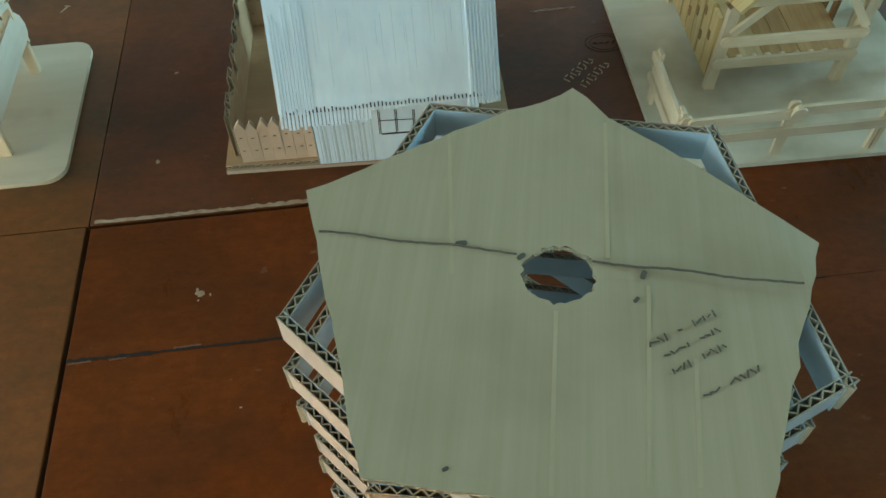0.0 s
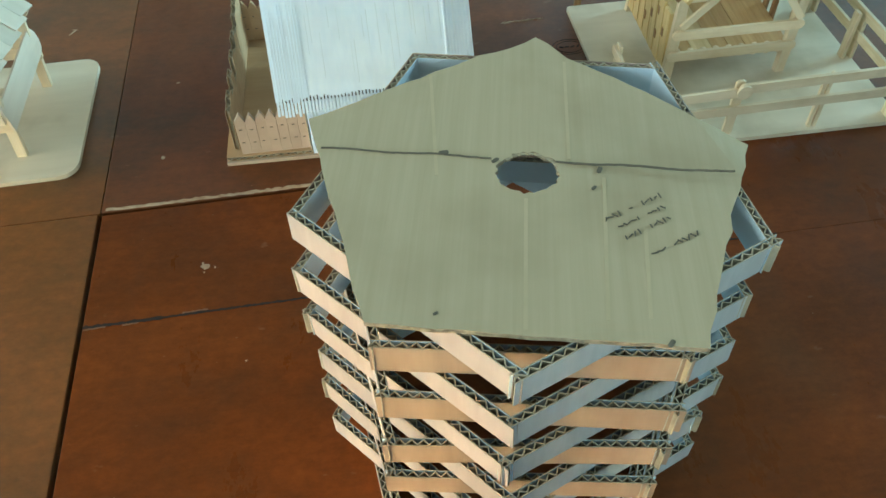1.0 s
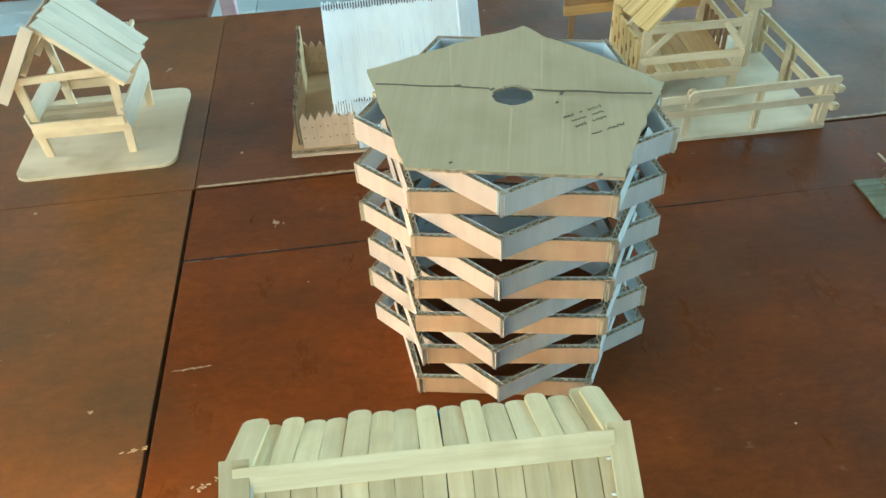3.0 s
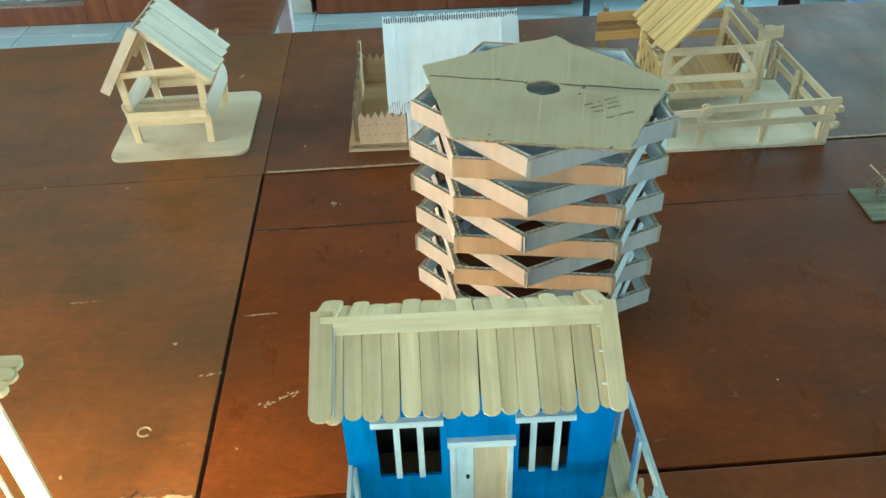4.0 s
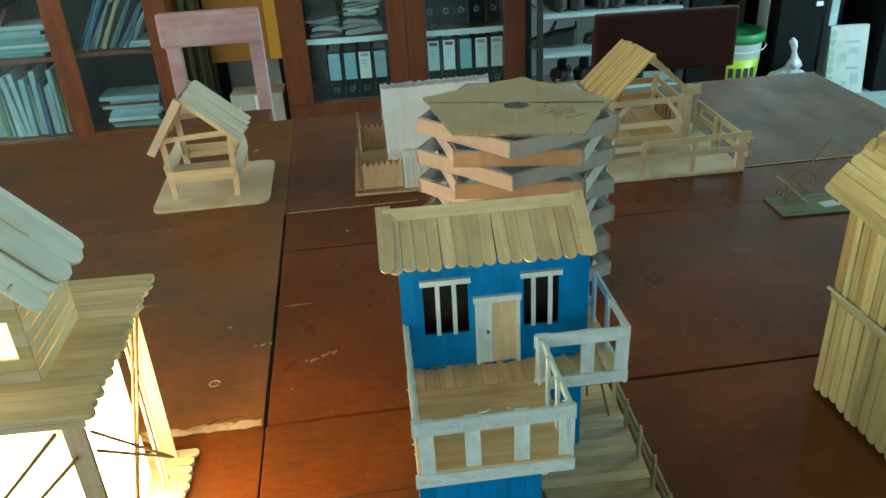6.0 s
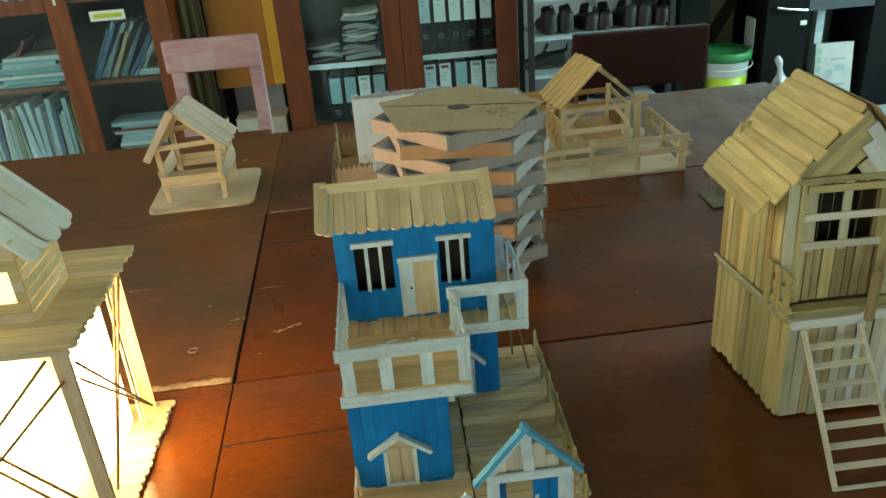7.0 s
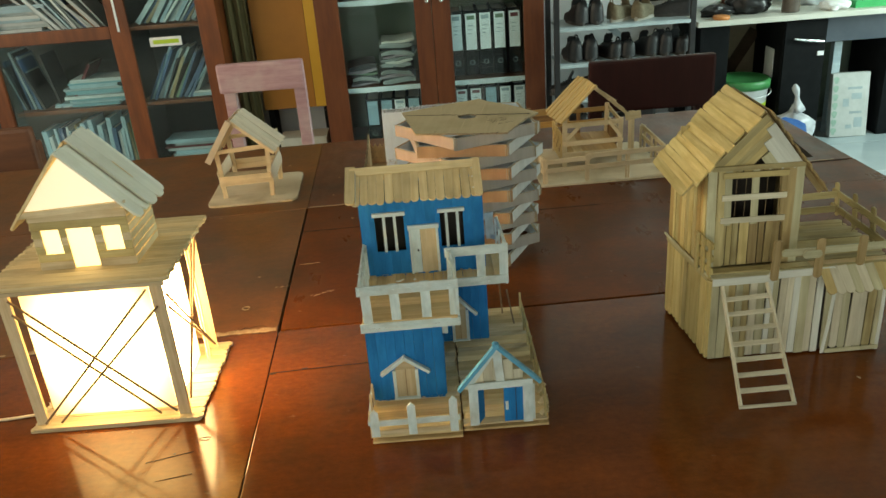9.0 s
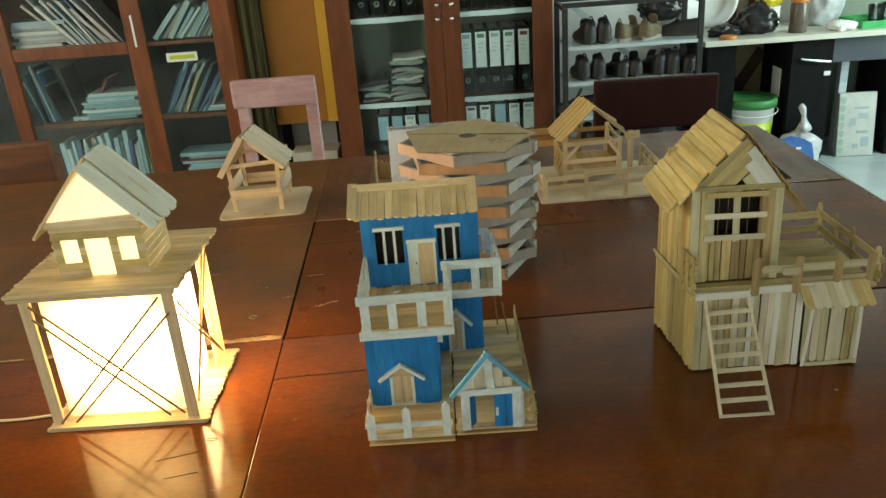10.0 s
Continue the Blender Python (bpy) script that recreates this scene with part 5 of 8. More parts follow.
    planks(T, "wall_stick", (0.354, -0.124, zu), (0.101, 0, 0), (0, 0, zt - zu), 11, 0.002, GREY, depth=0.0008, gap=0.0011, vary=0.3, lean=0.0008, holes=[(0.0215, 0.0755, 0.055, 0.108)], mats=(GREY, GREYGOLD, BROWNSTICK, BROWNSTICK, UMBERGREY, GREYWASH))
    # dark sheet behind the upper wall paints the shade in its gaps
    part("wall_lining", boxed((0.356, -0.1215, zu), (0.4535, -0.1205, zu + 0.054)), SHADE_SHEET, T, m=Matrix.Identity(4))
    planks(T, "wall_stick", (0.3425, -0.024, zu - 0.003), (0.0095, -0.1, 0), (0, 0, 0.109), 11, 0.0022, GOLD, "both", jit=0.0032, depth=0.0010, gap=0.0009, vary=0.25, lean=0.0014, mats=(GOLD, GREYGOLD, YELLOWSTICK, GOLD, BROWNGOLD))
    part("wall_lining", slab([(0.3455, -0.027), (0.3545, -0.121), (0.3555, -0.121), (0.3465, -0.027)], 0.1), SHADE_SHEET, T, m=pose(0, 0, 0.158))
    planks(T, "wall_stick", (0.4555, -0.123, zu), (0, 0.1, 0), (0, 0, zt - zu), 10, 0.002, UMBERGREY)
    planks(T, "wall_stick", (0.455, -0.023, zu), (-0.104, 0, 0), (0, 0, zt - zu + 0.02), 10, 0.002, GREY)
    part("room_back", boxed((0.357, -0.062, zu), (0.453, -0.06, 0.222)), SHADE_SHEET, T, m=Matrix.Identity(4))
    for x in (0.372, 0.4015, 0.4335):
        bar(T, "window_frame", (x + 0.002, -0.1268, 0.158), (x, -0.1268, 0.2235), 0.0075, 0.002, F, BROWNSTICK if x > 0.43 else GREYWASH)
    for z in (0.1645, 0.191, 0.2165):
        bar(T, "window_frame", (0.366, -0.1288, z), (0.4365, -0.1288, z - 0.001), 0.0064, 0.0018, F, GREYGOLD if z > 0.2 else PALEGREY)
    for x, mt in ((0.4412, BROWNSTICK), (0.4500, GREYWASH)):
        bar(T, "corner_stick", (x, -0.1272, zu), (x - 0.001, -0.1272, zt), 0.0095, 0.002, F, mt)
    bar(T, "corner_stick", (0.3570, -0.1272, zu), (0.3545, -0.1272, zt), 0.0095, 0.002, F, GREYWASH)
    bar(T, "corner_stick", (0.3665, -0.1262, zu), (0.366, -0.1262, zt), 0.0095, 0.002, F, GREY)
    bar(T, "lintel", (0.352, -0.1295, zt + 0.001), (0.4535, -0.1295, zt), 0.0052, 0.002, F, GREY, "both")
    for x in (0.385, 0.3955, 0.419):
        rod(T, "curtain_thread", (x, -0.118, 0.164), (x, -0.118, 0.215), 0.0004, THREAD)
    # gable of boards laid along both slopes
    apex, eL, eR = Vector((0.4065, -0.126, 0.2830)), Vector((0.3225, -0.126, 0.1970)), Vector((0.4780, -0.126, 0.1880))
    dL, dR = (eL - apex).normalized(), (eR - apex).normalized()
    for k in range(4):
        a = apex + dR * (0.0055 + 0.0083 * k) + Vector((0, 0.0008 * k, -0.001))
        reach = (a.z - 0.2275) / -dL.z
        if reach > 0.008:
            bar(T, "gable_board", a, a + dL * (reach + 0.006), 0.0081, 0.002, F, GREYGOLD if k % 2 else GREY)
    for k in range(3):
        a = apex + dL * (0.0045 + 0.0106 * k) + dR * (0.015 + 0.010 * k) + Vector((0, -0.0014 - 0.0003 * k, 0))
        reach = (a.z - 0.2275) / -dR.z
        if reach > 0.008:
            bar(T, "gable_board", a, a + dR * (reach + 0.006), 0.0108, 0.002, F, WHITEWASHED if k < 2 else GREYWASH, label="pale whitewashed board")
    # dark triangle paints the shade inside the open gable
    part("gable_back", slab([(0.352, 0.2275), (0.465, 0.2275), (0.4065, 0.277)], 0.001), SHADE_SHEET, T, m=pose(0, -0.1195, 0, 90, 0, 0))
    # roof of overlapping sticks
    for s, e, n, mt in ((1, eL, 13, GOLD), (-1, eR, 12, UMBERGREY)):
        d = e - apex
        nrm = Vector((d.z, 0, -d.x)) * (1 if s > 0 else -1)
        nrm = nrm if nrm.z > 0 else -nrm
        tilt = nrm.normalized()
        for k in range(n):
            p = apex + d * ((k + 0.5) / n) + tilt * (0.003 + 0.0006 * (k % 2))
            y0, y1 = -0.1345 + random.uniform(-0.0055, 0.0040), -0.0115 + random.uniform(-0.004, 0.004)
            slide = d.normalized() * random.uniform(-0.0018, 0.0018)
            lean = (tilt + d.normalized() * random.uniform(0.05, 0.11)).normalized()
            bar(T, "roof_stick", (p.x, y0, p.z), (p.x + slide.x, y1, p.z + slide.z + 0.0008), random.uniform(0.0100, 0.0112), 0.0016, lean, random.choice((GOLD, GOLD, GREYGOLD, YELLOWSTICK)) if s > 0 else mt, "both" if s < 0 or k % 3 == 0 else "none")
    for y in (-0.121, -0.030):
        for e in (eL, eR):
            bar(T, "rafter", apex + Vector((0, y + 0.126, -0.002)), e + Vector((0, y + 0.126, -0.0005)), 0.006, 0.002, F, UMBERGREY)
    # thread ends on the terrace
    for k in range(3):
        pts = [(0.552 + 0.006 * k + 0.012 * math.sin(a * 0.5 + k), -0.06 - 0.02 * k + 0.004 * a, 0.108 + 0.03 * math.sin(a * 0.32) ** 2) for a in range(11)]
        part("loose_thread", tube(pts, 0.0004, 4), THREAD, T, m=Matrix.Identity(4))
    return T


def craft_ladder():
    T = thing("ladder", (0.385, -0.2, 0), "small pale craft-stick ladder leaning on the terrace", "ladder")
    a0, a1, b0, b1 = Vector((0.3575, -0.245, 0.0035)), Vector((0.3615, -0.160, 0.100)), Vector((0.4135, -0.245, 0.0035)), Vector((0.4105, -0.160, 0.101))
    d = (a1 - a0).normalized()
    n = d.cross(Rr)
    for p, q in ((a0, a1), (b0, b1)):
        bar(T, "stringer", p, q, 0.0065, 0.0022, Rr, PALEGREY)
    bar(T, "foot_rung", a0 + Vector((-0.002, -0.0015, -0.0012)), b0 + Vector((0.002, -0.0015, -0.0012)), 0.003, 0.0024, F, PALEGREY)
    for k in range(7):
        f = 0.115 + 0.128 * k
        bar(T, "rung", a0.lerp(a1, f) + Vector((0.0012, 0, 0)), b0.lerp(b1, f) + Vector((-0.0012, 0, 0.0005)), 0.0056, 0.0018, (0, -0.25, 0.97), PALEGREY)
    return T


ladder_house()
craft_ladder()


# ---- lantern house on stilts ----
def lantern_house():
    T = thing("lantern_craft_house", (-0.32, -0.11, 0), "craft-stick house on a stilted lantern, lit from within", "lamp")
    x0, x1, y0, y1 = -0.414, -0.2235, -0.190, -0.026
    # base and platform
    planks(T, "base_stick", (x1, y0, 0.0014), (0, y1 - y0, 0), (x0 - x1, 0, 0), 16, 0.0022, PALE, "both", jit=0.0014)
    planks(T, "base_stick", (x0 + 0.004, y1, 0.0037), (0, y0 - y1, 0), (x1 - x0 - 0.002, 0, 0), 16, 0.0022, PALE, "both", jit=0.0014)
    zp = 0.1745
    planks(T, "platform_stick", (x1 - 0.001, y0 + 0.001, zp), (0, y1 - y0 + 0.010, 0), (x0 - x1 - 0.006, 0, 0), 17, 0.0022, PALEROOF, "both", jit=0.0014)
    planks(T, "platform_stick", (x0 + 0.001, y1 + 0.011, zp + 0.0023), (0, y0 - y1 - 0.010, 0), (x1 - x0 - 0.002, 0, 0), 17, 0.0022, PALEROOF, "both", jit=0.0014)
    for y in (y0 + 0.003, y1 + 0.008):
        bar(T, "platform_edge", (x0 - 0.002, y, zp - 0.004), (x1 - 0.006, y, zp - 0.004), 0.0045, 0.0025, F, PALE)
    # lit paper shaft
    for lo, hi, mt in (((-0.393, -0.1655), (-0.2555, -0.164), LAMP_PAPER), ((-0.257, -0.164), (-0.2555, -0.0565), LAMP_BRIGHT), ((-0.393, -0.0565), (-0.2555, -0.055), LAMP_PAPER), ((-0.393, -0.164), (-0.3915, -0.0565), LAMP_PAPER)):
        part("paper_sheet", boxed((*lo, 0.0055), (*hi, zp - 0.004)), mt, T, "white paper sheet glowing warm", m=Matrix.Identity(4))
    # stilts
    for x, y in ((-0.2415, -0.1795), (-0.4005, -0.1795), (-0.2445, -0.036), (-0.4005, -0.036)):
        bar(T, "stilt", (x, y, 0.005), (x, y, zp - 0.001), 0.0125, 0.004, F if y < -0.1 else (0.25, -1, 0), PALE)
    # braces
    for dz in (0.0, 0.016):
        rod(T, "brace", (-0.394, -0.1845, 0.162 - dz), (-0.2485 - 0.55 * dz * 2, -0.1845, 0.012 - dz * 0.1), 0.0013, SKEWER)
        rod(T, "brace", (-0.394 + 1.1 * dz, -0.187, 0.010), (-0.2495 + dz * 0.5, -0.187, 0.164 - dz * 1.25), 0.0013, SKEWER)
        rod(T, "brace", (-0.236, -0.170, 0.150 - dz), (-0.238, -0.045, 0.014), 0.0013, SKEWER)
        rod(T, "brace", (-0.238, -0.165, 0.014), (-0.236, -0.043 - dz, 0.160), 0.0013, SKEWER)
        rod(T, "brace", (-0.3905, -0.03, 0.162 - dz), (-0.25, -0.03, 0.012), 0.0013, SKEWER)
    for y in (-0.062, -0.072):
        rod(T, "brace", (-0.2405, y, 0.006), (-0.2405, y + 0.002, zp - 0.004), 0.0014, PALE)
    # cabin
    zc, ze = zp + 0.0034, 0.2415
    cx0, cx1, cy0, cy1 = -0.368, -0.2665, -0.148, -0.074
    for k in range(7):
        z = zc + 0.0045 + 0.0091 * k
        cuts = []
        if 2 <= k <= 4:
            cuts = [(cx0 + 0.009, cx0 + 0.0285), (cx1 - 0.0285, cx1 - 0.0085)]
        spans, a = [], cx0
        holes = sorted(cuts + ([(-0.3325, -0.3045)] if k <= 4 else []))
        for h0, h1 in holes:
            spans.append((a, h0))
            a = h1
        spans.append((a, cx1))
        for a, b in spans:
            bar(T, "cabin_stick", (a, cy0, z), (b, cy0, z), 0.0080 if k == 1 else 0.0088, 0.002, F, GREYGOLD if k % 3 else PALE)
        bar(T, "cabin_stick", (cx1, cy0, z), (cx1, cy1, z), 0.0076, 0.002, (1, 0, 0), PALEROOF)
        bar(T, "cabin_stick", (cx0, cy1, z), (cx0, cy0, z), 0.0086, 0.002, (-1, 0, 0.25), PALEROOF)
        bar(T, "cabin_stick", (cx1, cy1, z), (cx0, cy1, z), 0.0086, 0.002, B, PALEROOF)
    part("paper_lining", boxed((cx0 + 0.003, cy0 + 0.003, zc), (cx1 - 0.003, cy1 - 0.003, ze - 0.001)), LAMP_PANE, T, "glowing paper behind the windows and door", m=Matrix.Identity(4))
    bar(T, "eave_board", (cx0 - 0.006, cy0 - 0.004, 0.2425), (cx1 + 0.004, cy0 - 0.004, 0.2475), 0.006, 0.006, F, PALE)
    # glowing gable
    bm = slab([(cx0 - 0.004, 0.245), (cx1 + 0.004, 0.2485), (-0.3185, 0.301)], 0.0012)
    part("paper_gable", bm, LAMP_GABLE, T, "triangular paper gable, softly lit", m=pose(0, cy0 - 0.0015, 0, 90, 0, 0))
    # roof of wide boards laid down the slope
    ap = Vector((-0.3185, 0, 0.3065))
    for s, e in ((1, Vector((-0.2490, 0, 0.2320))), (-1, Vector((-0.386, 0, 0.2265)))):
        d = e - ap
        nrm = Vector((-d.z, 0, d.x)) if s > 0 else Vector((d.z, 0, -d.x))
        nrm = nrm if nrm.z > 0 else -nrm
        # front board, an inner one, and a doubled layer of wide boards behind
        for y, w, up, past, low in ((-0.1482, 0.0196, 0.0, 0.001, 0.0), (-0.1290, 0.0190, 0.0004, 0.0, -0.001), (-0.1150, 0.0238, 0.0040, 0.004, 0.002), (-0.0915, 0.0234, 0.0043, 0.005, 0.003), (-0.0755, 0.0160, 0.0008, 0.0, 0.0)):
            lift = nrm.normalized() * up
            go = d.normalized()
            bar(T, "roof_board", ap + Vector((0, y, 0)) + lift - go * past * (s > 0), e + Vector((0, y + random.uniform(-0.001, 0.001), 0)) + go * (low + random.uniform(-0.0005, 0.001)) + lift, w, 0.0024, nrm, ROOFGREY if s > 0 else PALEROOF, "one")
        if s > 0:
            mid = ap.lerp(e, 0.55) + Vector((0, -0.1033, 0)) + nrm.normalized() * 0.0054
            bar(T, "roof_split", mid - d * 0.13, mid + d * 0.13, 0.0011, 0.0016, nrm, PALE)
    return T


lantern_house()


def power_cord():
    T = thing("power_cord", (-0.44, -0.15, 0), "thin pale power cord lying on the table", "cable")
    pts = [(-0.402 - 0.012 * k, -0.152 - 0.006 * math.sin(k * 0.33) - 0.0006 * k, 0.0022) for k in range(46)]
    part("cord", tube(pts, 0.0017, 8), BAMBOO, T, m=Matrix.Identity(4), smooth=True)
    return T


power_cord()


# ---- open hut ----
def rounded_plate(x0, x1, y0, y1, r, t):
    pts = []
    for cx, cy, a in ((x1 - r, y1 - r, 0), (x0 + r, y1 - r, 90), (x0 + r, y0 + r, 180), (x1 - r, y0 + r, 270)):
        pts += [(cx + r * math.cos(radians(a + 18 * k)), cy + r * math.sin(radians(a + 18 * k))) for k in range(6)]
    return slab(pts, t)


def open_hut():
    T = thing("bamboo_hut_model", (-0.3, 0.59, 0), "small open bamboo hut with a pitched roof on a plywood plate", "model hut")
    part("base_plate", rounded_plate(-0.085, 0.085, -0.0845, 0.0845, 0.016, 0.004), PLY, T, "pale plywood plate with rounded corners", m=pose(-0.2985, 0.5855, 0.0022, 0, 0, 2.5))
    posts = {"fl": (-0.3515, 0.5405), "fr": (-0.2605, 0.5365), "br": (-0.2600, 0.6350), "bl": (-0.3500, 0.6400)}
    for k, (x, y) in posts.items():
        out = 0.004 if k[1] == "r" else -0.004
        bar(T, "leg", (x, y, 0.004), (x + out * 0.5, y, 0.034), 0.0085, 0.005, F, BAMBOO)
        bar(T, "post", (x, y, 0.032), (x + out, y, 0.103), 0.0085, 0.004, F, BAMBOO)
    P = {k: Vector((*v, 0)) for k, v in posts.items()}
    for a, b in (("fl", "fr"), ("bl", "br")):
        s = -1 if a == "fl" else 1
        o = Vector((0, s * 0.004, 0))
        bar(T, "floor_beam", P[a] + o + Vector((-0.006, 0, 0.0345)), P[b] + o + Vector((0.006, 0, 0.0385)), 0.0105, 0.003, F, BAMBOO, "none")
        bar(T, "floor_beam", P[a] + o * 1.8 + Vector((-0.004, 0, 0.0445)), P[b] + o * 1.8 + Vector((0.004, 0, 0.0480)), 0.0095, 0.003, F, BAMBOO, "none")
        bar(T, "tie_beam", P[a] + o + Vector((-0.003, 0, 0.097)), P[b] + o + Vector((0.002, 0, 0.104)), 0.008, 0.003, F, BAMBOO)
    planks(T, "floor_slat", P["fr"] + Vector((0.002, 0, 0.0435)), (P["br"] - P["fr"]) * 0.42, P["fl"] - P["fr"] + Vector((-0.004, 0, -0.0025)), 4, 0.0022, BAMBOO, jit=0.001)
    for a, b, s in (("fr", "br", 1), ("fl", "bl", -1)):
        o = Vector((s * 0.0055, 0, 0))
        bar(T, "side_panel", P[a] + o + Vector((0, -0.006, 0.0465)), P[b] + o + Vector((0, 0.010, 0.052)), 0.025, 0.002, (s, 0, 0.12 * s), HUTROOF, "one")
        bar(T, "plate_beam", P[a] + o * 0.8 + Vector((0, -0.014, 0.104)), P[b] + o * 0.8 + Vector((0, 0.014, 0.104)), 0.005, 0.004, (s, 0, 0), BAMBOO)
    # pitched roof
    ap0, ap1 = Vector((-0.3190, 0.5350, 0.1525)), Vector((-0.3180, 0.6430, 0.1510))
    for x, y0, y1, z in ((-0.3685, 0.530, 0.638, 0.0800), (-0.2435, 0.5225, 0.6220, 0.0900)):
        e0, e1 = Vector((x, y0, z)), Vector((x + 0.004, y1, z + 0.001))
        n = (e0 - ap0).cross(ap1 - ap0)
        n = n if n.z > 0 else -n
        for k in range(5):
            f = (k + 0.5) / 5
            a, b = ap0.lerp(ap1, f), e0.lerp(e1, f)
            lift = n.normalized() * (0.0005 * (k % 2) + 0.0045)
            bar(T, "roof_board", a + lift, b + lift + (b - a).normalized() * random.uniform(-0.002, 0.003), 0.0224, 0.0018, n, HUTROOF, "none")
        if x < -0.3:
            bar(T, "barge_board", ap0 + Vector((0, -0.0035, 0.003)), e0 + Vector((-0.002, -0.0035, 0)), 0.0115, 0.003, F, HUTROOF)
        for f in (0.06, 0.5, 0.94):
            bar(T, "rafter", ap0.lerp(ap1, f), e0.lerp(e1, f), 0.006, 0.003, F, BAMBOO)
    return T


open_hut()


# ---- white cardboard house ----
def saw_fence(T, p0, p1, z0, h, teeth, outer, n_out, name="picket_fence"):
    p0, p1 = Vector((*p0, z0)), Vector((*p1, z0))
    L = (p1 - p0).length
    w = L / teeth
    for k in range(teeth):
        hh = h + random.uniform(-0.002, 0.002)
        pts = [(-w / 2, 0), (w / 2 - 0.0001, 0), (w / 2 - 0.0001, hh - 0.008), (random.uniform(-0.001, 0.001), hh), (-w / 2, hh - 0.008)]
        c = p0.lerp(p1, (k + 0.5) / teeth)
        m = turn_to(c - (p1 - p0) * 0.1, c + (p1 - p0) * 0.1, UP) @ pose(0, 0, 0, 90 + random.uniform(-1, 1), 0, 0)
        bm = slab(pts, 0.004)
        picket = put(name, finish(bm, "picket", outer), T, m)
        for z in (0.3, 0.62):
            part("staple", boxed((-0.0011, hh * z - 0.0003, 0.0018), (0.0011, hh * z + 0.0003, 0.0024)), PENCIL, picket, m=m @ pose(random.uniform(-0.001, 0.001), 0, 0))
            part("staple", boxed((-0.0011, hh * z - 0.0003, -0.0024), (0.0011, hh * z + 0.0003, -0.0018)), PENCIL, picket, m=m)


def white_house():
    T = thing("white_cardboard_house", (0.03, 0.58, 0), "corrugated cardboard house painted white, on a fenced cardboard yard", "model house")
    part("base_card", boxed((-0.0845, 0.5005, 0.0003), (0.1405, 0.6835, 0.0038), 0.0004), TAN, T, "flat kraft card under the base", m=Matrix.Identity(4))
    base = corrugated(0.225, 0.181, 0.0042, 0.0062, KRAFT, KRAFT, FLUTE)
    put("base_board", base, T, pose(0.0285, 0.502, 0.0062, -90, 0, 0), "corrugated cardboard base")
    saw_fence(T, (-0.0705, 0.5065), (-0.0115, 0.5075), 0.0085, 0.043, 7, TAN, F)
    saw_fence(T, (-0.0765, 0.676), (-0.012, 0.678), 0.0085, 0.040, 7, KRAFT, F)
    for k in range(12):
        y = 0.512 + 0.0135 * k
        h = (0.040, 0.043, 0.036, 0.045, 0.030, 0.046, 0.041, 0.048, 0.044, 0.052, 0.055, 0.064)[k]
        put("side_fence", corrugated(0.0134, h, 0.004, 0.0078, KRAFT, KRAFT, FLUTE), T, pose(-0.0750, y + 0.006, 0.0085, 0, random.uniform(-1.5, 1.5), 90), "torn corrugated fence")
    # walls
    x0, x1, y0, y1 = -0.0105, 0.1115, 0.499, 0.640
    def wall_at(L, H, m):
        put("wall", corrugated(L, H, 0.004, 0.0078, WHITEWASH, WHITEWASH, FLUTE), T, m, "white painted cardboard wall")
    wall_at(0.122, 0.062, pose(0.0505, y0, 0.0085))
    wall_at(0.122, 0.062, pose(0.0505, y1, 0.0085))
    wall_at(0.137, 0.062, pose(x0, (y0 + y1) / 2, 0.0085, 0, 0, 90))
    wall_at(0.137, 0.062, pose(x1, (y0 + y1) / 2, 0.0085, 0, 0, 90))
    # drawn window
    for a, b, c, d in ((0.038, 0.0635, 0.0500, 0.0495), (0.039, 0.0635, 0.0368, 0.0368), (0.039, 0.0635, 0.0358, 0.0362), (0.0375, 0.0375, 0.037, 0.0605), (0.0386, 0.0386, 0.037, 0.0600),
                       (0.0500, 0.0500, 0.037, 0.0600), (0.0511, 0.0511, 0.038, 0.0595), (0.0630, 0.0630, 0.037, 0.0590), (0.0641, 0.0641, 0.038, 0.0585)):
        rod(T, "drawn_window_line", (a, y0 - 0.0022, c), (b + 0.0001, y0 - 0.0022, d), 0.0003, INK)
    for k in range(14):
        xx = -0.008 + 0.0031 * k + random.uniform(-0.0006, 0.0006)
        bar(T, "peeled_rib", (xx, y0 - 0.0024, 0.010), (xx, y0 - 0.0024, 0.068 - random.uniform(0, 0.02)), 0.0014, 0.0008, F, LINER_BLUE if k % 3 else WHITEWASH)
    # roof: two corrugated slabs
    f0, f1 = Vector((-0.0315, 0.4910, 0.0690)), Vector((0.1265, 0.4955, 0.0710))
    r0, r1 = Vector((-0.033, 0.543, 0.148)), Vector((0.1245, 0.548, 0.150))
    slope = (r0 - f0)
    m = turn_to((f0 + Vector((0, 0, 0))), f1, (0, -slope.z, slope.y))
    x = (f1 - f0).normalized()
    z = (slope - x * slope.dot(x)).normalized()
    y = z.cross(x)
    c = (f0 + f1) / 2
    m = Matrix(((x.x, y.x, z.x, c.x), (x.y, y.y, z.y, c.y), (x.z, y.z, z.z, c.z), (0, 0, 0, 1)))
    put("roof_slab", corrugated(round((f1 - f0).length, 4), round(slope.length, 4), 0.0045, 0.0068, WHITEWASH, WHITEWASH, FLUTE), T, m, "white painted roof slab with open flutes at its edge")
    # open flutes along the eave and the ridge; black bars paint the shade between ribs
    L, S = (f1 - f0).length, round(slope.length, 4)
    n = 58
    for k in range(n):
        f = (k + 0.5) / n
        xx = -L / 2 + L * f
        ends = 0.013 * (1 - f) + 0.007 * f
        if 0.42 < f < 0.84:
            ends *= 0.35
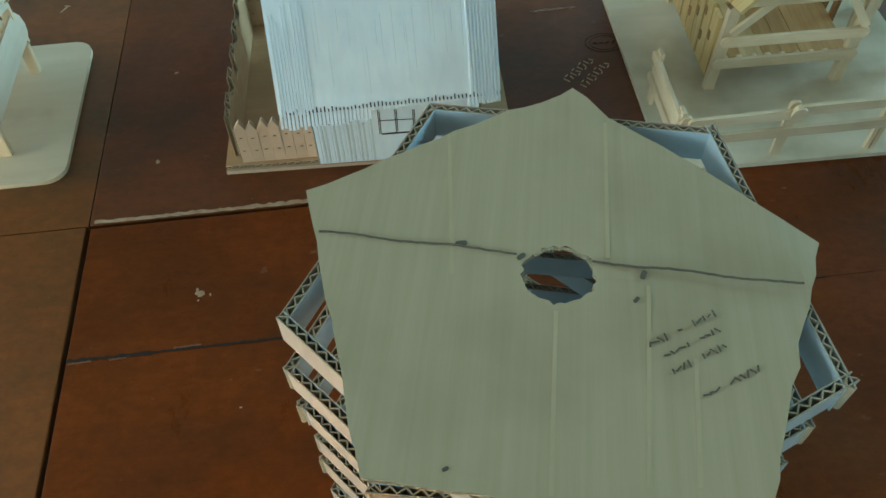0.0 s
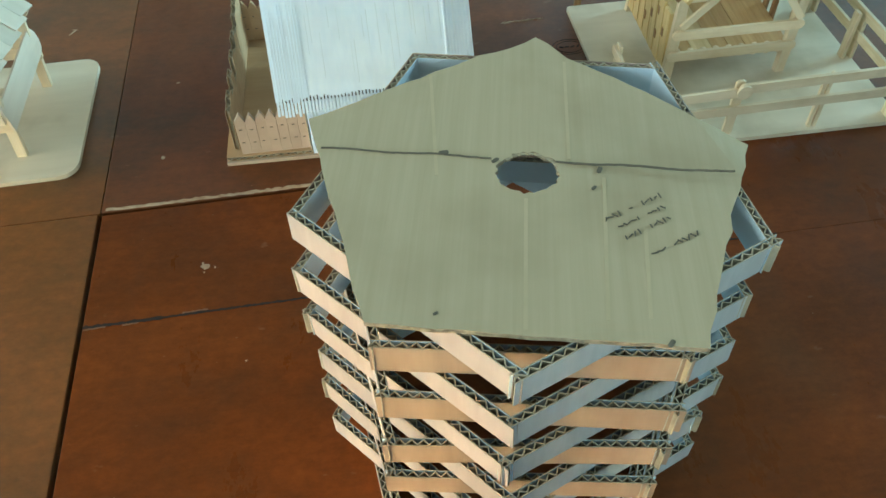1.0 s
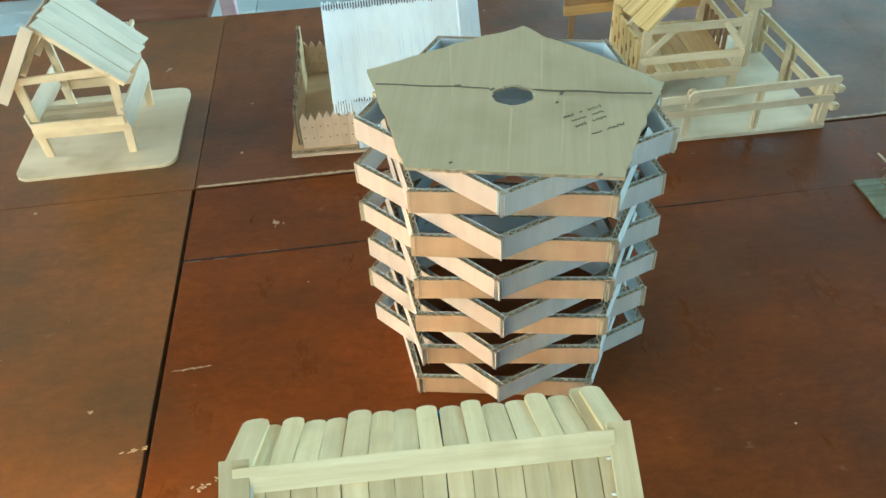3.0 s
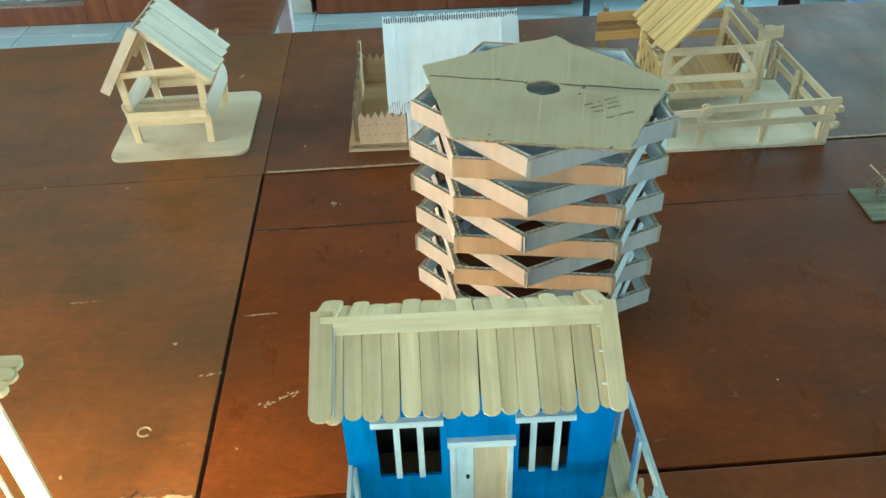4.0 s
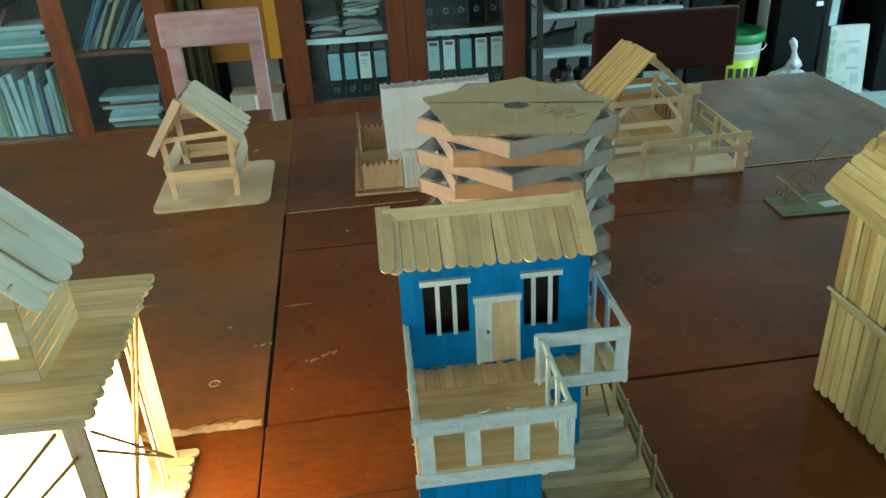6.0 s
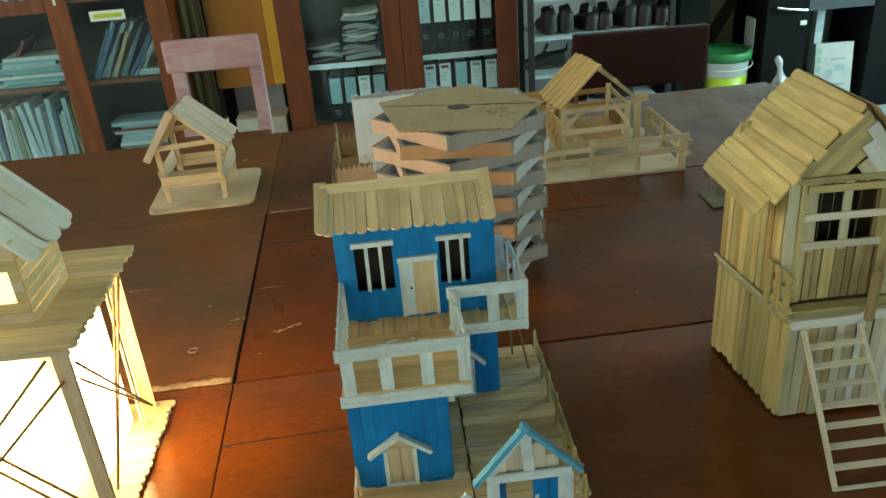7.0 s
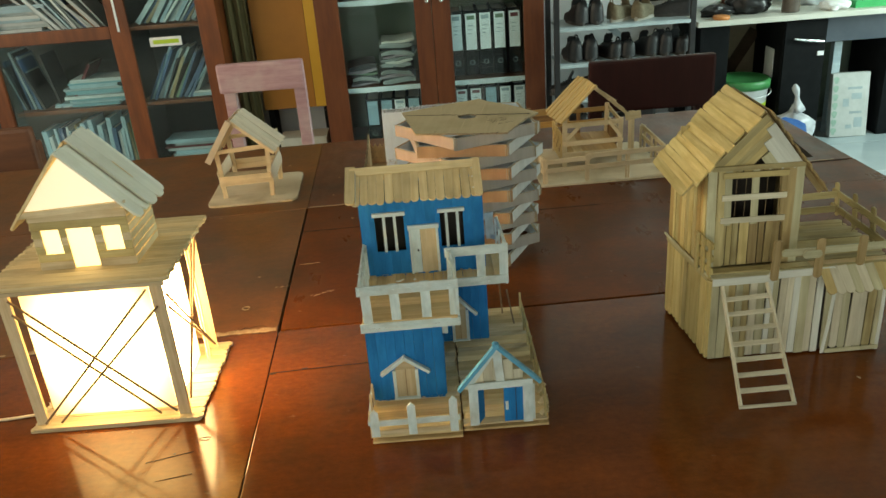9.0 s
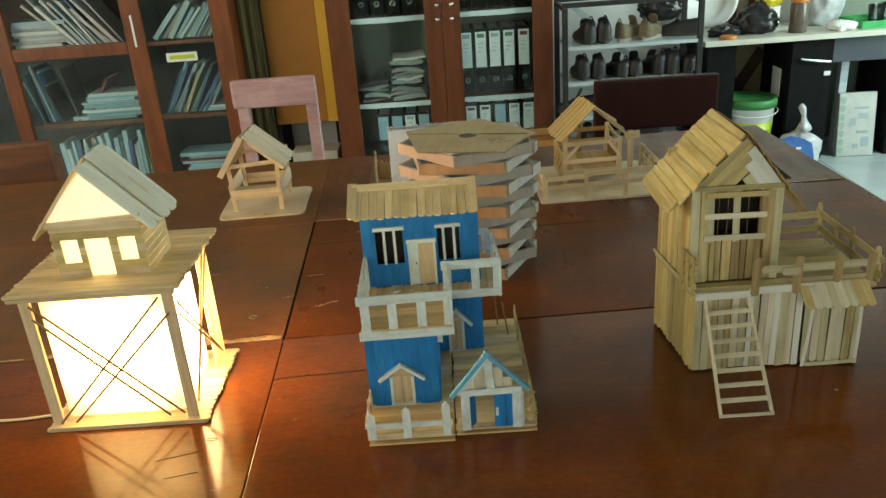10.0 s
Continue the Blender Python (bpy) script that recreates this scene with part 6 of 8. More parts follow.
        for name, z0, z1 in (("flute_rib", -ends * random.uniform(0.8, 1.05), 0.001), ("ridge_rib", S - 0.001, S + random.uniform(0.003, 0.006))):
            bar(T, name, m @ Vector((xx, -0.0004, z0)), m @ Vector((xx, -0.0004, z1)), 0.0019, 0.0034, m.to_3x3() @ Vector((0, -1, 0)), WHITEWASH)
        bar(T, "flute_gap", m @ Vector((xx + 0.0012, -0.0023, -0.0012)), m @ Vector((xx + 0.0012, -0.0023, random.uniform(0.0004, 0.0028))), 0.0009, 0.0006, m.to_3x3() @ Vector((0, -1, 0)), INK)
        bar(T, "flute_gap", m @ Vector((xx + 0.0012, -0.0022, S - random.uniform(0.002, 0.004))), m @ Vector((xx + 0.0012, -0.0022, S + 0.0026)), 0.0011, 0.0010, m.to_3x3() @ Vector((0, -1, 0)), INK)
    for k in range(9):
        xx = L / 2 - 0.0012 - 0.0024 * k
        part("peeled_rib", boxed((xx - 0.0007, -0.0036, -0.004), (xx + 0.0007, -0.0022, S * 0.99)), WHITEWASH, T, m=m)
    for k in range(11):
        xx = -L / 2 + 0.0025 + 0.0023 * k
        part("peeled_rib", boxed((xx - 0.0005, -0.0029, -0.002), (xx + 0.0005, -0.0022, S * random.uniform(0.5, 0.99))), WHITEWASH, T, m=m)
    for k in range(20):
        xx, za = -L * 0.34 + L * 0.038 * k + random.uniform(-0.003, 0.003), S * random.uniform(0.05, 0.55)
        part("groove", boxed((xx - 0.00016, -0.00232, za), (xx + 0.00016, -0.0022, za + S * random.uniform(0.15, 0.45))), LINER_BLUE, T, m=m)
    b0, b1 = Vector((-0.033, 0.6435, 0.066)), Vector((0.1245, 0.648, 0.066))
    slope = b0 - r0
    x = (r0 - r1).normalized()
    z = (slope - x * slope.dot(x)).normalized()
    y = z.cross(x)
    c = (r0 + r1) / 2 + Vector((0, 0.004, 0))
    m = Matrix(((x.x, y.x, z.x, c.x), (x.y, y.y, z.y, c.y), (x.z, y.z, z.z, c.z), (0, 0, 0, 1)))
    put("roof_slab", corrugated(round((f1 - f0).length, 4), round(slope.length, 4), 0.0045, 0.0068, WHITEWASH, WHITEWASH, FLUTE), T, m, "white painted roof slab with open flutes at its edge")
    return T


white_house()


# ---- fenced farm shelter ----
def farm_shelter():
    T = thing("farm_shelter_model", (0.37, 0.58, 0), "bamboo cattle shelter with a fenced yard on a plywood plate", "model farm")
    part("base_plate", rounded_plate(-0.121, 0.121, -0.112, 0.112, 0.004, 0.004), PLY, T, "pale plywood plate", m=pose(0.372, 0.582, 0.0022, 0, 0, 1.0))
    x0, x1, y0, y1 = 0.311, 0.4185, 0.557, 0.676
    for x, y, h in ((x0, y0, 0.106), (x1, y0, 0.098), (x0, y1, 0.09), (x1, y1, 0.098)):
        bar(T, "post", (x, y, 0.004), (x + 0.002, y, h), 0.0085, 0.006, F, BAMBOO)
    for y, z in ((y0 - 0.004, 0.0905), (y0 - 0.006, 0.0550), (y0 - 0.004, 0.0320), (y1, 0.085), (y1, 0.06)):
        bar(T, "rail", (x0 - 0.004, y, z), (x1 + 0.006, y, z + 0.002), 0.0088, 0.003, F, BAMBOO if y < 0.6 else BROWNBOARD, "both")
    planks(T, "floor_slat", (x0, y0, 0.034), (x1 - x0, 0, 0), (0.0, y1 - y0, 0.004), 6, 0.003, BROWNBOARD, jit=0.001, vary=0.2, mats=(BROWNBOARD, DECK, BROWNBOARD, BROWNBOARD, GOLD))
    for k in range(9):
        x = x0 + 0.006 + 0.0118 * k
        bar(T, "trough_peg", (x, y0 - 0.001, 0.026), (x, y0 - 0.001, 0.0368), 0.006, 0.004, F, BAMBOO, "both")
    for k in range(7):
        y = y0 + 0.012 + 0.016 * k
        bar(T, "side_slat", (x0 - 0.002, y, 0.012), (x0 - 0.004, y, 0.07 + 0.002 * (k % 2)), 0.0135, 0.003, Lf, REED, "none")
        # small dark bars paint the shade of holes on the solid slats
        for z in ((0.03, 0.054) if k % 2 else (0.042,)):
            bar(T, "slot", (x0 - 0.0042, y + 0.004, z), (x0 - 0.0044, y + 0.004, z + 0.008), 0.0036, 0.0022, Lf, UMBER)
        if k < 5:
            bar(T, "side_slat", (x1 + 0.002, y + 0.03, 0.03), (x1 + 0.002, y + 0.03, 0.064), 0.006, 0.003, Rr, UMBER)
    bar(T, "brace", (x0 + 0.003, y0 - 0.005, 0.062), (x0 + 0.030, y0 - 0.003, 0.088), 0.006, 0.003, F, BAMBOO)
    bar(T, "brace", (x1 - 0.022, y0 - 0.005, 0.094), (x1 + 0.002, y0 - 0.005, 0.062), 0.006, 0.003, F, BAMBOO)
    for y in (y0 + 0.02, y0 + 0.098):
        bar(T, "purlin", (x0 - 0.014, y, 0.088), (x0 + 0.01, y, 0.112), 0.004, 0.003, F, BAMBOO)
    # one roof slope of golden reeds, and bare rafters on the other side
    rf, rb, ef, eb = Vector((0.3685, 0.541, 0.1655)), Vector((0.3640, 0.683, 0.1545)), Vector((0.2975, 0.520, 0.1035)), Vector((0.2940, 0.674, 0.0885))
    n = (ef - rf).cross(rb - rf)
    n = n if n.z > 0 else -n
    for k in range(10):
        f = (k + 0.5) / 10
        lift = n.normalized() * (0.0018 if k % 2 else 0)
        a, b = rf.lerp(rb, f) + lift, ef.lerp(eb, f) + lift
        bar(T, "roof_reed", a + (a - b).normalized() * random.uniform(0, 0.003), b + (b - a).normalized() * random.uniform(-0.002, 0.002), 0.0150, 0.003, n, REED, "none")
    for f in (0.12, 0.42, 0.9):
        a = rf.lerp(rb, f) - Vector((0, 0, 0.003))
        bar(T, "rafter", a, Vector((0.443, a.y + 0.028, 0.094)), 0.006, 0.003, F, PALE)
        bar(T, "rafter", a, ef.lerp(eb, f) - Vector((0, 0, 0.003)), 0.006, 0.003, F, UMBER)
    bar(T, "ridge_pole", rf - Vector((0, 0, 0.004)), rb - Vector((0, 0, 0.004)), 0.006, 0.004, UP, PALE)
    bar(T, "post", (0.361, 0.678, 0.004), (0.362, 0.678, 0.148), 0.007, 0.005, F, UMBER)
    for k in range(3):
        bar(T, "back_board", (0.250, 0.692, 0.056 + 0.0135 * k), (0.345, 0.694, 0.058 + 0.0135 * k), 0.0128, 0.003, F, UMBER if k == 1 else BROWNBOARD)
    for x in (0.262, 0.33):
        bar(T, "back_post", (x, 0.6965, 0.0), (x, 0.6965, 0.094), 0.007, 0.003, F, UMBER)
    # yard fence
    fy = 0.4735
    for x, h, w in ((0.262, 0.052, 0.008), (0.340, 0.060, 0.008), (0.4125, 0.058, 0.0032), (0.4172, 0.060, 0.0032), (0.4905, 0.060, 0.008)):
        bar(T, "fence_post", (x, fy + 0.003, 0.004), (x, fy + 0.003, h), w, 0.003, F, BAMBOO, "both")
    for xa, xb, z in ((0.262, 0.343, 0.0475), (0.338, 0.499, 0.054), (0.262, 0.497, 0.0305)):
        bar(T, "fence_rail", (xa, fy - 0.001, z), (xb, fy + 0.001, z + 0.006 * (xb - xa) / 0.24), 0.0085, 0.003, F, BAMBOO, "both")
    rod(T, "round_peg", (0.341, fy - 0.004, 0.0535), (0.341, fy - 0.006, 0.0535), 0.0062, BAMBOO, sides=14)
    for y in (0.482, 0.568, 0.648):
        for dx in (0.0, 0.008):
            bar(T, "fence_post", (0.4925 - dx, y, 0.004), (0.4925 - dx, y, 0.052), 0.0085, 0.003, Rr, PALE)
    for z in (0.028, 0.049):
        bar(T, "fence_rail", (0.4945, 0.466, z), (0.489, 0.662, z), 0.0085, 0.003, Rr, PALE, "both")
        bar(T, "fence_rail", (0.2565, 0.476, z), (0.2560, 0.552, z), 0.0085, 0.003, Lf, BAMBOO, "both")
        rod(T, "rail_end", (0.498, 0.468, z), (0.498, 0.474, z), 0.004, BAMBOO)
    bar(T, "fence_rail", (0.2575, 0.478, 0.0385), (0.2570, 0.548, 0.0385), 0.0085, 0.003, Lf, BAMBOO, "both")
    for z in (0.064, 0.088):
        bar(T, "side_rail", (x1 + 0.005, y0, z), (x1 + 0.005, y1 + 0.006, z + 0.002), 0.008, 0.003, Rr, PALE, "both")
    bar(T, "purlin", (0.400, 0.566, 0.1335), (0.397, 0.700, 0.1275), 0.006, 0.003, UP, PALE)
    for y in (0.48, 0.545):
        bar(T, "fence_post", (0.259, y, 0.004), (0.259, y, 0.056), 0.0085, 0.003, Lf, BAMBOO)
    # post with a small board
    for dx in (0, 0.006):
        bar(T, "sign_post", (0.4525 + dx, 0.614, 0.004), (0.4525 + dx, 0.614, 0.094), 0.0055, 0.003, F, BAMBOO)
    bar(T, "sign_board", (0.4425, 0.6115, 0.0835), (0.4735, 0.6115, 0.087), 0.0155, 0.002, F, PALE)
    return T


farm_shelter()


# ---- reed mat with threads ----
def reed_mat():
    T = thing("reed_mat", (0.53, 0.345, 0), "small flat mat of grey-green sticks with loose threads", "mat")
    planks(T, "mat_stick", (0.590, 0.313, 0.0016), (0, 0.060, 0), (-0.112, 0.0, 0), 6, 0.002, MATSTICK, jit=0.0006)
    part("paper_label", slab([(-0.016, -0.008), (0.016, -0.008), (0.016, 0.008), (-0.016, 0.008)], 0.0005), PAPER, T, "blank white paper label", m=pose(0.556, 0.338, 0.0031, 0, 0, 8))
    for k in range(3):
        pts = [(0.506 + (0.012 + 0.003 * k) * math.cos(a * 0.5), 0.350 + 0.005 * k + 0.004 * math.sin(a * 0.9), 0.0185 + (0.014 - 0.001 * k) * math.sin(a * 0.5)) for a in range(14)]
        part("thread_loop", tube(pts, 0.0006, 5), THREAD, T, m=Matrix.Identity(4))
    part("bent_twig", tube([(0.498 + 0.0075 * k, 0.352 + 0.006 * k, 0.004 + 0.0058 * k - 0.00012 * k * k) for k in range(15)], 0.0011, 6), THREAD, T, m=Matrix.Identity(4))
    part("thread_loop", tube([(0.519 + 0.021 * math.cos(a * 0.45), 0.358, 0.026 + 0.02 * math.sin(a * 0.45)) for a in range(15)], 0.0006, 5), THREAD, T, m=Matrix.Identity(4))
    rod(T, "thin_stick", (0.527, 0.345, 0.003), (0.492, 0.372, 0.034), 0.001, BAMBOO)
    part("thread_tail", tube([(0.515 + 0.010 * k, 0.36 + 0.006 * k, 0.008 + 0.004 * k - 0.0001 * k * k) for k in range(12)], 0.0007, 5), THREAD, T, m=Matrix.Identity(4))
    return T


reed_mat()


# ================= the far side of the room =================
CLOTHS = [surface("cover_" + n, tuple(c * 0.8 for c in col), col, 0.5, (20, 20, 20), rand=0.12, bump=0.03) for n, col in (
    ("white", (0.52, 0.58, 0.59)), ("teal", (0.14, 0.34, 0.39)), ("navy", (0.04, 0.1, 0.2)), ("grey", (0.34, 0.42, 0.44)), ("black", (0.02, 0.02, 0.022)),
    ("brown", (0.22, 0.11, 0.05)), ("maroon", (0.16, 0.03, 0.035)), ("tan", (0.42, 0.33, 0.19)), ("sky", (0.33, 0.49, 0.56)), ("green", (0.12, 0.2, 0.12)))]
C = dict(zip(("white", "teal", "navy", "grey", "black", "brown", "maroon", "tan", "sky", "green"), CLOTHS))
CY = 2.9


def ident(T, name, lo, hi, material, bevel=0.0, label=""):
    return part(name, boxed(lo, hi, bevel), material, T, label, m=Matrix.Identity(4))


# ---- bookcase ----
def bookcase():
    T = thing("bookcase", (-1.7, 3.09, FLOOR_Z), "tall red-brown bookcase with glass doors, full of books", "cabinet")
    y1, top = 3.29, 1.05
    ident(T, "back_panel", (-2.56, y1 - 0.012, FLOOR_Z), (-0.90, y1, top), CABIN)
    ident(T, "side_panel", (-0.915, CY + 0.022, FLOOR_Z), (-0.893, y1 - 0.013, top), CABWOOD, 0.002)
    ident(T, "side_panel", (-2.58, CY + 0.022, FLOOR_Z), (-2.56, y1 - 0.013, top), CABWOOD, 0.002)
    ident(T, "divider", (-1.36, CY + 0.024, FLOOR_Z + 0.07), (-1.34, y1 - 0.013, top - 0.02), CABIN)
    ident(T, "plinth", (-2.56, CY + 0.01, FLOOR_Z), (-0.915, CY + 0.03, FLOOR_Z + 0.07), CABWOOD)
    ident(T, "top_panel", (-2.58, CY - 0.01, top), (-0.89, y1, top + 0.03), CABWOOD, 0.003)
    for x0, x1, mt in ((-0.985, -0.893, CABWOOD), (-1.397, -1.307, CABWOOD), (-2.02, -1.95, CABWOOD)):
        ident(T, "stile", (x0, CY, FLOOR_Z + 0.005), (x1, CY + 0.022, top), mt, 0.003)
    for z in (0.044, -0.312, -0.662):
        ident(T, "shelf", (-1.94, CY + 0.03, z - 0.02), (-1.361, y1 - 0.014, z), CABWOOD if z > 0 else CABDARK, 0.002)
        ident(T, "shelf", (-1.339, CY + 0.03, z - 0.012), (-0.916, y1 - 0.014, z + 0.006), CABDARK, 0.002)
    ident(T, "shelf_lip", (-1.95, CY + 0.004, 0.004), (-1.398, CY + 0.028, 0.062), CABWOOD, 0.003, "thick shelf front")
    ident(T, "door_rail", (-1.306, CY + 0.002, -0.75 + 0.005), (-0.986, CY + 0.02, -0.65), CABWOOD, 0.003)
    ident(T, "door_rail", (-1.949, CY + 0.002, -0.75 + 0.005), (-1.398, CY + 0.02, -0.668), CABWOOD, 0.003)
    for x0, x1, z0, z1 in ((-1.306, -0.986, -0.649, top - 0.02), (-1.93, -1.398, -0.667, 0.003)):
        p = ident(T, "glass_pane", (x0, CY + 0.010, z0), (x1, CY + 0.0135, z1), PANE)
        p.visible_shadow = False
    p = ident(T, "sliding_pane", (-2.35, CY + 0.0145, -0.66), (-1.90, CY + 0.0185, 0.003), PANE)
    p.visible_shadow = False
    ident(T, "pull_handle", (-1.358, CY - 0.006, 0.035), (-1.348, CY, 0.183), BIN_WHITE, 0.002, "slim white pull")
    lab = ident(T, "label_card", (-1.226, CY + 0.006, -0.046), (-1.078, CY + 0.0095, -0.004), PAPER, 0, "white card with a green strip")
    ident(lab, "green_strip", (-1.21, CY + 0.0045, -0.034), (-1.09, CY + 0.006, -0.016), LIME)
    return T


bookcase()
BOOKS = {}


def book(x, z, thick, high, deep, colour, lean=0.0, flat=False, y=None, yaw=0.0):
    """One book: standing at x, leaning by degrees, or lying flat."""
    T = thing("book", (x, CY + 0.07 if y is None else y, z), "book with a %s cover" % colour if not flat else "magazine with a %s cover lying in a stack" % colour, "book", "books in the bookcase")
    key = (round(thick, 3), round(high, 3), round(deep, 3), colour)
    if key not in BOOKS:
        cover, pages = bmesh.new(), bmesh.new()
        w = thick / 2
        for s in (-1, 1):
            box(cover, (s * w - 0.001, 0, 0), (s * w + 0.001, deep, high))
        box(cover, (-w - 0.001, -0.002, 0), (w + 0.001, 0.0, high))
        box(pages, (-w + 0.001, 0.0005, 0.003), (w - 0.001, deep - 0.003, high - 0.003))
        BOOKS[key] = finish(cover, "cover", C[colour]), finish(pages, "pages", PAGES)
    m = pose(x, CY + 0.07 if y is None else y, z)
    if flat:
        m = m @ pose(0, 0, 0, 0, 90, 0) @ pose(-thick / 2 - 0.001, 0, -high / 2) @ pose(0, 0, 0, 0, 0, 0)
        m = pose(x, CY + 0.07 if y is None else y, z + thick / 2 + 0.001, 0, 90, 0) @ pose(0, 0, -high / 2)
    else:
        m = m @ pose(0, 0, 0, 0, lean, 0)
    a, b = BOOKS[key]
    put("cover", a, T, m), put("pages", b, T, m)
    return T


def leaning_row(x0, x1, z, lean, colours, high, thick=(0.007, 0.018)):
    x, k = x0, 0
    while x < x1:
        t = random.uniform(*thick)
        h = high * random.uniform(0.74, 1.06)
        lean_now = lean + random.gauss(0, 3.5)
        foot = 0.5 * t * abs(math.sin(radians(lean_now)))
        book(x, z + 0.0015 + foot, t, h, 0.16, colours[k % len(colours)], lean_now, y=CY + 0.05 + random.uniform(0, 0.03))
        x += t / max(0.35, math.cos(radians(lean))) + 0.0035
        k += 1


def stack(x, z, n, colours, high=0.2, thick=(0.008, 0.02)):
    for k in range(n):
        t = random.uniform(*thick)
        book(x + random.uniform(-0.018, 0.018), z, t, high * random.uniform(0.82, 1.08), 0.15, colours[k % len(colours)], flat=True, y=CY + 0.05 + random.uniform(0, 0.03))
        z += t + 0.0025
    return z


leaning_row(-1.68, -1.43, 0.046, -38, ("white", "grey", "brown", "white", "white", "grey", "sky", "white", "white", "grey", "navy"), 0.29, (0.005, 0.014))
stack(-1.83, 0.046, 9, ("sky", "white", "grey", "white", "sky", "white", "grey", "sky"), 0.26, (0.005, 0.015))
leaning_row(-1.41 + 0.13, -1.01, 0.052, 38, ("grey", "navy", "tan", "black", "grey", "sky", "white", "grey", "white", "sky"), 0.22, (0.006, 0.022))
leaning_row(-1.92, -1.80, -0.310, -12, ("navy", "grey", "black", "navy"), 0.27, (0.004, 0.010))
book(-1.735, -0.309, 0.007, 0.26, 0.16, "black", -10)
stack(-1.55, -0.310, 10, ("teal", "sky", "teal", "white", "sky", "teal", "grey", "sky", "teal", "white"), 0.28, (0.005, 0.018))
book(-1.69, -0.309, 0.010, 0.24, 0.16, "maroon", 34)
stack(-1.735, -0.310, 2, ("white", "sky"), 0.09, (0.006, 0.012))
leaning_row(-1.30, -1.08, -0.305, 31, ("navy", "sky", "navy", "white", "sky", "black", "grey", "tan", "black", "green", "navy", "black"), 0.26, (0.004, 0.013))
stack(-1.03, -0.305, 3, ("white", "sky", "white"), 0.13, (0.004, 0.01))
leaning_row(-1.84, -1.42, -0.660, 0.0, ("sky", "white", "sky", "navy", "white", "sky", "sky", "tan", "green", "grey", "sky", "white", "sky", "sky"), 0.27, (0.006, 0.022))
stack(-1.13, -0.655, 10, ("sky", "grey", "green", "white", "grey", "sky", "white", "maroon", "grey"), 0.26, (0.005, 0.016))


# ---- file cabinet ----
def file_cabinet():
    T = thing("file_cabinet", (0.09, 3.09, FLOOR_Z), "dark brown wooden cabinet with two glazed doors, full of files", "cabinet")
    y1, top, x0, x1 = 3.29, 1.05, -0.445, 0.62
    ident(T, "back_panel", (x0 + 0.02, y1 - 0.012, FLOOR_Z), (x1 - 0.02, y1, top), CABGREY)
    for a in (x0, x1 - 0.02):
        ident(T, "side_panel", (a, CY + 0.024, FLOOR_Z), (a + 0.02, y1 - 0.013, top), CABDARK, 0.002)
    ident(T, "top_panel", (x0 - 0.01, CY - 0.01, top), (x1 + 0.01, y1, top + 0.03), CABDARK, 0.003)
    for z in (0.085, -0.322, -0.602):
        s = ident(T, "shelf", (x0 + 0.021, CY + 0.04, z - 0.016), (x1 - 0.021, y1 - 0.014, z), CABDARK)
        if z > -0.5:
            for a, b in ((x0 + 0.03, 0.085), (0.10, x1 - 0.03)):
                n = 12
                pts = [(a + (b - a) * k / n, z + 0.001) for k in range(n + 1)] + [(b - (b - a) * k / n, z - 0.017 - 0.006 * math.sin(math.pi * k / n) - random.uniform(0, 0.003)) for k in range(n + 1)]
                part("shelf_paper", slab(pts, 0.001), SHELF_LINER, s, "white paper edging", m=pose(0, CY + 0.037, 0, 90, 0, 0))
    for a, b in ((x0 + 0.0, 0.0965), (0.0985, x1)):
        D = ident(T, "door", (a, CY, -0.745), (b, CY + 0.022, -0.598), CABDARK, 0.003, "glazed cabinet door")
        for c, d in ((a, a + (0.112 if a < 0 else 0.086)), (b - (0.08 if a < 0 else 0.096), b)):
            ident(D, "door_stile", (c, CY, -0.597), (d, CY + 0.022, top - 0.08), CABDARK, 0.003)
        ident(D, "door_rail", (a, CY, top - 0.079), (b, CY + 0.022, top), CABDARK, 0.003)
        p = ident(D, "glass_pane", (a + (0.1125 if a < 0 else 0.0865), CY + 0.010, -0.5965), (b - (0.0805 if a < 0 else 0.0965), CY + 0.0135, top - 0.08), PANE)
        p.visible_shadow = False
        kx = 0.077 if a < 0 else 0.144
        for z in (0.130, 0.066):
            part("knob", lathe([(0.004, 0), (0.004, 0.008), (0.010, 0.014), (0.011, 0.02), (0.006, 0.025), (0.001, 0.026)], 14), CHROME, D, "small chrome knob", m=pose(kx, CY, z, 90, 0, 0), smooth=True)
    return T


file_cabinet()


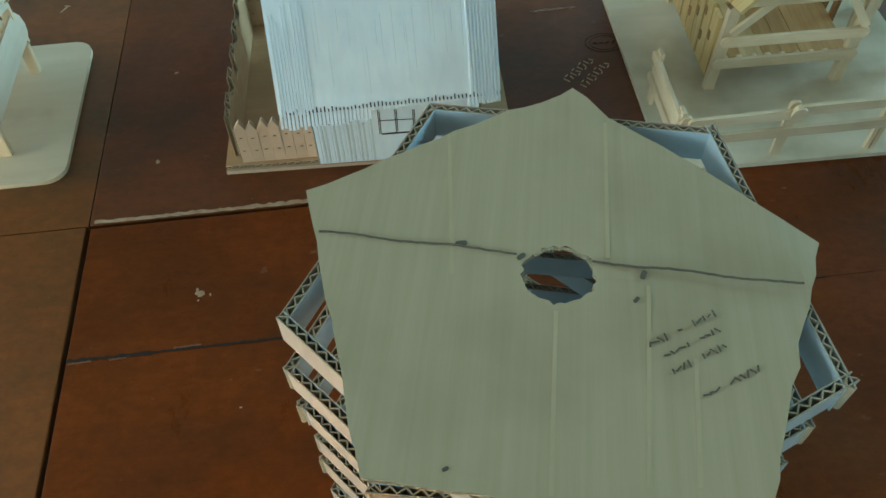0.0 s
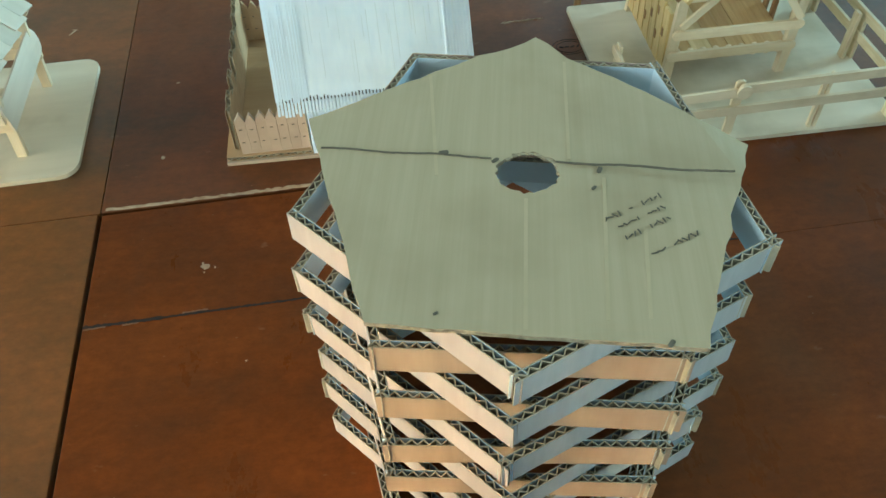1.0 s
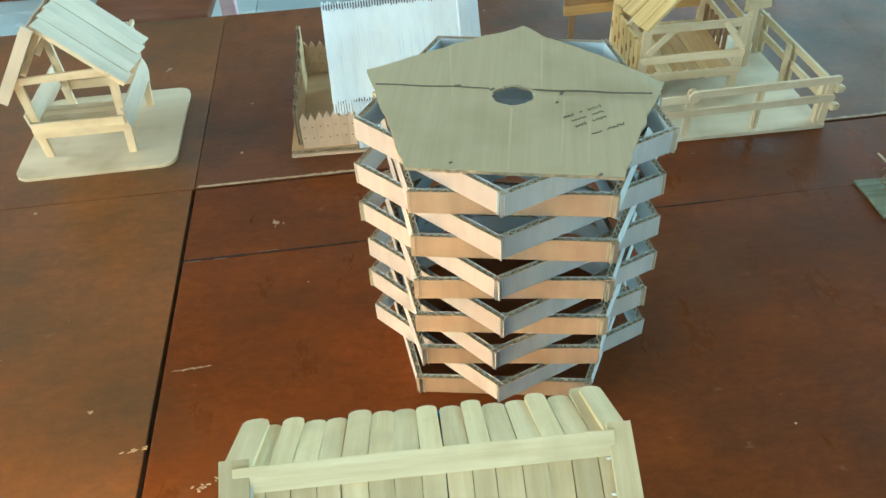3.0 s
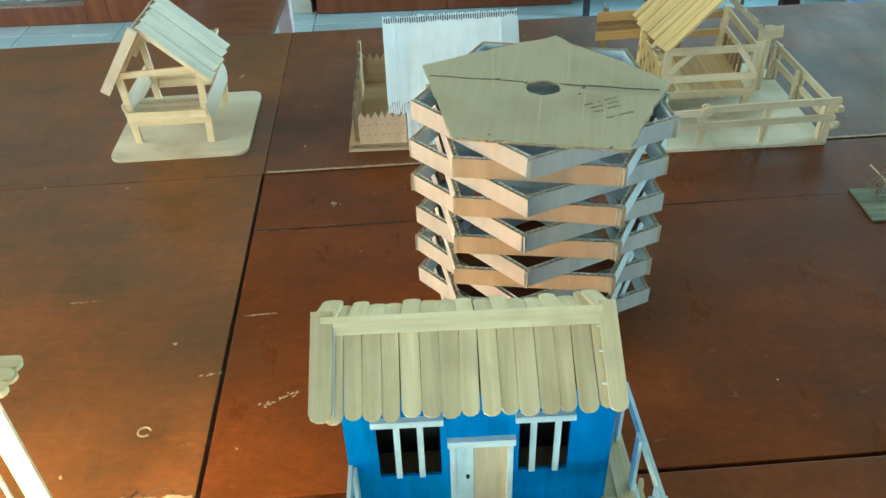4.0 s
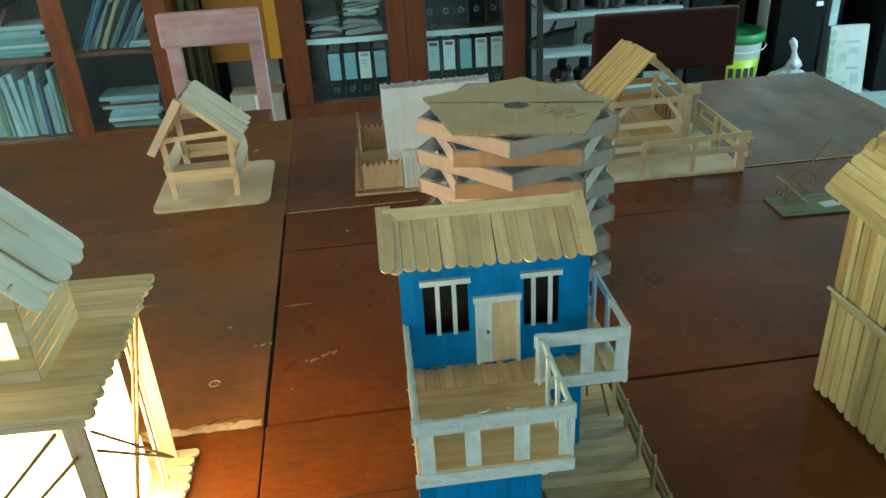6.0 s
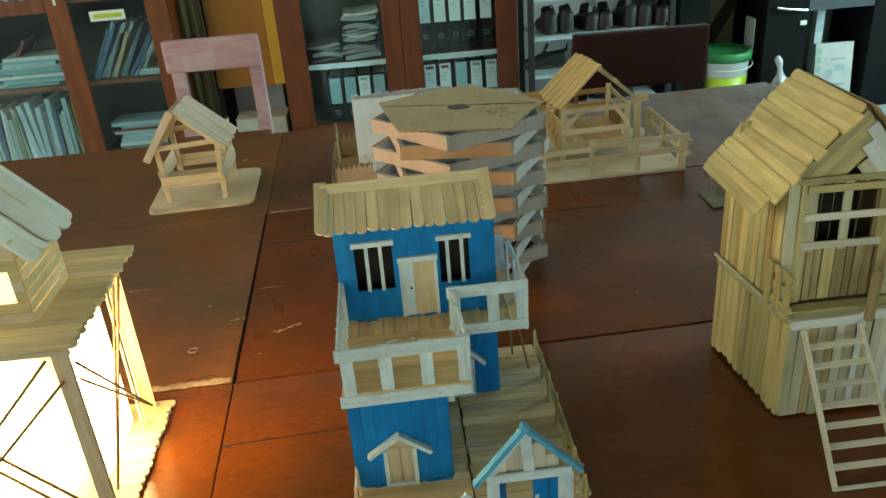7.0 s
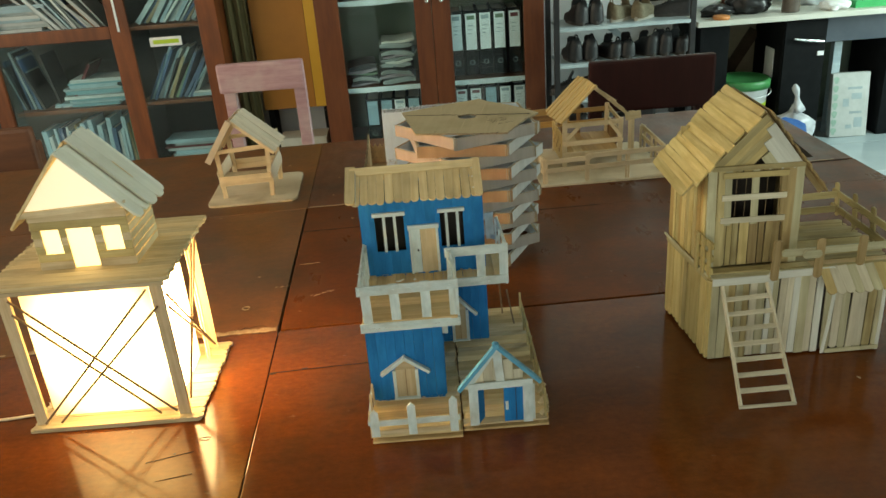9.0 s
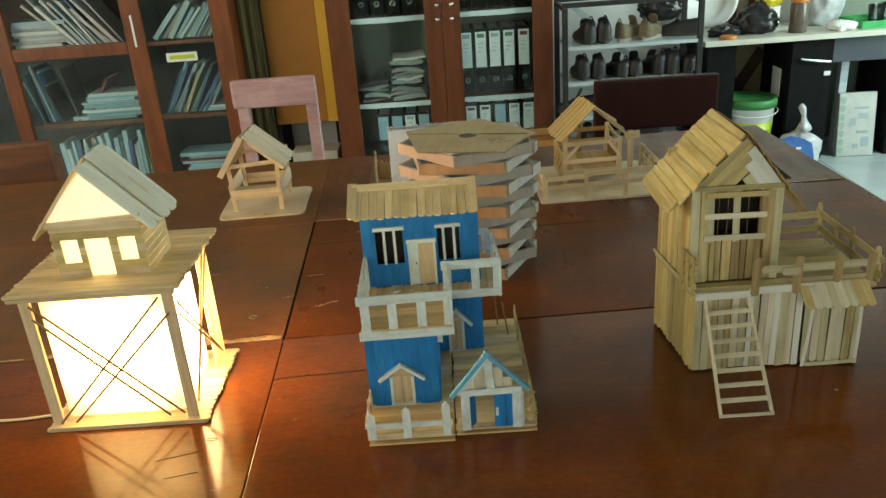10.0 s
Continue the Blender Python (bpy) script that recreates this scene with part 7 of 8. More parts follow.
def ring_binder(x, z, h, tint):
    T = thing("ring_binder", (x, CY + 0.06, z), "black lever-arch file with a %s spine label" % tint, "binder", "files in the cabinet")
    m = pose(x, CY + 0.06, z)
    bm = bmesh.new()
    box(bm, (-0.031, 0, 0), (0.031, 0.004, h), 0.001)
    for s in (-1, 1):
        box(bm, (s * 0.031 - 0.0015, 0.003, 0), (s * 0.031 + 0.0015, 0.25, h))
    part("case", bm, BLACK, T, m=m)
    part("papers", boxed((-0.024, 0.02, 0.006), (0.024, 0.24, h - 0.01)), PAGES, T, m=m)
    mt = {"white": PAPER, "pale green": C["green"], "red": C["maroon"], "pale blue": C["sky"]}[tint]
    lab = part("spine_label", boxed((-0.0255, -0.0012, 0.40 * h), (0.0255, 0.0, 0.95 * h)), PAPER if tint != "pale blue" else mt, T, m=m)
    part("label_band", boxed((-0.018, -0.002, 0.86 * h), (0.018, -0.0013, 0.92 * h)), mt if tint != "white" else C["grey"], lab, m=m)
    for k in range(3):
        part("label_bar", boxed((-0.013, -0.002, (0.76 - 0.06 * k) * h), (0.010 - 0.004 * k, -0.0013, (0.775 - 0.06 * k) * h)), C["grey"], lab, m=m)
    part("finger_ring", lathe([(0.0125, 0), (0.0125, 0.002), (0.0092, 0.002), (0.0092, 0.0004)], 16), CHROME, T, "steel finger ring", m=m @ pose(0, 0, 0.2 * h, 90, 0, 0))
    part("ring_hole", lathe([(0.0088, 0), (0.0088, 0.0021), (0.001, 0.0021)], 16), BLACK, T, m=m @ pose(0, 0, 0.2 * h, 90, 0, 0))
    return T


first = {}
for z, h, xs, tints in ((-0.305, 0.305, (0.172 + 0.036, 0.278, 0.346, 0.414, 0.486), ("white", "pale green", "white", "pale green", "red")),
                        (-0.6, 0.215, (-0.228, -0.158, -0.092, -0.024), ("pale blue", "pale blue", "white", "pale blue")),
                        (-0.6, 0.240, (0.215, 0.285, 0.36, 0.43, 0.50), ("red", "red", "pale blue", "white", "white")),
                        (0.087, 0.30, (-0.28, -0.205, -0.13, -0.05, 0.21, 0.28, 0.35, 0.42, 0.49), ("white", "white", "pale green", "white", "white", "red", "white", "pale blue", "white"))):
    for x, tint in zip(xs, tints):
        if (h, tint) in first:
            copy_thing(first[h, tint], pose(x, CY + 0.06, z))
        else:
            first[h, tint] = ring_binder(x, z, h, tint)


def paper_stack(x, z, n, w, mats, dark):
    """A rumpled pile: each bundle sags and bulges, none the same size."""
    T = thing("paper_stack", (x, CY + 0.12, z), "untidy stack of %s papers and folders" % dark, "papers", "stacks in the cabinet")
    for k in range(n):
        t = random.uniform(0.006, 0.026)
        half, dx = w / 2 * random.uniform(0.82, 1.06), random.uniform(-0.012, 0.012)
        bm, rows = bmesh.new(), []
        for i in range(9):
            f = -1 + i / 4
            sag = 0.005 * math.sin(2.3 * f + k) + random.uniform(-0.0015, 0.0015)
            edge = t * (1 - 0.35 * abs(f) ** 3)
            rows.append([bm.verts.new((half * f, y, q)) for y, q in ((0, sag), (0.2, sag), (0.2, sag + edge), (0, sag + edge))])
        for p, q in zip(rows, rows[1:]):
            for i in range(4):
                bm.faces.new((p[i], p[(i + 1) % 4], q[(i + 1) % 4], q[i]))
        bm.faces.new(rows[0]), bm.faces.new(rows[-1])
        part("folder", bm, mats[k % len(mats)], T, m=pose(x + dx, CY + 0.06 + random.uniform(-0.012, 0.012), z + 0.005, 0, random.uniform(-2, 2), random.uniform(-6, 6)))
        z += t * 0.93


paper_stack(-0.085, -0.318, 12, 0.16, (GREYPAPER, MAUVE, GREYPAPER, C["black"], GREYPAPER, PAGES), "grey")
paper_stack(-0.25, -0.318, 7, 0.14, (MAUVE, C["black"], GREYPAPER, C["black"], C["green"]), "dark")


# ---- between the cabinets: curtain, ochre cupboard, carton ----
def curtain():
    T = thing("curtain", (-0.845, 3.06, FLOOR_Z), "olive curtain hanging in soft folds", "curtain")
    n = 40
    pts = [(-0.90 + 0.115 * k / n, 3.06 + 0.011 * math.sin(k * 0.42) + 0.004 * math.sin(k * 1.1)) for k in range(n + 1)]
    bm, rows = bmesh.new(), []
    for z in (FLOOR_Z + 0.01, 1.4):
        rows.append([bm.verts.new((x, y, z)) for x, y in pts])
    for k in range(n):
        bm.faces.new((rows[0][k], rows[0][k + 1], rows[1][k + 1], rows[1][k]))
    ob = part("cloth", bm, OLIVE, T, m=Matrix.Identity(4), smooth=True)
    ob.modifiers.new("thick", "SOLIDIFY").thickness = 0.003


curtain()


def ochre_cupboard():
    T = thing("ochre_cupboard", (-0.57, 3.2, FLOOR_Z), "ochre painted cupboard standing on dark legs", "cupboard")
    ident(T, "door", (-0.785, 3.10, -0.432), (-0.523, 3.12, 1.25), YELLOW, 0.002)
    ident(T, "door", (-0.521, 3.096, -0.432), (-0.452, 3.12, 1.25), YELLOW2, 0.002, "brighter ochre door edge")
    ident(T, "carcass", (-0.785, 3.121, -0.432), (-0.452, 3.27, 1.25), YELLOW)
    for x in (-0.775, -0.49):
        ident(T, "leg", (x, 3.13, FLOOR_Z), (x + 0.03, 3.25, -0.433), BLACK)


ochre_cupboard()
T = thing("carton_box", (-0.58, 3.0, FLOOR_Z), "closed beige cardboard carton on the floor", "box")
ident(T, "carton", (-0.70, 2.93, FLOOR_Z), (-0.47, 3.07, -0.545), BOXBEIGE, 0.003)
ident(T, "lid_flap", (-0.702, 2.928, -0.5445), (-0.468, 3.072, -0.5405), BOXBEIGE, 0.001)
ident(T, "tape", (-0.595, 2.9265, -0.62), (-0.565, 2.9275, -0.5440), PAPER)


# ---- shoe rack ----
def shoe_rack():
    T = thing("shoe_rack", (0.97, 2.9, FLOOR_Z), "black steel shoe rack with pale shelves", "rack")
    for x in (0.655, 1.275):
        for y in (2.76, 3.02):
            ident(T, "leg", (x - 0.012, y - 0.012, FLOOR_Z), (x + 0.012, y + 0.012, 0.088), BLACK_METAL, 0.002)
        ident(T, "side_bar", (x - 0.01, 2.772, 0.075), (x + 0.01, 3.008, 0.095), BLACK_METAL, 0.002)
    for y in (2.76, 3.02):
        ident(T, "top_bar", (0.643, y - 0.011, 0.089), (1.287, y + 0.011, 0.111), BLACK_METAL, 0.002)
    bar(T, "diagonal_brace", (0.74, 3.035, 0.06), (1.2, 3.035, -0.36), 0.03, 0.008, Vector((0, -1, 0)), RACKSHELF, label="pale flat steel brace")
    for z in (-0.085, -0.25, -0.415, -0.58):
        ident(T, "shelf", (0.668, 2.765, z - 0.012), (1.262, 3.015, z), RACKSHELF, 0.002)
        for y in (2.752,):
            ident(T, "shelf_rim", (0.667, y - 0.006, z - 0.016), (1.263, y + 0.006, z - 0.0005), RACKSHELF, 0.002)


shoe_rack()


def shoe_meshes(L, W, H, high):
    """A lace-up shoe seen mostly from its heel: upper lofted over nine sections, open collar, tongue and pull loop; toe towards -y."""
    bm, rings = bmesh.new(), []
    prof = ((0.0, 0.5, 0.34, 0), (0.05, 0.74, 0.48, 0), (0.18, 0.98, 0.58, 0), (0.34, 1.0, 0.70, 0), (0.48, 0.92, 0.9, 0), (0.62, 0.84, 1.15 * high, 1), (0.78, 0.82, 1.2 * high, 1), (0.92, 0.86, 1.3 * high, 1), (1.0, 0.66, 1.34 * high, 0))
    for f, w, h, opened in prof:
        ring = []
        for k in range(13):
            a = math.pi * k / 12
            c, q = math.cos(a), math.sin(a)
            x = math.copysign(abs(c) ** 0.62, c) * W / 2 * w
            z = q ** 0.55 * H * h
            if opened and 4 <= k <= 8:
                z -= 0.45 * H * (1 - abs(k - 6) / 3)
            ring.append(bm.verts.new((x * (1 - 0.12 * q), -L / 2 + f * L, 0.012 + z)))
        rings.append(ring)
    for p, q in zip(rings, rings[1:]):
        for k in range(12):
            bm.faces.new((p[k], p[k + 1], q[k + 1], q[k]))
    bm.faces.new(rings[0]), bm.faces.new(rings[-1][::-1])
    pts = []
    for k in range(24):
        a = 2 * math.pi * k / 24
        pts.append((W / 2 * 1.05 * math.cos(a) * (0.88 + 0.12 * math.sin(-a)), L / 2 * 1.03 * math.sin(a)))
    return bm, slab(pts, 0.018)


SHOES = {}


def shoe(x, y, z, kind, yaw):
    T = thing("shoe", (x, y, z), {"black": "black leather shoe", "boot": "black ankle boot", "olive": "olive canvas shoe with a pale sole"}[kind] + " standing on the rack", "shoe", "shoes on the rack")
    if kind not in SHOES:
        a, b = shoe_meshes(0.2, 0.078, 0.062, 1.25 if kind == "boot" else 0.95)
        SHOES[kind] = finish(a, "upper", SUEDE if kind == "olive" else LEATHER, smooth=True), finish(b, "sole", SOLE_PALE if kind == "olive" else SOLE)
        bm = bmesh.new()
        for k in range(4):
            box(bm, (-0.02, -0.036 + 0.012 * k, 0.052 + 0.005 * k), (0.02, -0.030 + 0.012 * k, 0.057 + 0.005 * k))
        SHOES[kind, "tongue"] = finish(slab([(-0.018, 0), (0.018, 0), (0.022, 0.04), (0.014, 0.052), (-0.014, 0.052), (-0.022, 0.04)], 0.006), "tongue", SUEDE if kind == "olive" else LEATHER)
        top = 0.012 + 0.062 * 1.3 * (1.25 if kind == "boot" else 0.95)
        SHOES[kind, "pull_loop"] = finish(tube([(0.009 * math.cos(q), 0.098, top - 0.006 + 0.02 * math.sin(q)) for q in [math.pi * j / 7 for j in range(8)]], 0.0032, 6), "pull_loop", SUEDE if kind == "olive" else BLACK)
        SHOES[kind, "laces"] = finish(bm, "laces", SUEDE if kind == "olive" else BLACK)
    m = pose(x, y, z, 0, 0, yaw)
    put("upper", SHOES[kind][0], T, m), put("sole", SHOES[kind][1], T, m @ pose(0, 0, 0.0075)), put("laces", SHOES[kind, "laces"], T, m)
    put("tongue", SHOES[kind, "tongue"], T, m @ pose(0, -0.012, 0.062, 62, 0, 0)), put("pull_loop", SHOES[kind, "pull_loop"], T, m)


for x, z, kind, yaw in ((0.765, -0.085, "boot", 8), (0.85, -0.085, "boot", -4), (0.995, -0.085, "olive", -52), (1.09, -0.085, "olive", -38), (1.205, -0.085, "black", 70),
                        (0.745, -0.25, "boot", 2), (0.825, -0.25, "boot", -3), (0.918, -0.25, "black", 14), (1.0, -0.25, "black", -4), (1.085, -0.25, "boot", 18), (1.162, -0.25, "boot", 5), (1.232, -0.25, "black", 10),
                        (0.74, -0.415, "black", 85), (0.98, -0.415, "black", 80), (1.16, -0.415, "olive", 4), (0.78, -0.58, "black", 3), (0.88, -0.58, "black", -3), (1.05, -0.58, "black", 75)):
    shoe(x, 2.885, z, kind, yaw + 180)


# ---- black desk and what stands on and under it ----
def black_desk():
    T = thing("black_desk", (2.1, 3.07, FLOOR_Z), "black office desk with a pale worn top", "desk")
    zt = -0.118
    ident(T, "desktop", (1.325, 2.83, zt - 0.026), (3.0, 3.28, zt), PALETOP, 0.004)
    ident(T, "side_panel", (1.352, 2.87, FLOOR_Z), (1.372, 3.26, zt - 0.0265), BLACK, 0.002)
    ident(T, "front_panel", (1.373, 2.875, FLOOR_Z), (1.492, 2.893, zt - 0.0265), BLACK, 0.002)
    ident(T, "modesty_panel", (1.493, 3.22, FLOOR_Z + 0.05), (1.757, 3.238, zt - 0.0265), TANBOARD)
    ident(T, "cover_plate", (1.7555, 2.98, -0.44), (1.7596, 3.08, -0.30), BIN_WHITE, 0, "white cover plate")
    ident(T, "pedestal", (1.76, 2.90, FLOOR_Z), (1.965, 3.25, zt - 0.0265), BLACK, 0.003)
    D = ident(T, "pedestal_door", (1.763, 2.884, FLOOR_Z + 0.02), (1.962, 2.899, zt - 0.04), BLACK, 0.003)
    part("handle", tube([(1.80, 2.868, -0.236), (1.84, 2.866, -0.244), (1.90, 2.866, -0.252), (1.945, 2.872, -0.258)], 0.007, 8), CHROME, D, "satin metal handle", m=Matrix.Identity(4), smooth=True)
    ident(D, "lock", (1.925, 2.878, -0.325), (1.955, 2.884, -0.305), BIN_WHITE)
    ident(T, "leg_frame", (2.06, 2.99, FLOOR_Z), (2.10, 3.03, zt - 0.0265), RACKSHELF, 0.003)
    ident(T, "pedestal", (2.28, 2.90, FLOOR_Z), (2.62, 3.25, zt - 0.0265), BLACK, 0.003)
    ident(T, "apron", (1.966, 2.90, -0.27), (2.279, 2.915, zt - 0.0265), SLATE, 0.003)
    for s in (-1, 1):
        bar(T, "cross_brace", (1.50, 3.215, -0.44 - 0.2 * s), (1.75, 3.215, -0.44 + 0.2 * s), 0.06, 0.012, F, XBROWN)


black_desk()


def paint_bucket():
    T = thing("paint_bucket", (1.60, 2.96, FLOOR_Z), "white plastic paint bucket with a green lid and lime label", "bucket")
    c = (1.605, 2.965, FLOOR_Z)
    part("body", lathe([(0.098, 0.0), (0.102, 0.004), (0.122, 0.285), (0.127, 0.287), (0.128, 0.293), (0.12, 0.295)], 32), BIN_WHITE, T, m=pose(*c), smooth=True)
    part("lid", lathe([(0.118, 0.289), (0.132, 0.286), (0.133, 0.318), (0.127, 0.328), (0.116, 0.328), (0.112, 0.322), (0.02, 0.322)], 32), GREEN, T, "green snap-on lid", m=pose(*c), smooth=True)
    lab = part("label_band", lathe([(0.1065, 0.06), (0.1190, 0.215), (0.1195, 0.215), (0.1070, 0.06)], 32), LIME, T, "lime green printed band", m=pose(*c), smooth=True)
    for k in range(4):
        a = radians(-115 + 17 * k)
        part("print_bar", boxed((-0.011, -0.002, -0.022), (0.011, 0.0, 0.022)), INK, lab, m=pose(c[0] + 0.1155 * math.cos(a), c[1] + 0.1155 * math.sin(a), c[2] + 0.155, 0, 0, math.degrees(a) + 90))
    part("handle", tube([(c[0] + 0.13 * math.cos(radians(t)), c[1] - 0.03 - 0.10 * math.sin(radians(t)), c[2] + 0.27 - 0.02 * math.sin(radians(t))) for t in range(0, 181, 15)], 0.0025, 6), BIN_WHITE, T, m=Matrix.Identity(4), smooth=True)


paint_bucket()


def lumpy(name, at, size, material, label, category, seed, knot=0.0, part_name="bag"):
    T = thing(name, at, label, category)
    bm = bmesh.new()
    bmesh.ops.create_icosphere(bm, subdivisions=4, radius=1.0)
    for v in bm.verts:
        q = v.co * 2.2 + Vector((seed, seed * 0.7, 0))
        d = 1 + 0.28 * noise.noise(q) + 0.14 * noise.noise(q * 2.7) + 0.05 * abs(noise.noise(q * 7))
        if knot and v.co.z > 0.55:
            pull = (v.co.z - 0.55) / 0.45
            v.co = Vector((v.co.x * (1 - 0.8 * pull), v.co.y * (1 - 0.8 * pull), v.co.z + knot * pull))
        v.co = Vector((v.co.x * d * size[0] / 2, v.co.y * d * size[1] / 2, max(v.co.z * d, -0.8) * size[2] / 2))
    low = min(v.co.z for v in bm.verts)
    bmesh.ops.translate(bm, verts=bm.verts, vec=(0, 0, -low))
    part(part_name, bm, material, T, m=pose(*at), smooth=True)
    return T


bag = lumpy("plastic_bag", (1.81, 2.815, FLOOR_Z), (0.22, 0.12, 0.2), BAGCLEAR, "milky plastic bag with a twisted neck on the floor", "bag", 3.1, 0.15)
neck = [(0.036, 0.0), (0.026, 0.02), (0.013, 0.045), (0.009, 0.07), (0.014, 0.092), (0.017, 0.112), (0.008, 0.128), (0.002, 0.131)]
bm = lathe(neck, 14)
for v in bm.verts:
    a = math.atan2(v.co.y, v.co.x)
    v.co = Vector((v.co.x * (1 + 0.3 * math.sin(3 * a + 40 * v.co.z)) - 0.2 * v.co.z, v.co.y * (1 + 0.3 * math.sin(2 * a + 55 * v.co.z)), v.co.z))
part("bag_neck", bm, BAGCLEAR, bag, "twisted neck of the bag", m=pose(1.832, 2.815, FLOOR_Z + 0.180), smooth=True)
film = part("printed_film", slab([(0.098 * math.cos(a * 0.5236) * (1 + 0.10 * (a % 3)), 0.066 * math.sin(a * 0.5236) * (1 + 0.1 * (a % 2))) for a in range(12)], 0.006), BAGBLUE, bag, "blue printed plastic film", m=pose(1.735, 2.722, FLOOR_Z + 0.105, 66, 0, -10))
for k in range(6):
    part("white_bar", boxed((-0.011, -0.006, -0.002), (0.011, 0.006, 0.002)), PAPER if k != 4 else C["maroon"], film, m=pose(1.735, 2.722, FLOOR_Z + 0.105, 66, 0, -10) @ pose(-0.036 + 0.034 * (k % 3), 0.012 - 0.026 * (k // 3), 0.0045, 0, 0, 6))


def flat_carton():
    T = thing("flat_carton", (2.135, 2.93, FLOOR_Z), "pale carton with green printing leaning on the desk", "box")
    m = pose(2.135, 2.915, FLOOR_Z, -7, 0, -3)
    body = part("carton", boxed((-0.09, -0.02, 0), (0.09, 0.02, 0.315), 0.002), CARTON, T, m=m)
    for k in range(7):
        part("green_print", slab([(0.013 * math.cos(a) * (1 + 0.3 * math.sin(3 * a)), 0.018 * math.sin(a)) for a in [0.63 * j for j in range(10)]], 0.001), GREEN2, body, m=m @ pose(-0.073, -0.0206, 0.03 + 0.042 * k, 90, 0, 0))
    for x, z, w, h in ((0.02, 0.24, 0.07, 0.012), (0.03, 0.2, 0.05, 0.03), (-0.02, 0.17, 0.03, 0.04), (0.03, 0.12, 0.06, 0.012), (0.045, 0.07, 0.04, 0.05), (0.0, 0.05, 0.03, 0.02)):
        part("print_bar", boxed((x - w / 2, -0.0212, z - h / 2), (x + w / 2, -0.0203, z + h / 2)), C["grey"], body, m=m)


flat_carton()
DZ = -0.118
lumpy("cloth_bag", (1.155, 3.02, -0.03), (0.19, 0.11, 0.14), BAGBLACK, "crumpled black cloth bag hung over the rack", "bag", 17.9)


def leaning_board(x0, x1, z1, material, label, mt_frame=None):
    T = thing("leaning_board", ((x0 + x1) / 2, 3.285, FLOOR_Z), label, "board")
    ident(T, "panel", (x0, 3.283, FLOOR_Z), (x1, 3.297, z1), material, 0.002)
    if mt_frame:
        for x in (x0, x1 - 0.034):
            ident(T, "frame_post", (x, 3.268, FLOOR_Z), (x + 0.034, 3.2825, z1), mt_frame, 0.003)


leaning_board(1.587, 1.716, 1.2, TANPANEL, "narrow beige board with brown edges against the wall", CABDARK)
# Added panel: gives the white wall behind the desk a duller tone.
leaning_board(2.14, 3.05, 1.1, CABGREY, "large grey-green panel added to dull the wall behind the desk")
lumpy("black_bag", (1.62, 2.99, DZ), (0.19, 0.15, 0.145), BAGBLACK, "knotted black plastic bag on the desk", "bag", 7.7, 0.25)
lumpy("black_pouch", (1.455, 2.96, DZ), (0.15, 0.09, 0.06), BAGBLACK, "small crumpled black pouch on the desk", "bag", 11.3)
T = thing("orange_lid", (1.425, 2.885, DZ), "round orange plastic lid lying on the desk", "lid")
part("lid", lathe([(0.036, 0), (0.039, 0.003), (0.039, 0.014), (0.034, 0.017), (0.002, 0.017)], 24), ORANGE, T, m=pose(1.445, 2.87, DZ), smooth=True)


def jar(name, x, y, r, h, body, lid, label):
    T = thing(name, (x, y, DZ), label, "jar")
    part("body", lathe([(r * 0.92, 0), (r, 0.006), (r, h * 0.84), (r * 0.86, h * 0.9), (r * 0.86, h * 0.93)], 24), body, T, m=pose(x, y, DZ), smooth=True)
    part("lid", lathe([(r * 0.9, h * 0.9), (r * 1.02, h * 0.91), (r * 1.02, h * 0.99), (r * 0.95, h), (0.002, h)], 24), lid, T, m=pose(x, y, DZ), smooth=True)


jar("coffee_jar", 1.795, 2.93, 0.041, 0.155, COFFEE, ORANGE, "jar of brown powder with an orange lid")
lumpy("white_sack", (1.99, 3.12, DZ), (0.21, 0.17, 0.34), BAGCLEAR, "large bluish white plastic sack standing on the desk", "bag", 14.6, 0.1)
jar("pale_tin", 1.745, 3.17, 0.055, 0.1, BIN_WHITE, BIN_WHITE, "pale round tin with a flat lid")
lumpy("yellow_bag", (1.745, 3.17, DZ + 0.1), (0.13, 0.11, 0.1), YELLOWBAG, "bright yellow plastic bag on a pale tin", "bag", 21.4)
lumpy("white_cloth", (1.99, 2.9, DZ), (0.14, 0.1, 0.05), PAPER, "crumpled white cloth on the desk", "cloth", 5.2)


def green_tray():
    T = thing("green_tray", (2.27, 2.98, DZ), "green plastic tray with cups", "tray")
    bm = bmesh.new()
    box(bm, (2.08, 2.88, DZ), (2.50, 3.12, DZ + 0.006), 0.002)
    for lo, hi in (((2.08, 2.88), (2.50, 2.888)), ((2.08, 3.112), (2.50, 3.12)), ((2.08, 2.888), (2.088, 3.112)), ((2.492, 2.888), (2.50, 3.112))):
        box(bm, (*lo, DZ + 0.004), (*hi, DZ + 0.034), 0.002)
    part("tray", bm, GREENB, T, m=Matrix.Identity(4))


green_tray()
for x, y in ((2.19, 2.99), (2.27, 3.03), (2.36, 2.97)):
    T = thing("drinking_glass", (x, y, DZ + 0.0062), "clear drinking glass standing in the tray", "glass", "glasses in the tray")
    part("tumbler", lathe([(0.026, 0), (0.033, 0.09), (0.031, 0.09), (0.024, 0.006), (0.002, 0.006)], 20), PANE, T, m=pose(x, y, DZ + 0.0062), smooth=True)


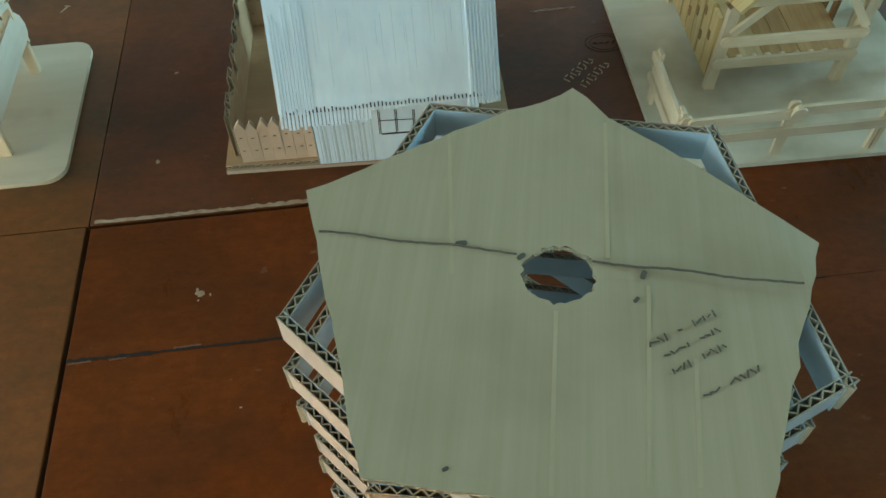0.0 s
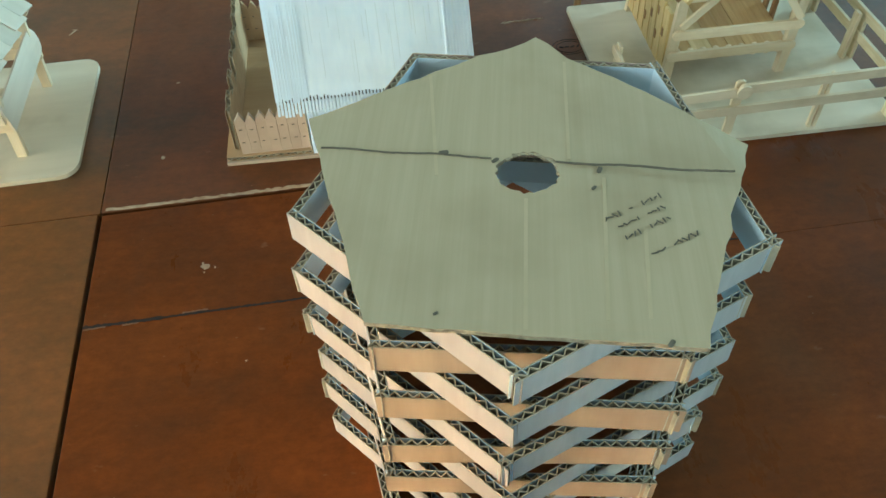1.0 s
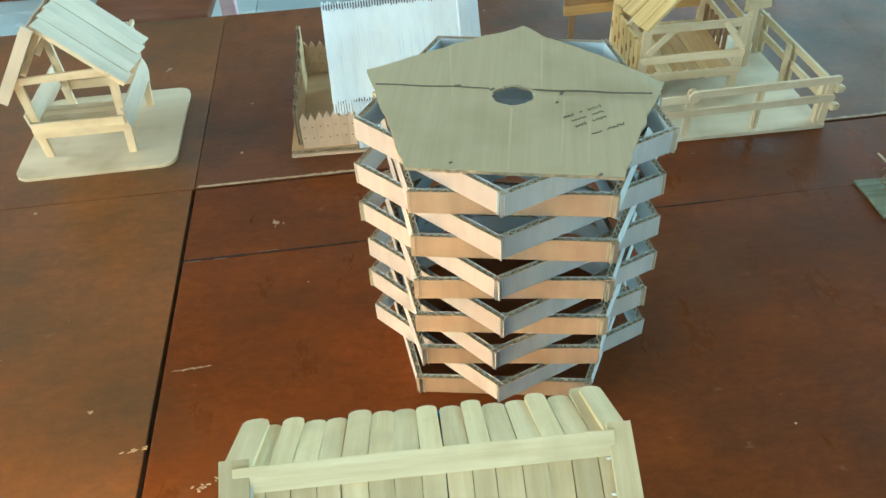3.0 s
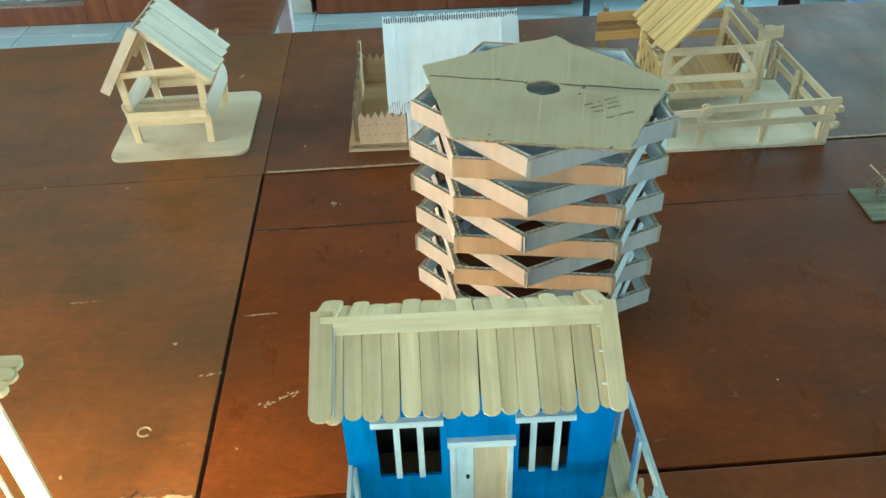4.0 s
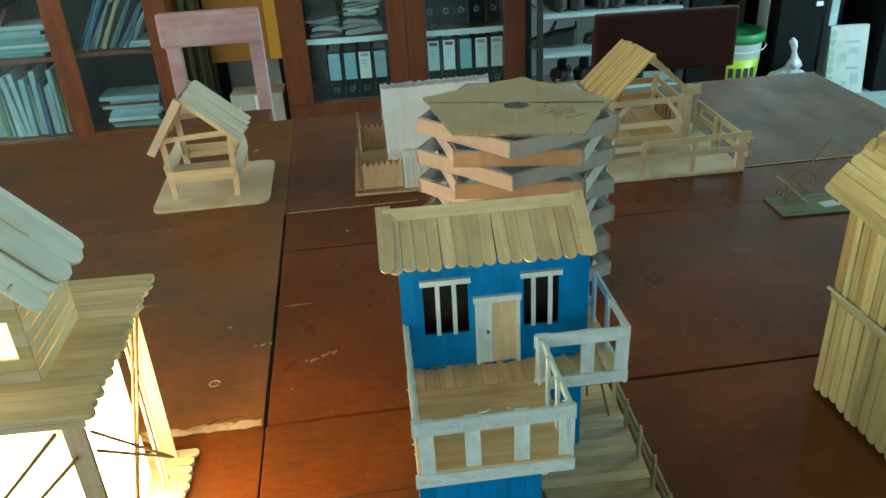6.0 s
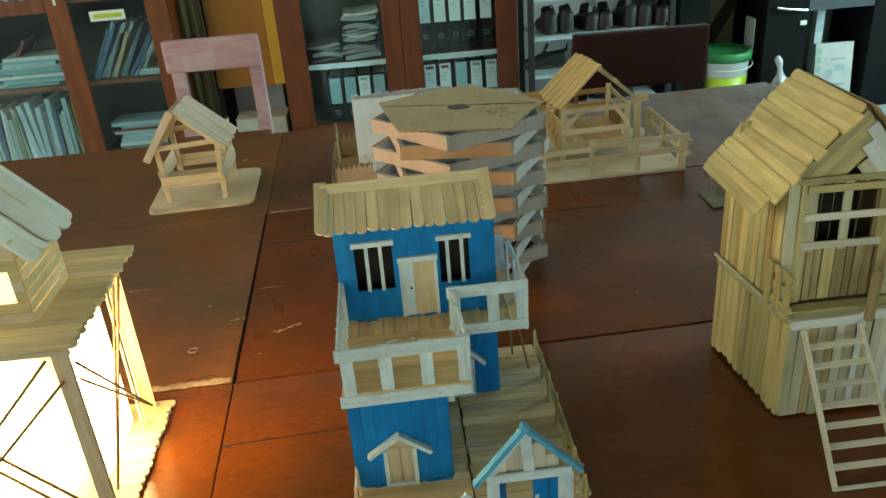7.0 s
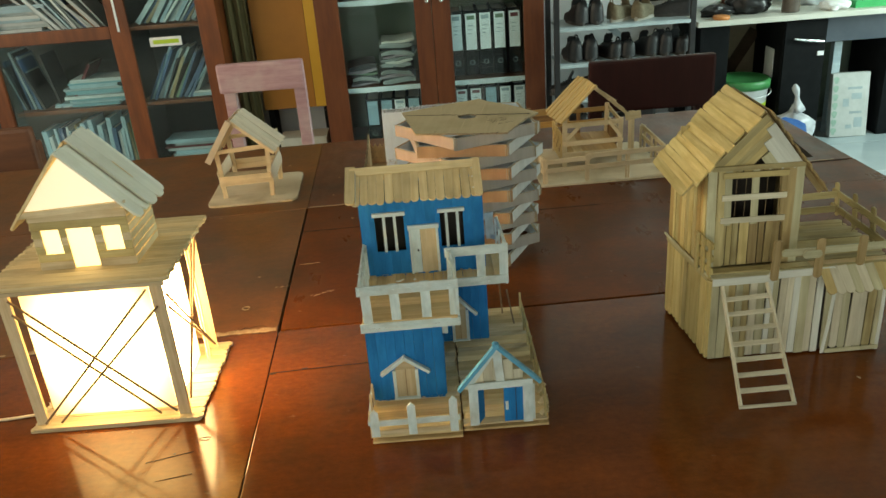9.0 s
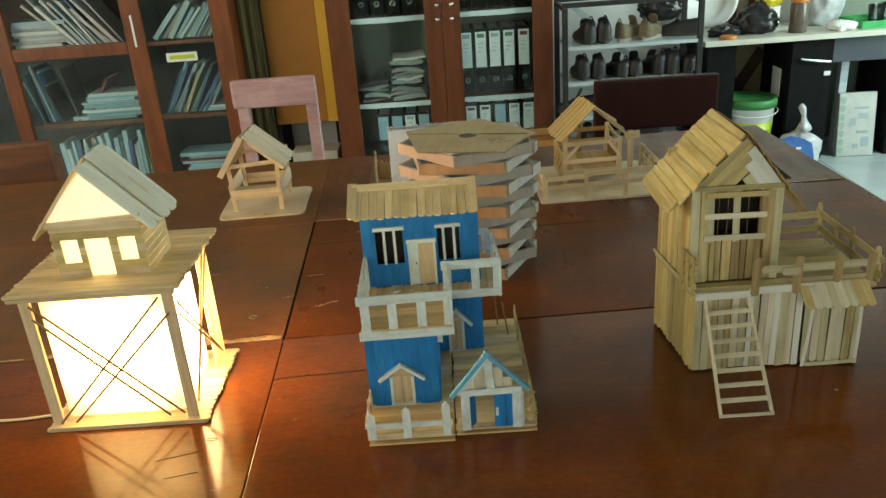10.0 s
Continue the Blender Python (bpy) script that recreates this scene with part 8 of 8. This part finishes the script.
def round_basin():
    T = thing("round_basin", (1.44, 3.2, DZ), "large white plastic basin standing on its rim", "basin")
    part("basin", lathe([(0.002, 0.0), (0.11, 0.0), (0.135, 0.05), (0.15, 0.052), (0.15, 0.058), (0.13, 0.056), (0.105, 0.008), (0.002, 0.008)], 36), BIN_WHITE, T, m=pose(1.44, 3.225, DZ + 0.15, 80, 0, 0), smooth=True)


round_basin()


# ---- chairs beyond the tables ----
def wooden_chair(x, y, w, top, rail_h, paint, seat_paint, label, seat_z=-0.30, depth=0.36, yaw=0.0, lean=0.03):
    T = thing("wooden_chair", (x, y, FLOOR_Z), label, "chair", "chairs round the tables", yaw=yaw)
    base = WORLD_AT[T]
    h, s = top - FLOOR_Z, seat_z - FLOOR_Z
    post = 0.042
    for sx in (-1, 1):
        bm = boxed((-post / 2, -0.018, 0), (post / 2, 0.018, h - rail_h * 0.3), 0.004)
        part("back_post", bm, paint, T, m=base @ pose(sx * (w / 2 - post / 2), 0, 0, -math.degrees(lean) * 0.5, 0, 0))
        part("front_leg", boxed((-0.02, -0.02, 0), (0.02, 0.02, s - 0.026), 0.004), paint, T, m=base @ pose(sx * (w / 2 - 0.03), -depth + 0.03, 0))
        part("side_stretcher", boxed((-0.01, -depth + 0.051, s * 0.45), (0.01, -0.02, s * 0.45 + 0.03), 0.003), paint, T, m=base @ pose(sx * (w / 2 - 0.03), 0, 0))
    part("seat", boxed((-w / 2 + 0.003, -depth, s - 0.025), (w / 2 - 0.003, -0.0185, s), 0.006), seat_paint, T, "worn wooden seat", m=base)
    part("top_rail", boxed((-w / 2 - 0.006, -0.0215, h - rail_h), (w / 2 + 0.006, 0.012, h), 0.010), paint, T, "wide top rail", m=base @ pose(0, -0.022, 0, 0, 0, 0))
    return T


wooden_chair(-0.533, 1.95, 0.295, 0.020, 0.103, PINK, CHAIRWOOD, "faded pink wooden chair with a brown seat")
wooden_chair(0.763, 1.60, 0.385, -0.001, 0.165, MAROON, MAROON, "dark maroon chair with a solid back panel", yaw=-1.5)
wooden_chair(-1.16, 1.08, 0.40, 0.052, 0.16, CHAIRWOOD, CHAIRWOOD, "brown wooden chair with a broad back rail", yaw=4)
